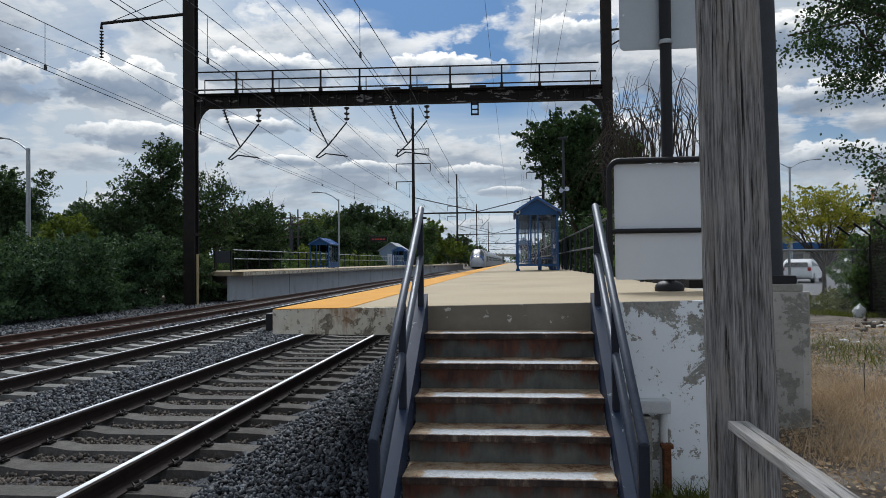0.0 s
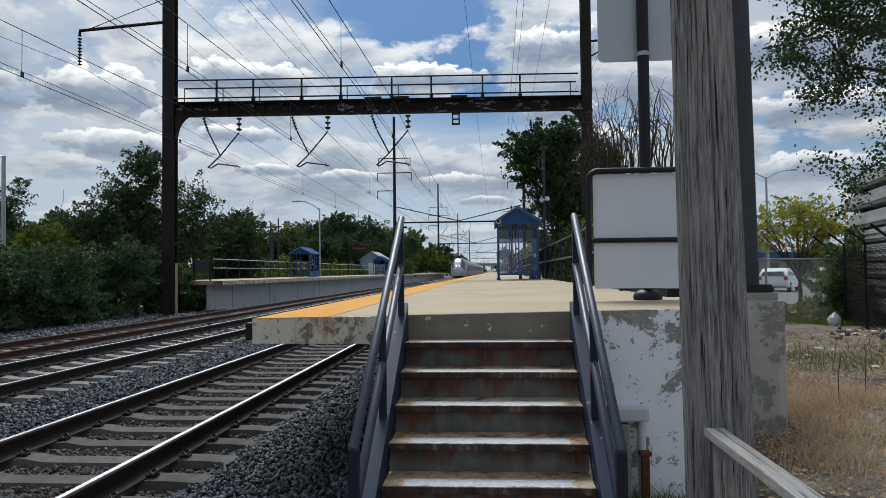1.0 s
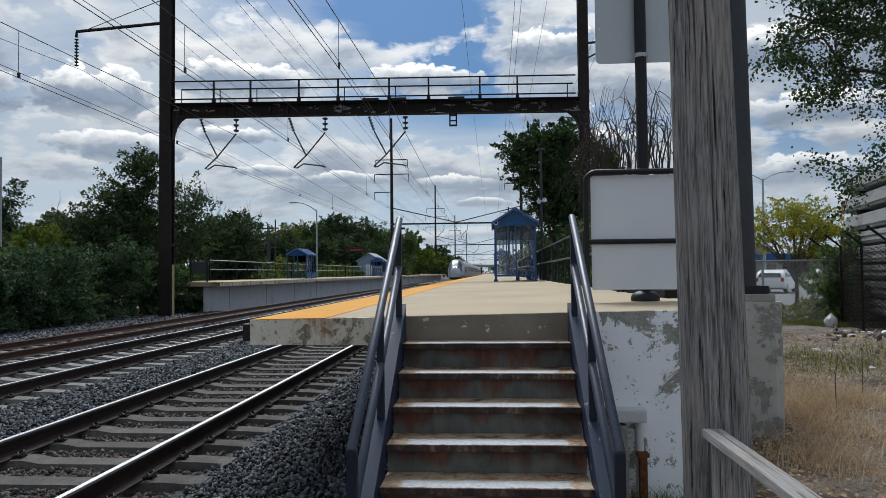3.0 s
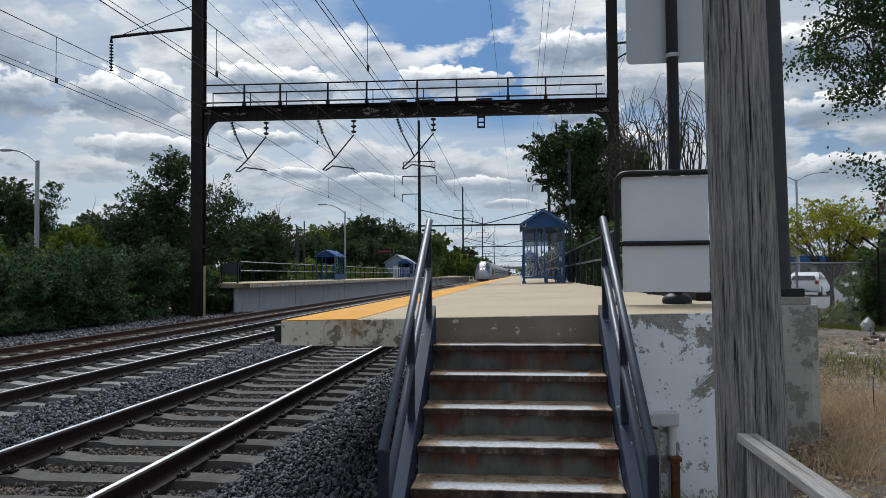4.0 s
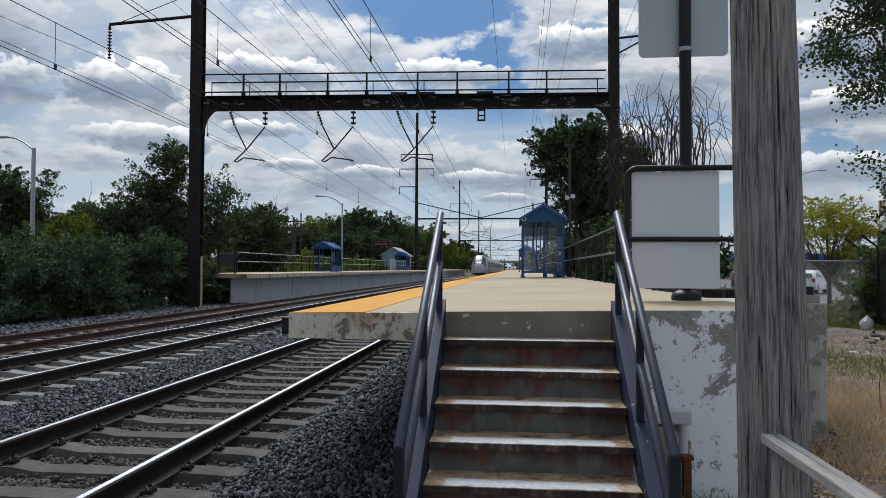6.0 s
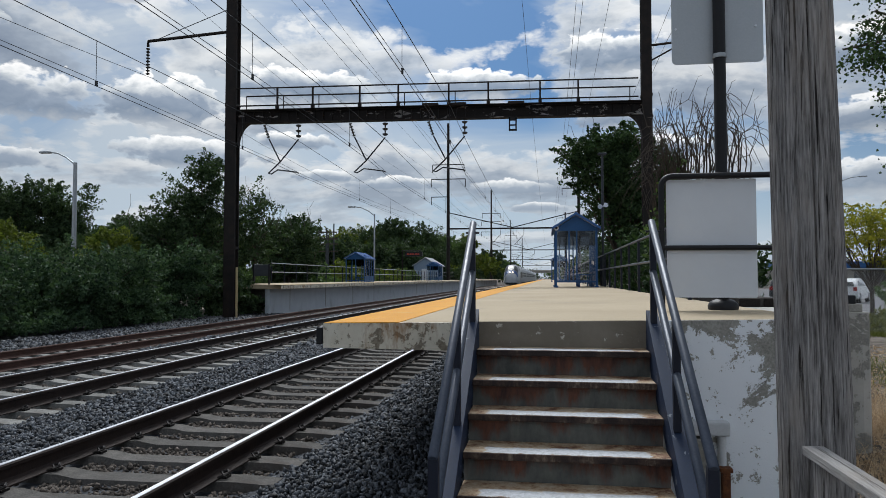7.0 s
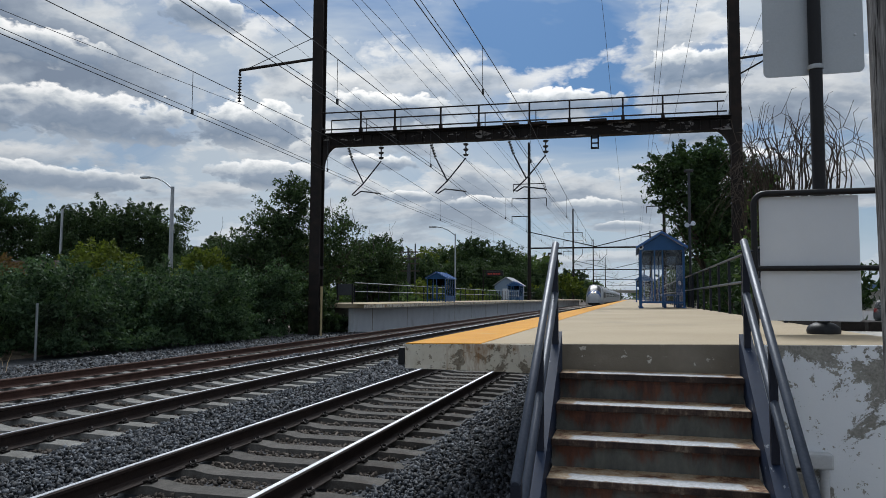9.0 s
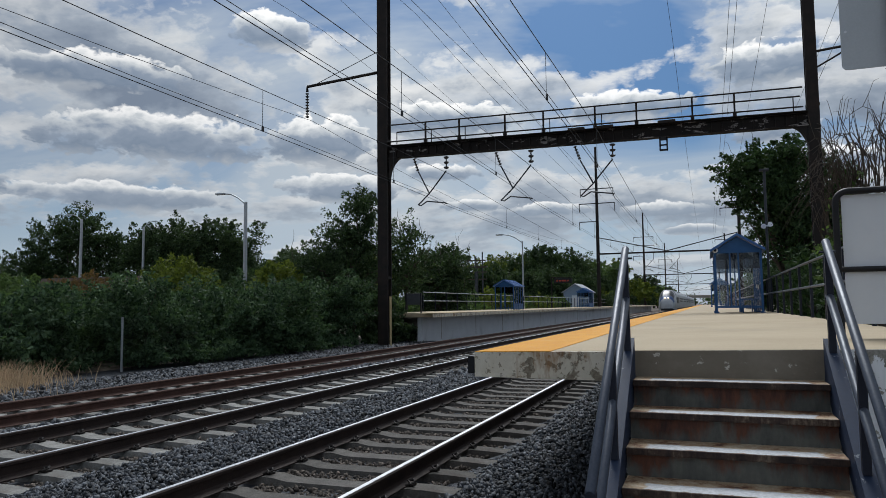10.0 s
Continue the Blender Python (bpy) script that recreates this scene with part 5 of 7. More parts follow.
def clump_points(env, n_clumps, radius, per, rng, shell=0.55):
    """Leaf places: sprays that reach outwards from ellipsoids (x, y, z, rx, ry, rz), most of them near the outside."""
    vol = np.array([e[3] * e[4] * e[5] for e in env]) ** 0.75
    pick = rng.choice(len(env), n_clumps, p=vol / vol.sum())
    e = np.array(env)[pick]
    d = rng.normal(size=(n_clumps, 3))
    d /= np.linalg.norm(d, axis=1)[:, None]
    r = rng.uniform(shell, 1.04, (n_clumps, 1)) ** 0.7
    c = e[:, :3] + d * r * e[:, 3:6]
    reach = rng.uniform(radius[0], radius[1], n_clumps)
    way = d + np.array([0, 0, 0.28]) + rng.normal(size=(n_clumps, 3)) * 0.4
    way /= np.linalg.norm(way, axis=1)[:, None]
    f = rng.uniform(-1.0, 1.35, (n_clumps, per, 1))
    width = np.where(f > 0, 1.0 - 0.62 * f, 1.0) * 0.42
    p = c[:, None] + (way[:, None] * f + rng.normal(size=(n_clumps, per, 3)) * width * np.array([1, 1, 0.6]) - np.array([0, 0, 0.10]) * f ** 2) * reach[:, None, None]
    p = p.reshape(-1, 3)
    return c, p[p[:, 2] > 0.02]


def limb(bm, a, b, r0, r1, rng, n=5, bend=0.12, sides=6):
    a, b = Vector(a), Vector(b)
    L = (b - a).length
    pts = [a]
    for i in range(1, n):
        pts.append(a.lerp(b, i / n) + Vector(rng.normal(size=3)) * L * bend / n + Vector((0, 0, L * 0.06 * math.sin(math.pi * i / n))))
    pts.append(b)
    tube(bm, pts, [r0 + (r1 - r0) * i / n for i in range(n + 1)], sides)


def tree(name, label, base, env, n_clumps, radius, per, size, mat, seed, trunk=0.16, fork=0.35, limbs=14, category="tree", group="", shell=0.55, twigs=0):
    rng = np.random.default_rng(seed)
    base = Vector(base)
    env = [(e[0] - base.x, e[1] - base.y, e[2] - base.z, *e[3:]) for e in env]
    c, p = clump_points(env, n_clumps, radius, per, rng, shell)
    root = thing(name, label, category, base, group)
    top = max(e[2] for e in env)
    bm = B()
    if trunk:
        mid = Vector((env[0][0] * 0.4, env[0][1] * 0.4, top * fork))
        limb(bm, (0, 0, -0.1), mid, trunk, trunk * 0.75, rng, 5, 0.08, 9)
        for q in c[rng.choice(len(c), min(limbs, len(c)), replace=False)]:
            limb(bm, mid.lerp(Vector((0, 0, 0)), rng.uniform(0, 0.35)), q, trunk * rng.uniform(0.25, 0.5), 0.012, rng)
        for i in range(twigs):
            q = c[rng.integers(len(c))]
            limb(bm, q, q + np.array([rng.normal() * 0.35, rng.normal() * 0.3, rng.uniform(0.8, 2.2)]), 0.022, 0.006, rng, 4, 0.25, 4)
        part("trunk", bm, M_BARK, root, "bark-covered trunk and limbs")
    part("crown", leaf_mesh("crown", p, size * 1.08, mat, rng, folded=False), mat, root)
    return root


# hedge and trees along the far side of the tracks
hedge_rng = np.random.default_rng(77)
for y, x, h, d in ((29.0, -16.4, 3.0, 1.7), (26.3, -16.2, 2.5, 1.7), (23.6, -16.4, 2.5, 1.8), (21.0, -16.6, 2.45, 1.8), (18.6, -17.2, 2.5, 1.8), (16.4, -19.4, 2.3, 1.8),
                   (14.2, -21.8, 2.2, 2.0), (12.2, -24.6, 2.2, 2.0), (14.6, -18.2, 1.9, 1.7), (19.8, -20.0, 2.7, 2.0), (24.5, -19.8, 2.8, 2.0), (10.5, -28.0, 2.3, 2.2)):
    k = np.random.default_rng(int(y * 7))
    env = [(x - 0.5, y, h * 0.50, d * 0.9, 1.5, h * 0.42)] + [(x + k.uniform(-0.6, 1.0) * d * 0.75, y + k.uniform(-1.5, 1.5), h * k.uniform(0.35, 0.95), k.uniform(0.45, 0.95), k.uniform(0.45, 0.95), k.uniform(0.35, 0.6)) for _ in range(8)]
    env += [(x + d * k.uniform(0.2, 0.5), y + k.uniform(-1.3, 1.3), 0.28, 0.8, 0.9, 0.32) for _ in range(3)]
    tree("hedge_bush", "dense dark green bush beside the tracks", (x, y, 0), env, 210, (0.22, 0.50), 95, 0.055, M_LEAF_HEDGE, int(y * 10), 0.05, 0.3, 10, "bush", "hedge along the tracks", 0.5)
tree("shrub", "dark green shrub beside the opposite platform end", (-15.2, 33.5, 0), [(-15.4, 33.3, 0.6, 1.3, 1.0, 0.8)], 70, (0.3, 0.5), 80, 0.085, M_LEAF_DARK, 301, 0.05, category="bush")
tree("shrub", "dark green shrub at the foot of the gantry", (-14.9, 31.8, 0), [(-15.1, 31.9, 0.9, 1.1, 1.0, 1.3)], 50, (0.25, 0.45), 80, 0.08, M_LEAF_DARK, 302, 0.05, category="bush")
tree("broad_tree", "tall dark green tree behind the hedge with a narrow open top", (-18.7, 36, 0),
     [(-19.3, 36, 2.6, 2.9, 2.4, 2.6), (-19.4, 36, 4.6, 2.0, 1.8, 1.5), (-18.7, 36, 6.0, 1.4, 1.3, 1.1), (-18.2, 36, 7.3, 0.8, 0.8, 0.9), (-21.5, 36, 4.0, 1.3, 1.2, 1.2), (-16.6, 36, 5.6, 0.7, 0.8, 1.2), (-16.3, 36, 3.8, 0.9, 1.0, 1.5), (-22.2, 36, 2.8, 1.5, 1.3, 2.0), (-19.9, 36, 6.4, 0.5, 0.5, 0.5)],
     480, (0.35, 0.85), 90, 0.075, M_LEAF_DARK, 31, 0.22, 0.45, 46, shell=0.35, twigs=12)
tree("slim_tree", "thin open-crowned tree beside the gantry column", (-16.4, 38, 0), [(-16.3, 38, 4.4, 1.2, 1.1, 2.6), (-16.2, 38, 6.2, 0.7, 0.7, 1.2)], 60, (0.3, 0.7), 60, 0.07, M_LEAF_DARK, 33, 0.1, 0.5, 26, shell=0.3, twigs=8)
tree("broad_tree", "dark green tree with bare twigs at its top", (-18.0, 48, 0), [(-18.2, 48, 3.0, 2.3, 2.0, 2.0), (-16.9, 48, 4.4, 1.2, 1.1, 1.1), (-19.4, 48, 4.0, 1.3, 1.2, 1.2)],
     230, (0.3, 0.7), 90, 0.085, M_LEAF_DARK, 35, 0.2, 0.4, 20, shell=0.4, twigs=52)
for x, y, h, w, mat, sd, lab in ((-26.0, 30.0, 4.3, 2.9, M_LEAF_LIGHT, 41, "rounded olive green bush behind the hedge"), (-43.0, 40.0, 4.2, 3.4, M_LEAF_RUSSET, 42, "russet bush behind the hedge"),
                                 (-21.8, 33, 3.9, 1.8, M_LEAF_LIGHT, 43, "olive green bush behind the hedge"), (-33.5, 34, 2.6, 2.6, M_LEAF_TREE, 44, "green bush behind the hedge"),
                                 (-40.5, 28, 2.5, 3.2, M_LEAF_TREE, 45, "green bush behind the hedge"), (-33.0, 24, 2.6, 2.6, M_LEAF_TREE, 46, "green bush behind the hedge"), (-50.5, 40, 4.4, 4.0, M_LEAF_TREE, 47, "green bush behind the hedge")):
    tree("bush", lab, (x, y, 0), [(x, y, h * 0.5, w, w * 0.8, h * 0.5), (x + 0.5, y, h * 0.62, w * 0.6, w * 0.6, h * 0.36)], 210, (0.3, 0.6), 80, 0.075, mat, sd, 0.06, category="bush", group="bushes behind the hedge")
for x, y, h, w, sd in ((-21.5, 50, 2.4, 2.0, 81), (-25.5, 53, 2.8, 2.6, 82), (-19.2, 44, 1.7, 1.3, 83), (-30.5, 55, 3.2, 3.0, 84)):
    tree("bush", "green bush behind the opposite railing", (x, y, 0), [(x, y, h * 0.5, w, w * 0.8, h * 0.5)], 120, (0.3, 0.6), 70, 0.09, M_LEAF_TREE, sd, 0.06, category="bush", group="bushes behind the hedge")
# far woods to the left and beyond the opposite platform
wood = [(-98.5, 85, 17.2, 5.2), (-93.5, 86, 19.3, 5.2), (-89, 88, 16.4, 4.0), (-84.5, 92, 14.8, 3.6), (-80.5, 95, 16.4, 3.8), (-76.5, 84, 15.7, 4.0), (-72.5, 86, 15.9, 4.2), (-68.5, 85, 15.0, 4.0), (-65, 85, 15.2, 3.6), (-62.6, 86, 12.0, 3.0),
        (-57, 90, 10.4, 4.0), (-53, 92, 10.0, 4.0), (-103.5, 90, 11.4, 4.2), (-109, 85, 11.0, 5.0), (-117, 82, 10.6, 5.5), (-126, 80, 10.5, 6.0), (-49, 96, 10.6, 4.4),
        (-41, 86, 10.2, 4.5), (-46, 70, 7.6, 4.0), (-36, 100, 11.0, 5.0), (-31, 118, 11.0, 4.6), (-35, 125, 11.4, 5.0), (-26, 120, 12.2, 4.6), (-22, 126, 12.4, 4.6), (-18.6, 140, 10.0, 3.6), (-29, 95, 6.6, 3.4), (-24, 92, 6.0, 3.0), (-22.0, 108, 8.0, 3.4), (-42, 112, 12.0, 5.0), (-38, 138, 12.5, 5.5), (-32, 142, 12.6, 5.5), (-27, 146, 12.4, 5.5), (-23, 150, 12.2, 5.0), (-47, 130, 12.5, 5.5), (-20, 118, 7.5, 3.6), (-19.5, 131, 9.0, 3.6)]
wood += [(-20.5 + 1.5 * math.sin(i * 2.1), 150 + i * 22, 10.5 + 2.0 * math.sin(i * 1.7), 4.6) for i in range(14)]
wood += [(-90 + 15 * i + 4 * math.sin(i * 2.3), 640 + 30 * math.sin(i * 1.4), 11.0 + 2 * math.sin(i * 1.9), 11.0) for i in range(13)]
wood += [(10 + 1.8 * math.sin(i * 1.3), 120 + i * 40, 9.0 + math.sin(i * 2.7), 5) for i in range(8)]
for i, (x, y, h, w) in enumerate(wood):
    k = np.random.default_rng(500 + i)
    env = [(x, y, h * 0.52, w * 0.85, w * 0.65, h * 0.42)] + [(x + k.normal() * w * 0.45, y + k.normal() * w * 0.3, h * k.uniform(0.25, 0.82), w * 0.5, w * 0.42, h * 0.17) for _ in range(7)]
    near = y < 160
    tree("far_tree", "distant dark green broadleaf tree", (x, y, 0), env, 250 if near else 120, (0.5, 1.2), 72 if near else 45, 0.15 if near else 0.30, (M_LEAF_TREE, M_LEAF_DARK, M_LEAF_DARK, M_LEAF_LIGHT)[(i * 7) % 4] if i % 5 and i > 16 else M_LEAF_DARK, 600 + i, 0.3, 0.35, 8, "tree", "distant woods", 0.3)
for i in range(13):
    x, y = -120 + 5.2 * i, 79 + 2 * math.sin(i * 2.3)
    tree("undergrowth", "low dark undergrowth below the distant trees", (x, y, 0), [(x, y, 3.0, 3.6, 2.0, 3.4)], 90, (0.6, 1.1), 50, 0.18, M_LEAF_DARK, 740 + i, 0, category="bush", group="undergrowth")
for i in range(16):
    x, y = -45 + 3.2 * i + 1.5 * math.sin(i * 3.3), 132 + 6 * math.sin(i * 1.9)
    if x > -17:
        break
    tree("undergrowth", "low green undergrowth below the distant trees", (x, y, 0), [(x, y, 2.0, 3.0, 2.0, 2.4)], 60, (0.5, 0.9), 40, 0.25, M_LEAF_LIGHT if i % 3 == 0 else M_LEAF_TREE, 720 + i, 0, category="bush", group="undergrowth")
for i in range(10):
    x, y = -19.5 + 0.6 * math.sin(i * 3.1), 58 + i * 9.5
    h = 2.1 + 0.5 * math.sin(i * 2.2)
    tree("undergrowth", "low green bush behind the opposite railing", (x, y, 0), [(x, y, h * 0.6, 1.7, 3.0, h * 0.62)], 60, (0.35, 0.7), 40, 0.16, M_LEAF_LIGHT if i % 2 else M_LEAF_TREE, 760 + i, 0, category="bush", group="undergrowth")

# right of the platform
tree("broad_tree", "large dark green tree leaning over the platform railing", (4.9, 41, 0),
     [(1.7, 41, 8.7, 1.1, 1.2, 0.9), (3.2, 41, 9.2, 1.5, 1.4, 0.9), (4.7, 41, 9.1, 1.3, 1.3, 0.8), (2.8, 41, 7.5, 1.4, 1.4, 1.3), (4.3, 41, 7.0, 1.7, 1.7, 1.9), (4.5, 41, 5.0, 1.5, 1.5, 1.8), (5.1, 41, 3.0, 1.7, 1.6, 2.0), (3.3, 41, 5.9, 1.0, 1.1, 1.1), (6.4, 41, 6.2, 1.2, 1.4, 2.4)],
     480, (0.35, 0.85), 95, 0.09, M_LEAF_DEEP, 51, 0.24, 0.35, 34, shell=0.4, twigs=8)
tree("thicket", "dark tangled bushes outside the platform railing", (3.6, 26, 0), [(3.5, 26, 1.7, 1.2, 5.0, 1.7), (4.6, 22, 1.6, 1.2, 4.0, 1.5)], 170, (0.3, 0.6), 60, 0.085, M_LEAF_DEEP, 52, 0.05, category="bush")


def bare_willow():
    root = thing("bare_tree", "pollarded bare tree with long drooping twigs", "tree", (3.15, 16, 0))
    rng = np.random.default_rng(91)
    bm = B()
    limb(bm, (0, 0, -0.1), (0, 0, 2.0), 0.2, 0.16, rng, 4, 0.05, 9)
    heads = []
    for i in range(9):
        h = np.array([rng.uniform(-0.95, 0.75), rng.normal() * 0.4, rng.uniform(2.3, 3.0)])
        limb(bm, (0, 0, 1.8), h, 0.07, 0.04, rng, 4, 0.1, 7)
        heads.append(h)
    part("trunk", bm, M_BARK, root)
    for k in range(66):
        x0, y0 = rng.uniform(-0.82, 0.78), rng.normal() * 0.35
        h = heads[int(np.argmin([abs(q[0] - x0) for q in heads]))]
        lean = x0 * rng.uniform(0.0, 0.45) + rng.normal() * 0.07
        top = 4.6 * (1 - 0.58 * abs(x0) ** 1.3) * rng.uniform(0.74, 1.0)
        tip = (np.sign(x0 + 0.15) if rng.random() < 0.75 else -np.sign(x0)) * rng.uniform(0.4, 1.05)
        drop = rng.uniform(0.9, 2.3) * abs(tip)
        ph, wave = rng.uniform(0, 6.28), rng.uniform(0.02, 0.06)
        pts = []
        for f in (0, 0.12, 0.25, 0.38, 0.5, 0.62, 0.74, 0.84, 0.92, 1.0):
            over = max(0.0, (f - 0.5) / 0.5)
            side = (x0 - h[0]) * min(1.0, f * 3) + lean * math.sin(f * 2.0) + tip * over ** 2 + wave * math.sin(f * 9 + ph) * min(1, f * 4)
            up = top * (f - 0.17 * over ** 2) - drop * over ** 3
            pts.append(h + np.array([side, (y0 - h[1]) * min(1.0, f * 3) + 0.3 * y0 * f + wave * math.cos(f * 8 + ph), up]) + rng.normal(size=3) * 0.012)
        r = rng.uniform(0.65, 1.15)
        bm = B()
        tube(bm, pts, [q * r for q in (0.026, 0.024, 0.021, 0.018, 0.015, 0.012, 0.010, 0.008, 0.006, 0.004)], 5)
        for _ in range(2 + k % 3):
            j = pts[int(rng.integers(3, 8))]
            s = rng.choice((-1, 1)) * rng.uniform(0.06, 0.26)
            u = rng.uniform(0.35, 0.9)
            tube(bm, [j, j + np.array([s * 0.55, rng.normal() * 0.06, u * 0.45]), j + np.array([s * 0.9, rng.normal() * 0.08, u * 0.85]), j + np.array([s * 1.25, rng.normal() * 0.1, u * 0.9])], [0.008, 0.007, 0.005, 0.003], 4)
        part("twig", bm, M_BARK, root)
    p = clump_points([(-0.75, 0, 3.2, 0.55, 0.5, 0.9), (0.0, 0, 2.4, 1.2, 0.8, 0.8)], 26, (0.2, 0.4), 60, rng, 0.3)[1]
    part("leaves", leaf_mesh("leaves", p, 0.045, M_LEAF_TREE, rng), M_LEAF_TREE, root, "few dull green leaves low on the stems")


bare_willow()
tree("yellowing_tree", "small spreading tree with yellow autumn leaves", (13.6, 33, 0),
     [(13.6, 33, 3.7, 2.0, 1.8, 0.8), (12.3, 33, 3.2, 1.0, 1.0, 0.6), (15.2, 33, 3.4, 1.1, 1.0, 0.6), (13.8, 33, 4.4, 1.2, 1.1, 0.4), (14.4, 33, 2.5, 1.3, 1.0, 0.7)], 170, (0.28, 0.55), 60, 0.055, M_LEAF_YELLOW, 61, 0.10, 0.35, 40, shell=0.2)


def overhanging_tree():
    """A tree just outside the path whose branches reach in from the right."""
    root = thing("overhanging_tree", "leafy tree whose dark branches hang over the yard", "tree", (8.5, 10.5, 0))
    rng = np.random.default_rng(12)
    bm = B()
    limb(bm, (0, 0, -0.1), (-0.6, -0.4, 4.2), 0.26, 0.2, rng, 5, 0.06, 10)
    tips, leaves = [], []
    mains = [((-4.9, -1.0, 4.6), 0.07), ((-5.0, -0.9, 5.7), 0.07), ((-3.9, -1.0, 2.8), 0.05), ((-5.2, -1.3, 6.6), 0.06), ((-4.6, -1.2, 5.0), 0.05), ((-3.9, -0.6, 5.3), 0.06), ((-5.0, -0.4, 7.4), 0.06), ((-2.6, -1.8, 5.0), 0.05), ((-3.2, 0.4, 6.4), 0.06)]
    for q, r in mains:
        q = np.array(q)
        start = np.array([-0.6, -0.4, rng.uniform(3.4, 4.4)])
        limb(bm, start, q, r * 0.6, 0.012, rng, 7, 0.25, 6)
        for k in range(18 if q[2] > 4 else 9):
            f = rng.uniform(0.42, 1.0)
            s = start + (q - start) * f + rng.normal(size=3) * 0.10
            e = s + np.array([rng.normal() * 0.45 - 0.12, rng.normal() * 0.45, rng.normal() * 0.30 - 0.12])
            limb(bm, s, e, 0.011, 0.003, rng, 3, 0.2, 4)
            for g in np.linspace(0.25, 1.0, 4):
                c = s + (e - s) * g
                leaves.append(c + rng.normal(size=(46, 3)) * (0.10, 0.10, 0.08))
    part("trunk", bm, M_BARK, root)
    part("crown", leaf_mesh("crown", np.concatenate(leaves), 0.024, M_LEAF_DEEP, rng, broad=0.78), M_LEAF_DEEP, root)


overhanging_tree()
for x, y, h, w, sd in ((10.2, 21.6, 1.5, 0.7, 63), (11.0, 23.6, 2.3, 0.7, 64), (9.6, 22.6, 0.5, 0.9, 65), (12.0, 26, 2.0, 1.0, 66), (9.9, 21.55, 3.0, 0.2, 67), (10.35, 21.7, 3.3, 0.22, 68), (10.8, 21.9, 3.1, 0.25, 69)):
    tree("vine_bush", "green weeds and vines climbing the chain-link fence", (x, y, 0), [(x, y, h * 0.5, w, w, h * 0.5)], 40 if w > 0.3 else 13, (0.15, 0.35), 55 if w > 0.3 else 30, 0.06, M_LEAF_TREE if sd != 65 else M_GRASS, sd, 0.03, category="bush", group="fence vines")


def blades(name, spots, mat, rng, height, width, lean=0.35):
    """Upright bent blades, each two quads."""
    spots = np.asarray(spots)
    n = len(spots)
    h = height * rng.uniform(0.45, 1.25, (n, 1))
    a = rng.uniform(0, 2 * math.pi, n)
    side = np.stack([np.cos(a), np.sin(a), np.zeros(n)], 1) * width
    tip = np.stack([rng.normal(size=n) * lean, rng.normal(size=n) * lean, np.ones(n)], 1) * h
    mid = tip * np.array([0.35, 0.35, 0.6])
    v = np.stack([spots - side, spots + side, spots + mid + side * 0.8, spots + mid - side * 0.8, spots + tip + side * 0.15, spots + tip - side * 0.15], 1).reshape(-1, 3)
    f = (np.array([0, 1, 2, 3, 3, 2, 4, 5])[None] + 6 * np.arange(n)[:, None]).ravel()
    return fast_mesh(name, v, f, 4, mat)


def patch(cx, cy, rx, ry, n, rng):
    p = rng.normal(size=(n, 2)) * (rx, ry) * 0.5 + (cx, cy)
    return [(x, y, ground_height(x, y) - 0.01) for x, y in p]


rng = np.random.default_rng(21)
spots = [s for c in ((3.5, 8.2, 0.5, 0.6, 1000), (4.1, 8.8, 0.7, 0.7, 1000), (4.7, 8.0, 0.9, 0.7, 220), (4.2, 10.2, 0.6, 0.9, 260), (3.6, 10.0, 0.4, 1.0, 500), (3.4, 7.3, 0.5, 0.4, 350), (6.5, 11.5, 2.5, 1.6, 200), (3.9, 6.9, 0.6, 0.5, 320), (2.9, 6.5, 0.5, 0.5, 500), (3.2, 6.0, 0.8, 0.4, 160), (5.4, 8.4, 1.2, 1.2, 120)) for s in patch(*c, rng)]
spots = [s for s in spots if not (1.7 < s[0] < 3.12 and 7.4 < s[1] < 8.8)]
tagged(part("dry_grass", blades("dry_grass", spots, M_STRAW, rng, 0.22, 0.0032, 0.75), M_STRAW), "straw-coloured dry grass beside the concrete block", "grass", kind="stuff")
spots = [s for c in ((5.8, 13.0, 1.0, 1.6, 500), (6.6, 11.6, 1.0, 1.0, 260), (7.8, 11.0, 1.2, 1.0, 260), (4.6, 14.5, 0.6, 1.6, 200), (9.2, 20.5, 1.5, 0.6, 1300), (8.2, 21.5, 1.5, 0.5, 900), (1.25, 5.1, 0.5, 0.25, 520), (1.0, 4.6, 0.3, 0.4, 150), (8.0, 8.6, 1.5, 1.0, 300), (5.2, 11.2, 0.8, 0.8, 260), (7.0, 13.2, 1.4, 1.0, 320), (10.0, 20.9, 1.5, 0.5, 900)) for s in patch(*c, rng)]
tagged(part("weeds", blades("weeds", spots, M_GRASS, rng, 0.14, 0.005, 0.6), M_GRASS), "green and yellowing weeds on the soil", "grass", kind="stuff")
spots = [s for c in ((-17.0, 12.0, 2.2, 1.6, 3800), (-15.5, 10.0, 1.8, 1.4, 2600), (-19.5, 11.5, 2.4, 1.6, 2500), (-14.8, 7.8, 1.3, 1.2, 1200)) for s in patch(*c, rng)]
tagged(part("dry_grass", blades("dry_grass", spots, M_STRAW, rng, 0.62, 0.008, 0.3), M_STRAW), "tall straw-coloured grass at the far side of the tracks", "grass", kind="stuff")
spots = [(x, y, ballast_height(x, y) + 0.02) for x, y in zip(rng.uniform(-15.2, -12.6, 900), rng.uniform(6, 32, 900))]
tagged(part("gravel", stones("gravel", [(x, y, z, s) for (x, y, z), s in zip(spots, rng.uniform(0.03, 0.075, 900))], M_STONE, 7), M_STONE), "scattered grey gravel below the hedge", "gravel", kind="stuff")


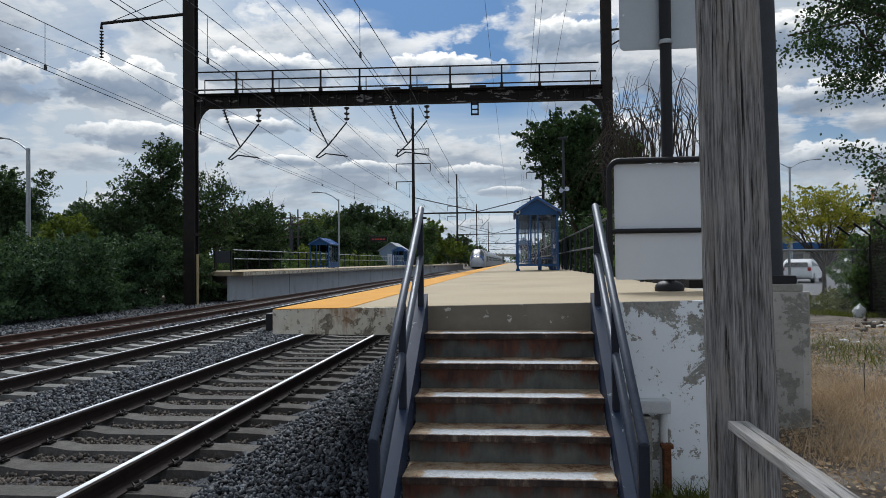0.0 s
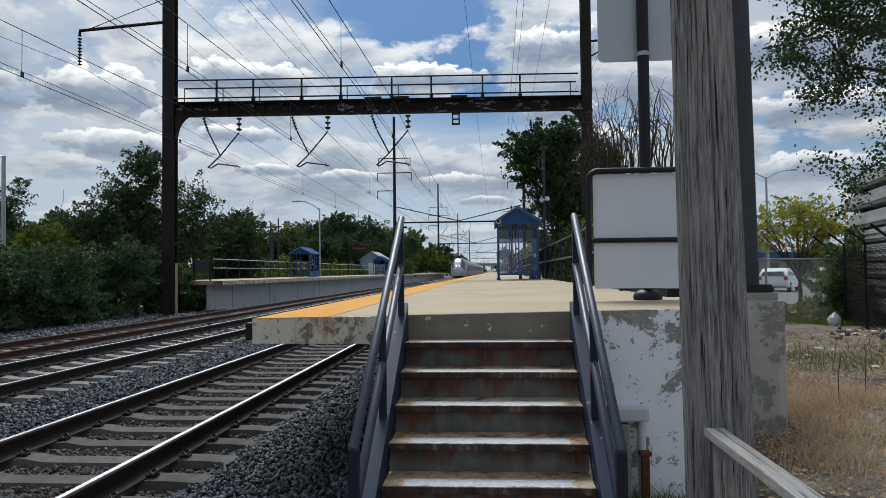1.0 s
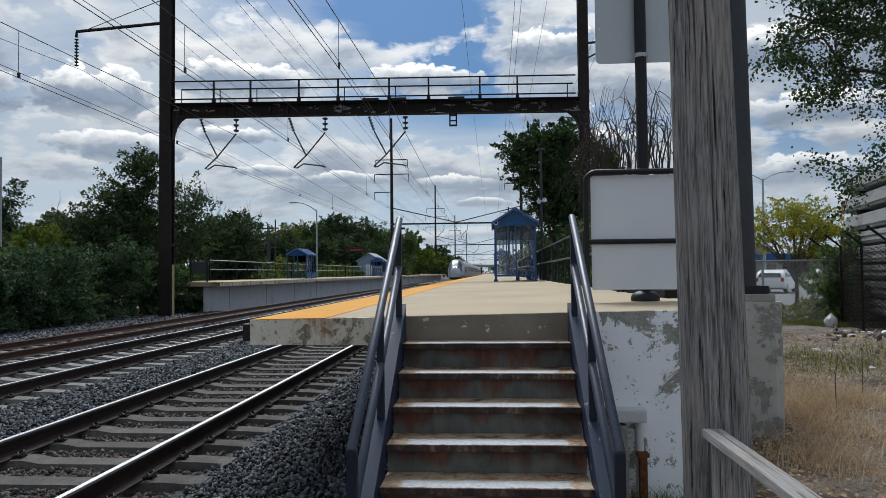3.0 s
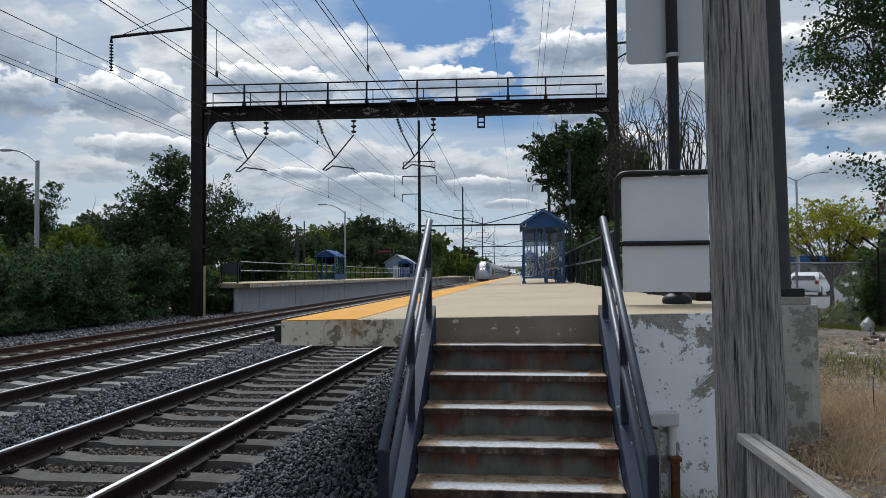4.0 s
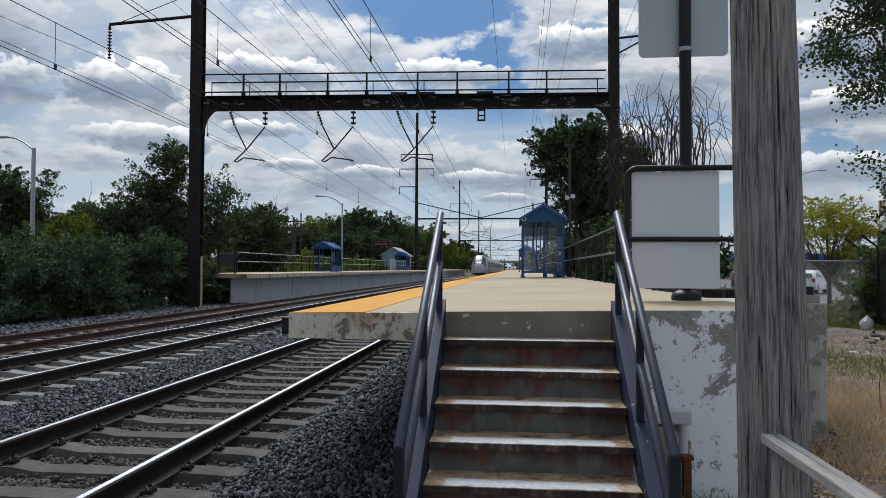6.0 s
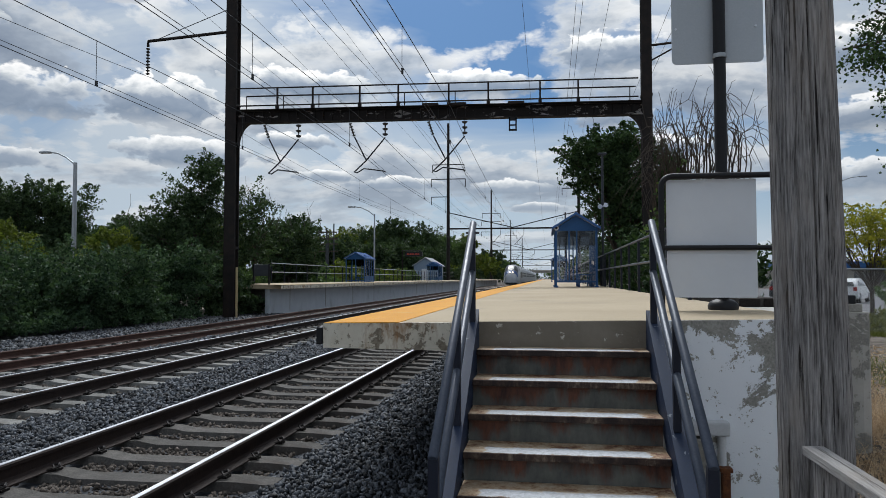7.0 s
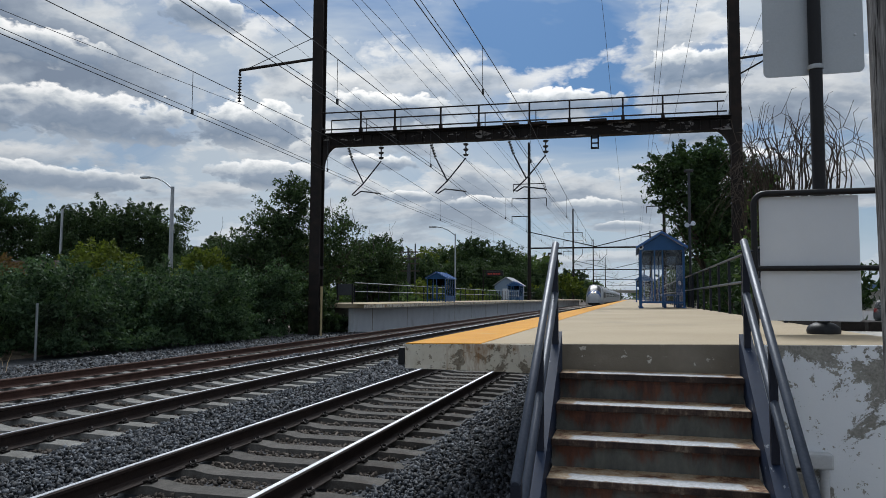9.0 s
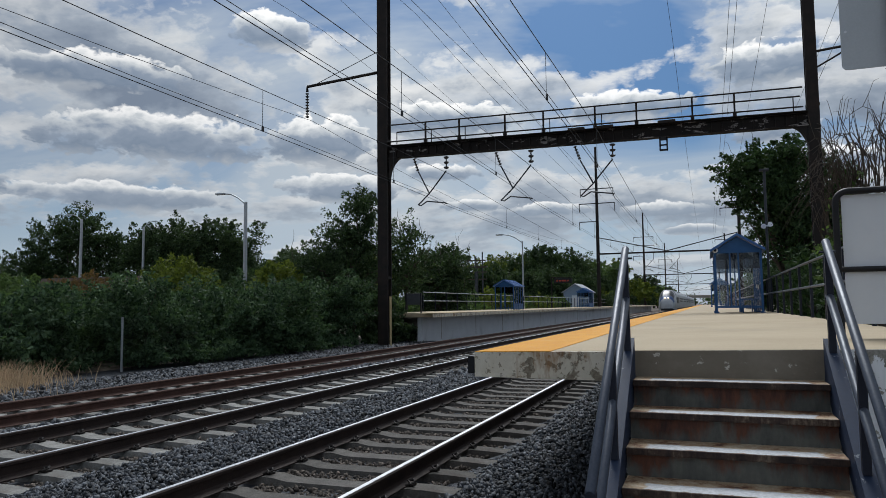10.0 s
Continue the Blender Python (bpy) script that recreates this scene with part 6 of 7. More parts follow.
# ---- beyond the platform, to the right ----
def chain_link(name, label, a, b, height, cell, parent_group="", posts=2.6, top_rail=True):
    """Posts, top rail and a real diamond mesh of wire between two points on the ground."""
    a, b = Vector(a), Vector(b)
    u = (b - a)
    L = u.length
    u.normalize()
    root = thing(name, label, "fence", a, parent_group)
    n = max(1, round(L / posts))
    for i in range(n + 1 if top_rail else 1):
        p = u * (L * i / n)
        bm = B()
        tube(bm, [(p.x, p.y, -0.1), (p.x, p.y, height + 0.06)], 0.035, 8)
        part("post", bm, M_STEEL, root)
    if top_rail:
        bm = B()
        tube(bm, [(0, 0, height), tuple(u * L + Vector((0, 0, height)))], 0.024, 6)
        part("top_rail", bm, M_STEEL, root)
    bm = B()
    r = 0.0022
    k = int((L + height) / cell)
    for i in range(k):
        for s in (1, -1):
            d0 = i * cell - height if s > 0 else i * cell
            p0, p1 = [d0, 0.03], [d0 + s * height, height]
            for p, q in ((p0, p1), (p1, p0)):
                for lim in (0.0, L):
                    if (p[0] < lim if lim == 0 else p[0] > lim) and q[0] != p[0]:
                        f = (lim - p[0]) / (q[0] - p[0])
                        if 0 <= f <= 1:
                            p[1] += (q[1] - p[1]) * f
                            p[0] = lim
            if p0[0] < -1e-6 or p1[0] < -1e-6 or p0[0] > L + 1e-6 or p1[0] > L + 1e-6 or abs(p0[0] - p1[0]) < 1e-6:
                continue
            A, C = u * p0[0] + Vector((0, 0, p0[1])), u * p1[0] + Vector((0, 0, p1[1]))
            tube(bm, [A, C], r, 3, False)
    tagged(part("wire_mesh", bm, M_STEEL if top_rail else M_GANTRY, root), kind="stuff")
    return root


chain_link("chain_link_fence", "galvanised chain-link fence before the car park", (5.4, 20.6, 0.12), (10.2, 21.6, 0.12), 1.85, 0.075)
chain_link("chain_link_fence", "chain-link fence half buried in the hedge", (-16.4, 16.7, 0), (-15.7, 19.2, 0), 1.45, 0.10, posts=9, top_rail=False)


def panel_stack():
    """Long ribbed steel panels piled up behind a rusty fence with raked tops."""
    root = thing("panel_stack", "tall pile of pale ribbed steel panels with dark gaps", "panel stack", (11.3, 23.4, 0.1))
    d = (Vector((9.35, 14.5, 0)) - Vector((11.3, 23.4, 0)))
    L = d.length
    turn = Matrix.Rotation(math.atan2(d.y, d.x), 4, "Z")
    rng = random.Random(5)
    z = 0.35
    for k in range(8):
        h = (0.40, 0.42, 0.38, 0.46, 0.36, 0.44, 0.42, 0.38)[k]
        off = rng.uniform(-0.15, 0.25) - (0.5 if k >= 5 else 0)
        bm = B()
        box(bm, off, L + rng.uniform(-0.2, 0.4), 0.0, 2.6, z, z + h, 0.012)
        for j in range(1 if k >= 5 else 2):
            zz = z + h * (0.3 + 0.4 * j)
            box(bm, off + 0.02, L, -0.045, 0.0, zz - 0.035, zz + 0.035)
        bmesh.ops.transform(bm, matrix=turn, verts=bm.verts)
        part("panel", bm, M_PANEL if k >= 3 else M_PANELDARK, root, "weathered ribbed panel")
        if k == 6:
            bm = B()
            box(bm, off - 0.03, off + 0.12, -0.06, 2.6, z, z + h)
            bmesh.ops.transform(bm, matrix=turn, verts=bm.verts)
            part("end_cap", bm, M_ORANGE, root, "faded orange end")
        for x in (0.8, L / 2, L - 0.8):
            bm = B()
            box(bm, x, x + 0.1, 0.05, 2.5, z + h, z + h + (0.165 if k in (5, 6) else 0.09))
            bmesh.ops.transform(bm, matrix=turn, verts=bm.verts)
            part("spacer", bm, M_BARK, root)
        z += h + (0.16 if k in (5, 6) else 0.085)
    for x in (0.5, L / 2, L - 0.5):
        bm = B()
        box(bm, x, x + 0.25, 0.1, 2.4, 0.0, 0.35)
        bmesh.ops.transform(bm, matrix=turn, verts=bm.verts)
        part("bearer", bm, M_BARK, root)
    fence = thing("security_fence", "rusty dark fence posts with raked tops before the panels", "fence", (11.0, 23.3, 0.1))
    for i in range(5):
        x = 0.4 + i * 2.1
        bm = B()
        tube(bm, [(x, -0.55, -0.1), (x, -0.55, 2.25), (x, -0.95, 2.6)], 0.035, 6)
        bmesh.ops.transform(bm, matrix=turn, verts=bm.verts)
        part("post", bm, M_GANTRY, fence)
    for z in (2.2, 2.4, 2.55):
        bm = B()
        y = -0.55 - max(0, (z - 2.25)) * 1.14
        tube(bm, [(0.4, y, z), (8.8, y, z)], 0.008, 4)
        bmesh.ops.transform(bm, matrix=turn, verts=bm.verts)
        part("barbed_wire", bm, M_GANTRY, fence)
    bm = B()
    for i in range(110):
        for s in (1, -1):
            x0 = 0.4 + i * 0.095
            x1 = x0 + s * 2.1
            x1c = max(0.4, min(8.8, x1))
            if x0 > 8.8 or abs(x1c - x0) < 0.1:
                continue
            f = abs(x1c - x0) / 2.1
            tube(bm, [(x0, -0.55, 0.05), (x1c, -0.55, 0.05 + 2.1 * f)], 0.004, 3, False)
    bmesh.ops.transform(bm, matrix=turn, verts=bm.verts)
    tagged(part("wire_mesh", bm, M_GANTRY, fence), kind="stuff")


M_PANEL = material("weathered pale panel steel", ((0.30, 0.31, 0.31), (0.50, 0.51, 0.50)), 2.0, 0.6, bump=0.2, stain=(0.22, 0.20, 0.17), stain_at=(0.52, 0.7), stain_scale=1.2, stretch=(0.3, 0.3, 1.5))
M_PANELDARK = material("dull grey panel steel", ((0.16, 0.16, 0.16), (0.30, 0.30, 0.29)), 2.0, 0.7, bump=0.2, stain=(0.10, 0.085, 0.07), stain_at=(0.5, 0.7), stain_scale=1.2, stretch=(0.3, 0.3, 1.5))
M_ORANGE = material("faded orange paint", ((0.42, 0.14, 0.05), (0.55, 0.22, 0.10)), 3.0, 0.7)
panel_stack()
M_ASPHALT = material("pale worn asphalt", ((0.11, 0.11, 0.115), (0.19, 0.19, 0.20)), 3.0, 0.9, bump=0.3, bump_scale=60)
bm = B()
box(bm, 8.5, 70, 30, 108, 0.0, 0.16)
park = setting("car_park", bm, M_ASPHALT, "pale asphalt car park")
bm = B()
box(bm, 8.4, 70, 29.8, 30.0, 0.0, 0.28, 0.02)
part("kerb", bm, M_CONC, park)
M_WHITECAR = material("white car paint", ((0.70, 0.71, 0.72), (0.76, 0.77, 0.78)), 1.0, 0.28, bump=0.0, fine=0.1, spec=0.5)
M_DARKCAR = material("dark grey car paint", ((0.03, 0.032, 0.036), (0.05, 0.052, 0.056)), 1.0, 0.28, bump=0.0, fine=0.1, spec=0.5)
M_SILVERCAR = material("silver car paint", ((0.34, 0.35, 0.37), (0.42, 0.43, 0.45)), 1.0, 0.3, metal=0.4, bump=0.0, fine=0.1)
M_CARGLASS = material("dark car glass", ((0.01, 0.012, 0.014), (0.016, 0.018, 0.02)), 1.0, 0.12, bump=0.0, spec=0.6)
M_TYRE = material("black tyre rubber", ((0.012, 0.012, 0.012), (0.02, 0.02, 0.02)), 5.0, 0.85)
M_TAIL = material("red lamp glass", ((0.28, 0.012, 0.012), (0.34, 0.02, 0.02)), 3.0, 0.25, bump=0.0)


def car(at, turn, paint, label, tall=1.0):
    root = thing("parked_car", label, "car", at, "parked cars")
    root.rotation_euler = (0, 0, radians(turn))
    L, W, H = 4.5, 1.82, 1.62 * tall
    side = [(0.0, 0.35), (0.02, 0.75), (0.12, 1.0), (1.05, 1.08), (1.75, H - 0.08), (2.2, H), (3.7, H - 0.02), (4.15, H - 0.25), (4.42, 1.02), (4.5, 0.7), (4.46, 0.38), (4.0, 0.26), (0.5, 0.26)]
    bm = B()
    prism(bm, side, "y", -W / 2, W / 2)
    for v in bm.verts:
        if v.co.z > 1.05:
            v.co.y *= 1 - 0.16 * (v.co.z - 1.05) / (H - 1.05)
    bmesh.ops.bevel(bm, geom=[e for e in bm.edges], offset=0.05, segments=2, affect="EDGES")
    part("body", bm, paint, root, "", True)
    for s in (-1, 1):
        for x0, x1 in ((1.35, 2.35), (2.42, 3.3), (3.36, 3.98)):
            bm = B()
            y = s * (W / 2 - 0.055)
            top = min(H - 0.16, H - 0.16)
            lo = [bm.verts.new((x, y + s * 0.012, 1.08)) for x in (x0, x1)]
            hi = [bm.verts.new((x, s * (W / 2 - 0.125), top)) for x in (x1 - (0.12 if x1 > 3.9 else 0), x0 + (0.38 if x0 < 1.4 else 0))]
            f = bm.faces.new(lo + hi)
            r = bmesh.ops.extrude_face_region(bm, geom=[f])
            bmesh.ops.translate(bm, verts=[v for v in r["geom"] if isinstance(v, bmesh.types.BMVert)], vec=(0, s * 0.012, 0))
            part("side_window", bm, M_CARGLASS, root)
        for x in (0.85, 3.6):
            bm = B()
            tube(bm, [(x, s * (W / 2 - 0.2), 0.33), (x, s * (W / 2 - 0.02), 0.33), (x, s * (W / 2 + 0.01), 0.33)], (0.33, 0.33, 0.28), 20)
            wheel = part("wheel", bm, M_TYRE, root)
            bm = B()
            tube(bm, [(x, s * (W / 2 + 0.0), 0.33), (x, s * (W / 2 + 0.022), 0.33)], 0.2, 16)
            part("rim", bm, M_STEEL, wheel)
        bm = B()
        box(bm, 4.40, 4.515, s * 0.78 - 0.1, s * 0.78 + 0.1, 0.78, 1.02, 0.02)
        part("tail_lamp", bm, M_TAIL, root)
        bm = B()
        box(bm, -0.005, 0.12, s * 0.65 - 0.18, s * 0.65 + 0.18, 0.7, 0.85, 0.02)
        part("headlamp", bm, M_STEEL, root)
    bm = B()
    vs = [bm.verts.new(p) for p in ((4.18, -0.62, H - 0.24), (4.18, 0.62, H - 0.24), (4.445, 0.72, 1.06), (4.445, -0.72, 1.06))]
    f = bm.faces.new(vs)
    r = bmesh.ops.extrude_face_region(bm, geom=[f])
    bmesh.ops.translate(bm, verts=[v for v in r["geom"] if isinstance(v, bmesh.types.BMVert)], vec=(0.02, 0, 0.015))
    part("rear_window", bm, M_CARGLASS, root)
    bm = B()
    vs = [bm.verts.new(p) for p in ((1.10, -0.72, 1.10), (1.10, 0.72, 1.10), (1.72, 0.62, H - 0.11), (1.72, -0.62, H - 0.11))]
    f = bm.faces.new(vs)
    r = bmesh.ops.extrude_face_region(bm, geom=[f])
    bmesh.ops.translate(bm, verts=[v for v in r["geom"] if isinstance(v, bmesh.types.BMVert)], vec=(-0.02, 0, 0.02))
    part("windscreen", bm, M_CARGLASS, root)
    return root


car((20.4, 51.8, 0.16), -122, M_WHITECAR, "white estate car parked with its back to the fence", 0.96)
car((17.0, 53.5, 0.16), -115, M_DARKCAR, "dark car parked in the car park")
car((24.0, 52.2, 0.16), -118, M_WHITECAR, "white car parked in the car park")
car((27.6, 52.6, 0.16), -116, M_SILVERCAR, "silver car parked in the car park")
for i, (x, y) in enumerate(((5.6, 33), (6.0, 39), (6.4, 45), (6.2, 52))):
    car((x, y, 0.12), 75, (M_DARKCAR, M_SILVERCAR, M_WHITECAR, M_DARKCAR)[i], "car parked behind the platform railing")
M_BEIGE = material("beige render", ((0.22, 0.205, 0.18), (0.30, 0.285, 0.25)), 0.8, 0.9, bump=0.1, stain=(0.28, 0.25, 0.21), stain_at=(0.55, 0.7))


def flat_building(at, w, d, h, label, band):
    root = thing("flat_roofed_building", label, "building", at)
    bm = B()
    box(bm, 0, w, 0, d, 0, h)
    part("wall", bm, M_BEIGE, root)
    bm = B()
    box(bm, -0.6, w + 0.6, -0.8, d + 0.6, h, h + 1.1, 0.05)
    part("fascia", bm, band, root, "blue roof band")
    bm = B()
    box(bm, w * 0.2, w * 0.35, d * 0.3, d * 0.5, h + 1.1, h + 2.4)
    part("plant_room", bm, M_BEIGE, root)
    for i in range(int(w / 3.2)):
        bm = B()
        box(bm, 0.7 + i * 3.2, 2.9 + i * 3.2, -0.06, -0.004, 0.9, 2.6)
        part("window", bm, M_CARGLASS, root)


flat_building((36, 118, 0), 30, 14, 3.2, "low beige building with a blue roof band", M_BLUE)


def overpass():
    root = thing("road_bridge", "distant grey road bridge across the tracks", "bridge", (0, 520, 0))
    bm = B()
    box(bm, -60, 60, -5, 5, 5.6, 6.6)
    part("deck", bm, M_CONC, root)
    bm = B()
    box(bm, -60, 60, -5.2, -5.0, 6.6, 7.4)
    part("parapet", bm, M_CONC, root)
    for x in (-30, -17, 8, 24):
        bm = B()
        box(bm, x - 0.8, x + 0.8, -4, 4, 0, 5.6)
        part("pier", bm, M_CONC, root)


overpass()


# ---- small things by the stairs ----
M_PVC = material("off-white plastic pipe", ((0.52, 0.53, 0.54), (0.62, 0.63, 0.64)), 5.0, 0.5, bump=0.05)
M_RUST = material("rust-covered steel", ((0.06, 0.022, 0.012), (0.20, 0.075, 0.03)), 14.0, 0.9, bump=0.5, bump_scale=60)
M_BAG = material("thin white plastic", ((0.60, 0.62, 0.64), (0.74, 0.75, 0.77)), 6.0, 0.4, bump=0.3, bump_scale=25)
M_CLOD = material("soil clod", ((0.09, 0.075, 0.062), (0.24, 0.20, 0.17)), 20.0, 0.95, bump=0.4, tone=0.5)
M_PAPER = material("crumpled pale litter", ((0.55, 0.54, 0.52), (0.75, 0.74, 0.72)), 8.0, 0.8, bump=0.3)


def conduit():
    root = thing("conduit", "off-white plastic pipe with elbow box on the wall", "pipe", (0.98, 5.30, 0))
    bm = B()
    tube(bm, [(0.14, 0, 0.0), (0.14, 0, 0.62)], 0.03, 12)
    part("pipe", bm, M_PVC, root, "", True)
    bm = B()
    box(bm, -0.10, 0.19, -0.055, 0.055, 0.60, 0.70, 0.015)
    part("elbow_box", bm, M_PVC, root)
    bm = B()
    tube(bm, [(-0.05, 0, 0.66), (-0.16, 0.0, 0.76), (-0.24, 0.0, 0.80)], 0.02, 8)
    part("cable", bm, M_PVC, root)
    rust = thing("rusty_bracket", "rust-covered steel stub below the conduit", "bracket", (1.13, 5.24, 0))
    bm = B()
    box(bm, -0.028, 0.028, -0.03, 0.03, 0.0, 0.36, 0.008)
    part("stub", bm, M_RUST, rust)
    bm = B()
    box(bm, -0.042, 0.042, -0.042, 0.042, 0.36, 0.39, 0.006)
    part("cap", bm, M_RUST, rust)
    box_ = thing("junction_box", "grey junction box beside the stairs", "box", (0.93, 5.30, 0))
    bm = B()
    box(bm, -0.10, 0.10, -0.06, 0.06, 0.0, 0.58, 0.012)
    part("case", bm, M_CONC, box_)


conduit()


def crumpled(name, label, at, size, mat, seed, category):
    rng = np.random.default_rng(seed)
    bm = B()
    bmesh.ops.create_icosphere(bm, subdivisions=3, radius=1.0)
    for v in bm.verts:
        k = 1 + 0.30 * noise.noise(v.co * 1.9 + Vector((seed, 0, 0))) + 0.16 * noise.noise(v.co * 5.0)
        v.co = Vector((v.co.x * size[0], v.co.y * size[1], max(-0.3, v.co.z) * size[2])) * k
        if v.co.z > size[2] * 0.75:
            v.co.x *= 0.55
            v.co.y *= 0.55
    lo = min(v.co.z for v in bm.verts)
    for v in bm.verts:
        v.co.z -= lo
    ob = part(name, bm, mat, None, label, True, at)
    return tagged(ob, label, category)


crumpled("plastic_bag", "full white plastic rubbish bag on the ground", (9.25, 20.2, ground_height(9.25, 20.2) - 0.02), (0.17, 0.15, 0.27), M_BAG, 3, "rubbish bag")
crumpled("plastic_bag", "small crushed white plastic bag", (8.9, 16.6, ground_height(8.9, 16.6) - 0.01), (0.22, 0.15, 0.10), M_BAG, 4, "litter")
rng = np.random.default_rng(66)
for i in range(34):
    x, y = rng.uniform(5.2, 9.6), rng.uniform(10.0, 17.5)
    s = rng.uniform(0.025, 0.09)
    crumpled("litter", "scrap of pale crumpled litter on soil", (x, y, ground_height(x, y) - 0.005), (s, s * 0.8, s * 0.45), M_PAPER, 100 + i, "litter")
crumpled("litter", "pale crushed sheet at the foot of the pole", (1.55, 3.2, 0.0), (0.28, 0.2, 0.05), M_PAPER, 160, "litter")
spots = [(x, y, ground_height(x, y), s) for x, y, s in zip(rng.uniform(2.2, 10.5, 1500), rng.uniform(4.5, 19, 1500), rng.uniform(0.005, 0.024, 1500)) if not (x < 3.2 and 7.3 < y < 8.8)]
spots += [(x, y, ground_height(x, y) + 0.3 * q, q) for x, y, q in zip(rng.normal(8.9, 0.8, 420), rng.normal(14.5, 1.6, 420), rng.uniform(0.02, 0.10, 420))]
tagged(part("rubble", stones("rubble", spots, M_CLOD, 17), M_CLOD), "small stones and clods scattered on the soil", "rubble", kind="stuff")
# fallen leaves and dead stalks lying about
pts = np.stack([rng.uniform(2.0, 9, 24000), 4.0 + 13 * rng.uniform(0, 1, 24000) ** 1.6, np.zeros(24000)], 1)
pts[:, 2] = [ground_height(x, y) + 0.012 for x, y in pts[:, :2]]
tagged(part("fallen_leaves", leaf_mesh("fallen_leaves", pts, 0.024, M_STRAW, rng, 0.85), M_STRAW), "dead leaves and straw lying on the soil", "leaf litter", kind="stuff")
for i in range(3):
    x, y = 3.9 + 0.55 * i, 8.3 + 0.6 * math.sin(i * 2.0)
    bm = B()
    tube(bm, [(0, 0, -0.02), (0.02 * math.sin(i), 0.01, 0.35), (0.05 * math.cos(i), 0.03, 0.62 + 0.08 * math.sin(i * 3))], (0.006, 0.005, 0.003), 5)
    ob = part("dead_stalk", bm, M_BARK, None, "dry brown weed stalk", at=(x, y, ground_height(x, y)))
    tagged(ob, "thin dry brown weed stalk among dead grass", "weed", "dead stalks")


def sleeper_pile():
    root = thing("timber_pile", "dark old railway timbers piled behind the platform", "timber pile", (2.3, 9.6, 0.0))
    rng = random.Random(2)
    for k in range(6):
        for j in range(2):
            bm = B()
            box(bm, 0.02 + j * 0.3 + rng.uniform(-.02, .02), 0.27 + j * 0.3, rng.uniform(-0.1, 0.1), 2.5 + rng.uniform(-0.1, 0.1), k * 0.245, k * 0.245 + 0.235, 0.012)
            part("timber", bm, M_DARKTIMBER, root)


M_DARKTIMBER = material("creosoted timber", ((0.012, 0.010, 0.009), (0.035, 0.028, 0.024)), 8.0, 0.9, bump=0.5, stretch=(1, 0.15, 1))
sleeper_pile()



def vine_stump():
    root = thing("dead_tree", "dark dead tree wrapped in dry vines at the fence corner", "tree", (11.0, 22.6, 0.05))
    rng = np.random.default_rng(18)
    for i in range(9):
        a = 2 * math.pi * i / 9
        bm = B()
        limb(bm, (0.30 * math.cos(a), 0.25 * math.sin(a), -0.05), (0.22 * math.cos(a + 0.7), 0.2 * math.sin(a + 0.7), rng.uniform(2.0, 2.9)), 0.13, 0.05, rng, 7, 0.12, 7)
        part("stem", bm, M_BARK, root)
    p = clump_points([(0, 0, 1.4, 0.5, 0.45, 1.4)], 30, (0.12, 0.3), 40, rng, 0.5)[1]
    part("leaves", leaf_mesh("leaves", p, 0.05, M_LEAF_DARK, rng), M_LEAF_DARK, root)


vine_stump()


# ---- left distance ----
def far_shed():
    root = thing("low_building", "long low pale building behind the bushes", "building", (-72, 62, 0))
    bm = B()
    box(bm, 0, 14, 0, 8, 0, 4.0)
    part("wall", bm, M_BEIGE, root)
    bm = B()
    prism(bm, [(-0.5, 4.0), (14.5, 4.0), (14.0, 5.4), (0, 5.4)], "y", -0.5, 8.5)
    part("roof", bm, M_REDROOF, root, "dull reddish roof")
    for i in range(4):
        bm = B()
        box(bm, 1.2 + i * 3.2, 3.0 + i * 3.2, -0.08, -0.004, 1.6, 3.2)
        part("window", bm, M_CARGLASS, root)


M_REDROOF = material("dull brown roof", ((0.09, 0.07, 0.06), (0.17, 0.14, 0.12)), 3.0, 0.9)
far_shed()


def white_van(at):
    root = thing("box_van", "white box van beyond the bushes", "van", at)
    bm = B()
    box(bm, 0, 5.5, 0, 2.2, 0.8, 3.4, 0.06)
    part("cargo_box", bm, M_WHITECAR, root)
    bm = B()
    prism(bm, [(5.55, 0.5), (7.4, 0.5), (7.4, 1.4), (6.9, 2.4), (5.55, 2.4)], "y", 0.1, 2.1)
    part("cab", bm, M_WHITECAR, root)
    bm = B()
    box(bm, 6.0, 6.8, 0.085, 0.098, 1.5, 2.2)
    part("cab_window", bm, M_CARGLASS, root)
    for x in (1.2, 6.5):
        for y in (0.15, 2.05):
            bm = B()
            tube(bm, [(x, y - 0.13, 0.45), (x, y + 0.13, 0.45)], 0.45, 14)
            part("wheel", bm, M_TYRE, root)


white_van((-86.5, 56, 1.6))
bm = B()
box(bm, -95, -70, 54, 60, -0.1, 1.6)
setting("terrace", bm, M_ASPHALT, "raised car park beyond the bushes")


# ---- the train, standing far down the middle track ----
M_TRAIN = material("satin silver train shell", ((0.36, 0.37, 0.39), (0.44, 0.45, 0.47)), 0.8, 0.34, metal=0.45, bump=0.02, fine=0.1, stain=(0.30, 0.30, 0.31), stain_at=(0.55, 0.75), stain_scale=0.5)
M_TRAINDARK = material("dark grey underframe", ((0.03, 0.03, 0.033), (0.06, 0.06, 0.064)), 3.0, 0.7)
M_TRAINBLUE = material("train blue band", ((0.015, 0.05, 0.16), (0.02, 0.065, 0.20)), 1.0, 0.35, bump=0.0)
M_TRAINGLASS = material("train window glass", ((0.012, 0.014, 0.018), (0.02, 0.022, 0.026)), 1.0, 0.3, bump=0.0, spec=0.25)


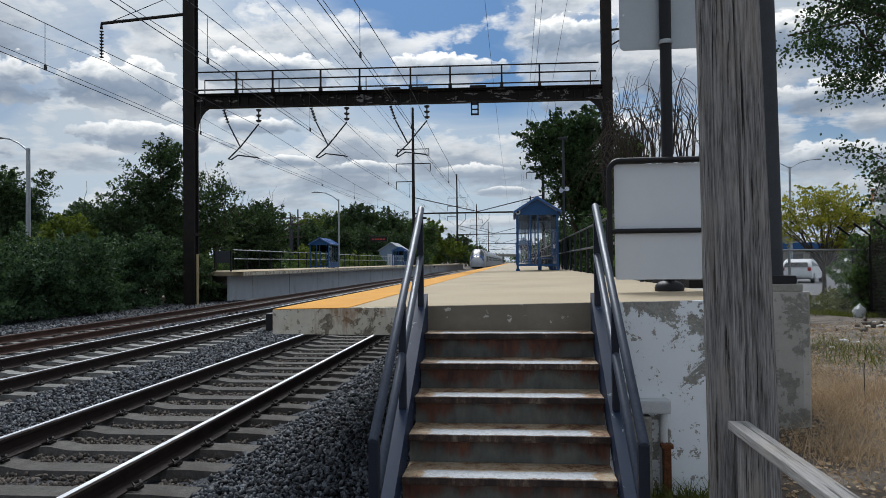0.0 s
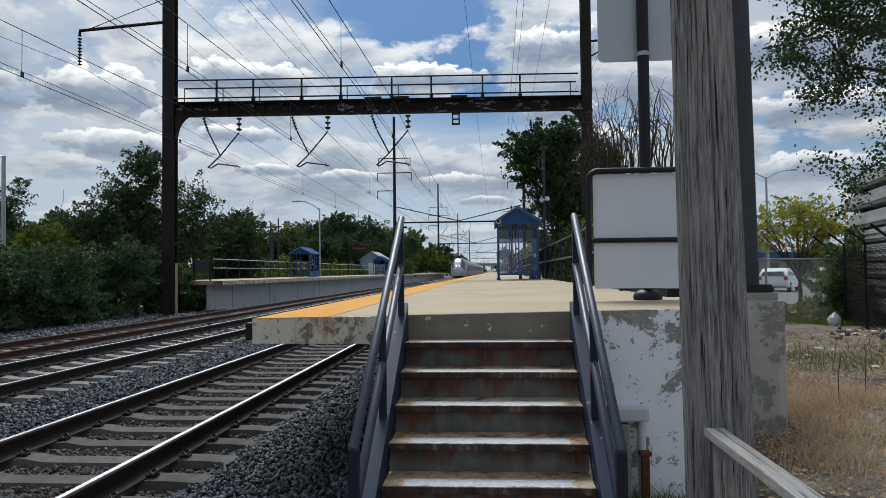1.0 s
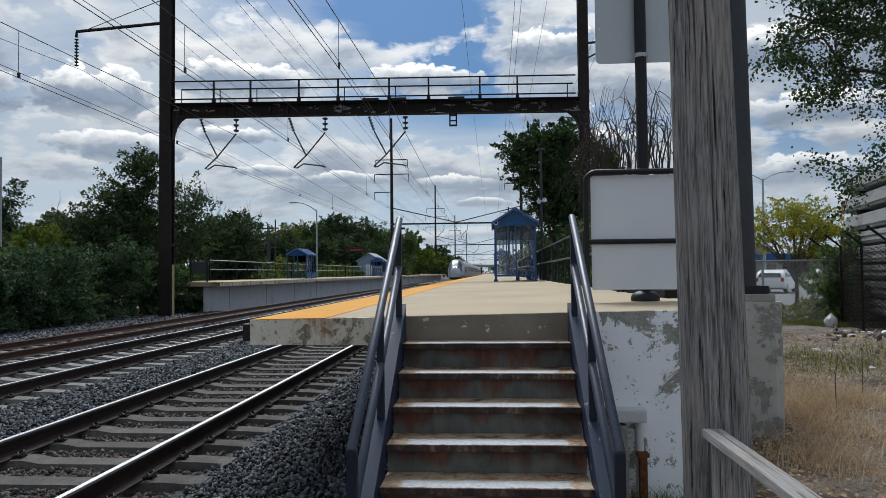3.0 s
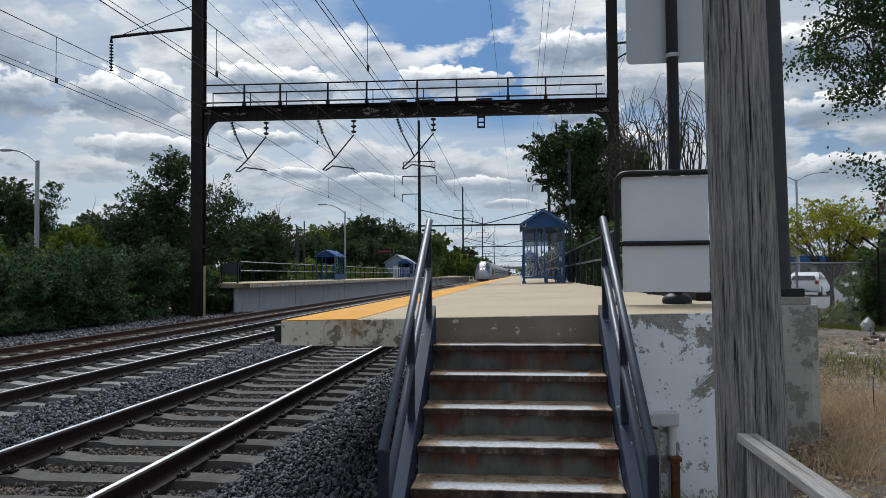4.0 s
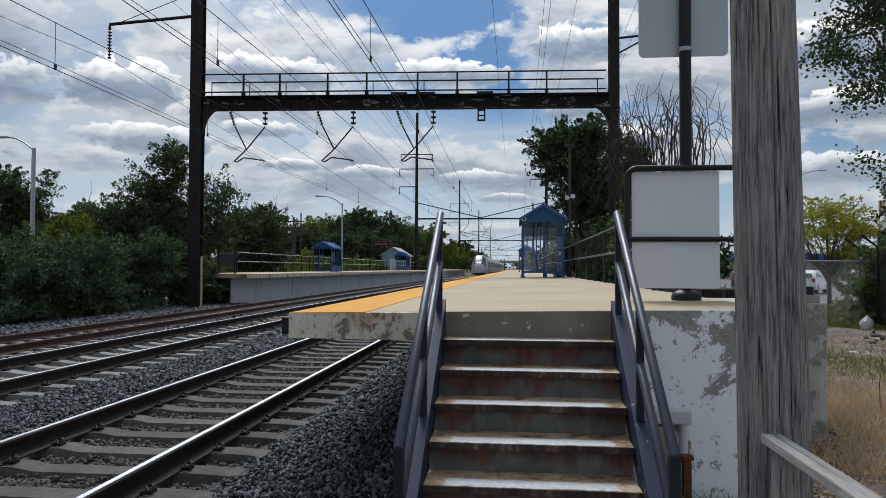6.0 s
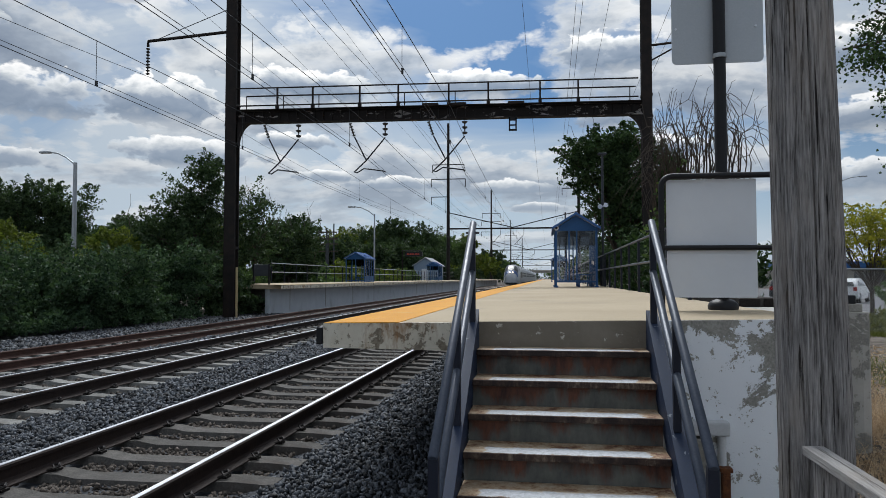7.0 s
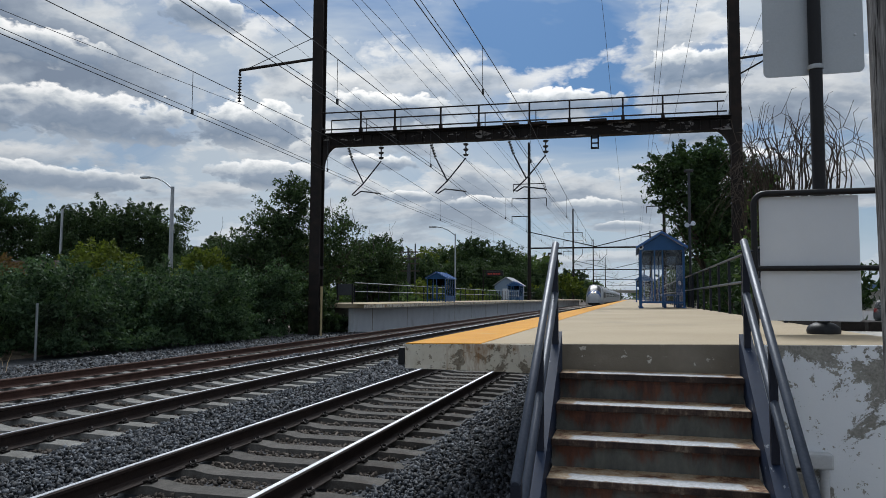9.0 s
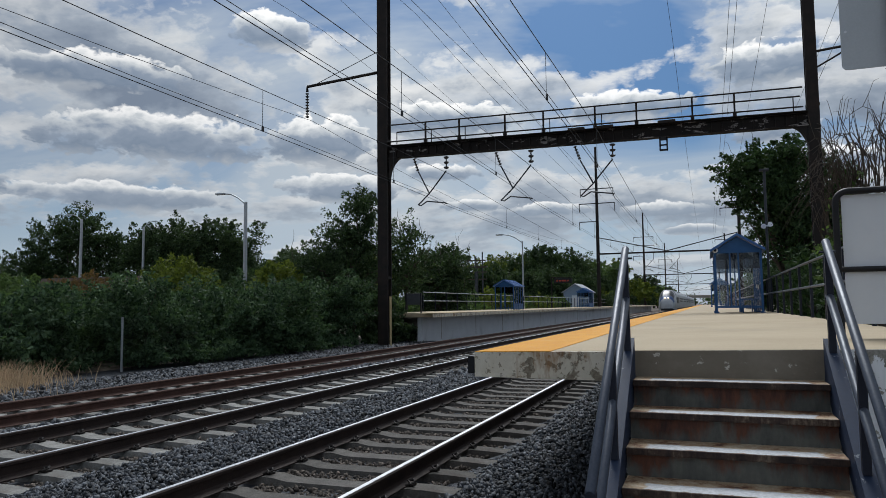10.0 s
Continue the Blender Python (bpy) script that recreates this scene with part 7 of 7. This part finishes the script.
def lamp_material():
    m = bpy.data.materials.new("lit headlamp")
    m.use_nodes = True
    b = m.node_tree.nodes["Principled BSDF"]
    b.inputs["Base Color"].default_value = (1, 0.85, 0.6, 1)
    b.inputs["Emission Color"].default_value = (1, 0.78, 0.45, 1)
    b.inputs["Emission Strength"].default_value = 6.0
    return m


M_HEADLAMP = lamp_material()


def nose_section(s):
    """Half width, roof height and floor of the shell, s metres behind the tip."""
    f = min(1.0, s / 6.0)
    w = 1.05 + 0.53 * min(1.0, (s / 2.6)) ** 0.55
    lower = 1.55 + 0.55 * min(1.0, s / 0.5) ** 0.5
    roof = lower + (4.15 - lower) * (math.sin(min(1.0, s / 4.6) * math.pi / 2) ** 1.15)
    return w, roof, 0.35 + 0.25 * (1 - min(1.0, s / 0.6))


def shell(s0, s1, a0, a1, grow=0.0, ns=22, na=26):
    """Part of the lofted front: from s0 to s1 back from the tip and from angle a0 to a1 round the section (0 right sill, 180 left sill)."""
    bm = B()
    rows = []
    for i in range(ns + 1):
        s = s0 + (s1 - s0) * i / ns
        w, h, lo = nose_section(max(0.0, s))
        mid = lo + (h - lo) * 0.40
        row = []
        for j in range(na + 1):
            a = radians(a0 + (a1 - a0) * j / na)
            c, n = math.cos(a), math.sin(a)
            e = 0.50
            x = math.copysign(abs(c) ** e, c) * (w + grow) * (1 - 0.16 * max(0, n) ** 3)
            z = lo + (max(0.0, n) ** 0.62) * (h + grow - lo)
            row.append(bm.verts.new((x, s - grow, z)))
        rows.append(row)
    for r0, r1 in zip(rows, rows[1:]):
        for j in range(na):
            bm.faces.new((r0[j], r0[j + 1], r1[j + 1], r1[j]))
    return bm, rows


def bogie(root, y):
    for s in (-1, 1):
        for d in (-1.3, 1.3):
            bm = B()
            tube(bm, [(s * 0.68, y + d, 0.46), (s * 0.82, y + d, 0.46)], 0.46, 18)
            part("wheel", bm, M_TRAINDARK, root)
        bm = B()
        box(bm, s * 0.98 - 0.09, s * 0.98 + 0.09, y - 2.0, y + 2.0, 0.42, 0.75, 0.04)
        part("bogie_frame", bm, M_TRAINDARK, root)


def train(at):
    root = thing("express_train", "silver high-speed train with a blue-banded nose on the middle track", "train", at)
    bm, rows = shell(0.0, 7.0, 0, 180)
    bm.faces.new(rows[0])
    part("nose", bm, M_TRAIN, root, "rounded silver nose", True)
    bm, _ = shell(1.55, 3.75, 38, 142, 0.015, 10, 20)
    part("windscreen", bm, M_TRAINGLASS, root, "", True)
    bm, _ = shell(0.62, 1.5, 24, 156, 0.012, 6, 20)
    band = part("blue_band", bm, M_TRAINBLUE, root, "", True)
    for x in (-0.28, 0.28):
        bm = B()
        tube(bm, [(x, 0.80, 2.62), (x, 0.66, 2.60)], 0.10, 14)
        part("headlamp", bm, M_HEADLAMP, band, "lit round headlamp")
    bm = B()
    box(bm, -1.1, 1.1, 0.35, 1.2, 0.22, 0.62, 0.08)
    part("snowplough", bm, M_TRAINDARK, root)
    for k in range(8):
        y0 = 7.0 + (0 if k == 0 else 14.4 + (k - 1) * 26.4)
        y1 = 7.0 + 14.2 if k == 0 else y0 + 26.2
        prof = [(1.58, 0.55), (1.60, 1.2), (1.58, 2.3), (1.42, 3.35), (1.15, 3.95), (0.7, 4.13), (-0.7, 4.13), (-1.15, 3.95), (-1.42, 3.35), (-1.58, 2.3), (-1.60, 1.2), (-1.58, 0.55)]
        bm = B()
        prism(bm, prof, "y", y0, y1)
        body = part("car_body", bm, M_TRAIN, root)
        bm = B()
        box(bm, -1.4, 1.4, y0 + 0.3, y1 - 0.3, 0.3, 0.56)
        part("underframe", bm, M_TRAINDARK, root)
        if k:
            bm = B()
            box(bm, -1.35, 1.35, y0 - 0.21, y0 + 0.01, 0.6, 3.9)
            part("gangway", bm, M_BLACK, root)
        for s in (-1, 1):
            if k == 0:
                bm = B()
                box(bm, s * 1.615 - 0.02, s * 1.615 + 0.02, 9.2, 17.5, 1.55, 2.75)
                part("grille", bm, M_TRAINGLASS, body)
            else:
                for i in range(11):
                    bm = B()
                    y = y0 + 3.4 + i * 1.8
                    c = [(s * 1.598, y, 1.85), (s * 1.598, y + 1.3, 1.85), (s * 1.525, y + 1.3, 2.75), (s * 1.525, y, 2.75)]
                    f = bm.faces.new([bm.verts.new(p) for p in c])
                    r = bmesh.ops.extrude_face_region(bm, geom=[f])
                    bmesh.ops.translate(bm, verts=[v for v in r["geom"] if isinstance(v, bmesh.types.BMVert)], vec=(s * 0.012, 0, 0))
                    part("window", bm, M_TRAINGLASS, body)
        bogie(root, y0 + 3.0)
        bogie(root, y1 - 3.0)
    bm = B()
    tube(bm, [(0, 12.5, 4.1), (0, 11.6, 4.9), (0, 12.7, 5.95)], 0.05, 6)
    tube(bm, [(-0.9, 12.7, 5.85), (-0.6, 12.7, 6.0), (0.6, 12.7, 6.0), (0.9, 12.7, 5.85)], 0.04, 6)
    part("pantograph", bm, M_GANTRY, root)


train((TRACKS[1], 140.0, RAIL - 0.01))
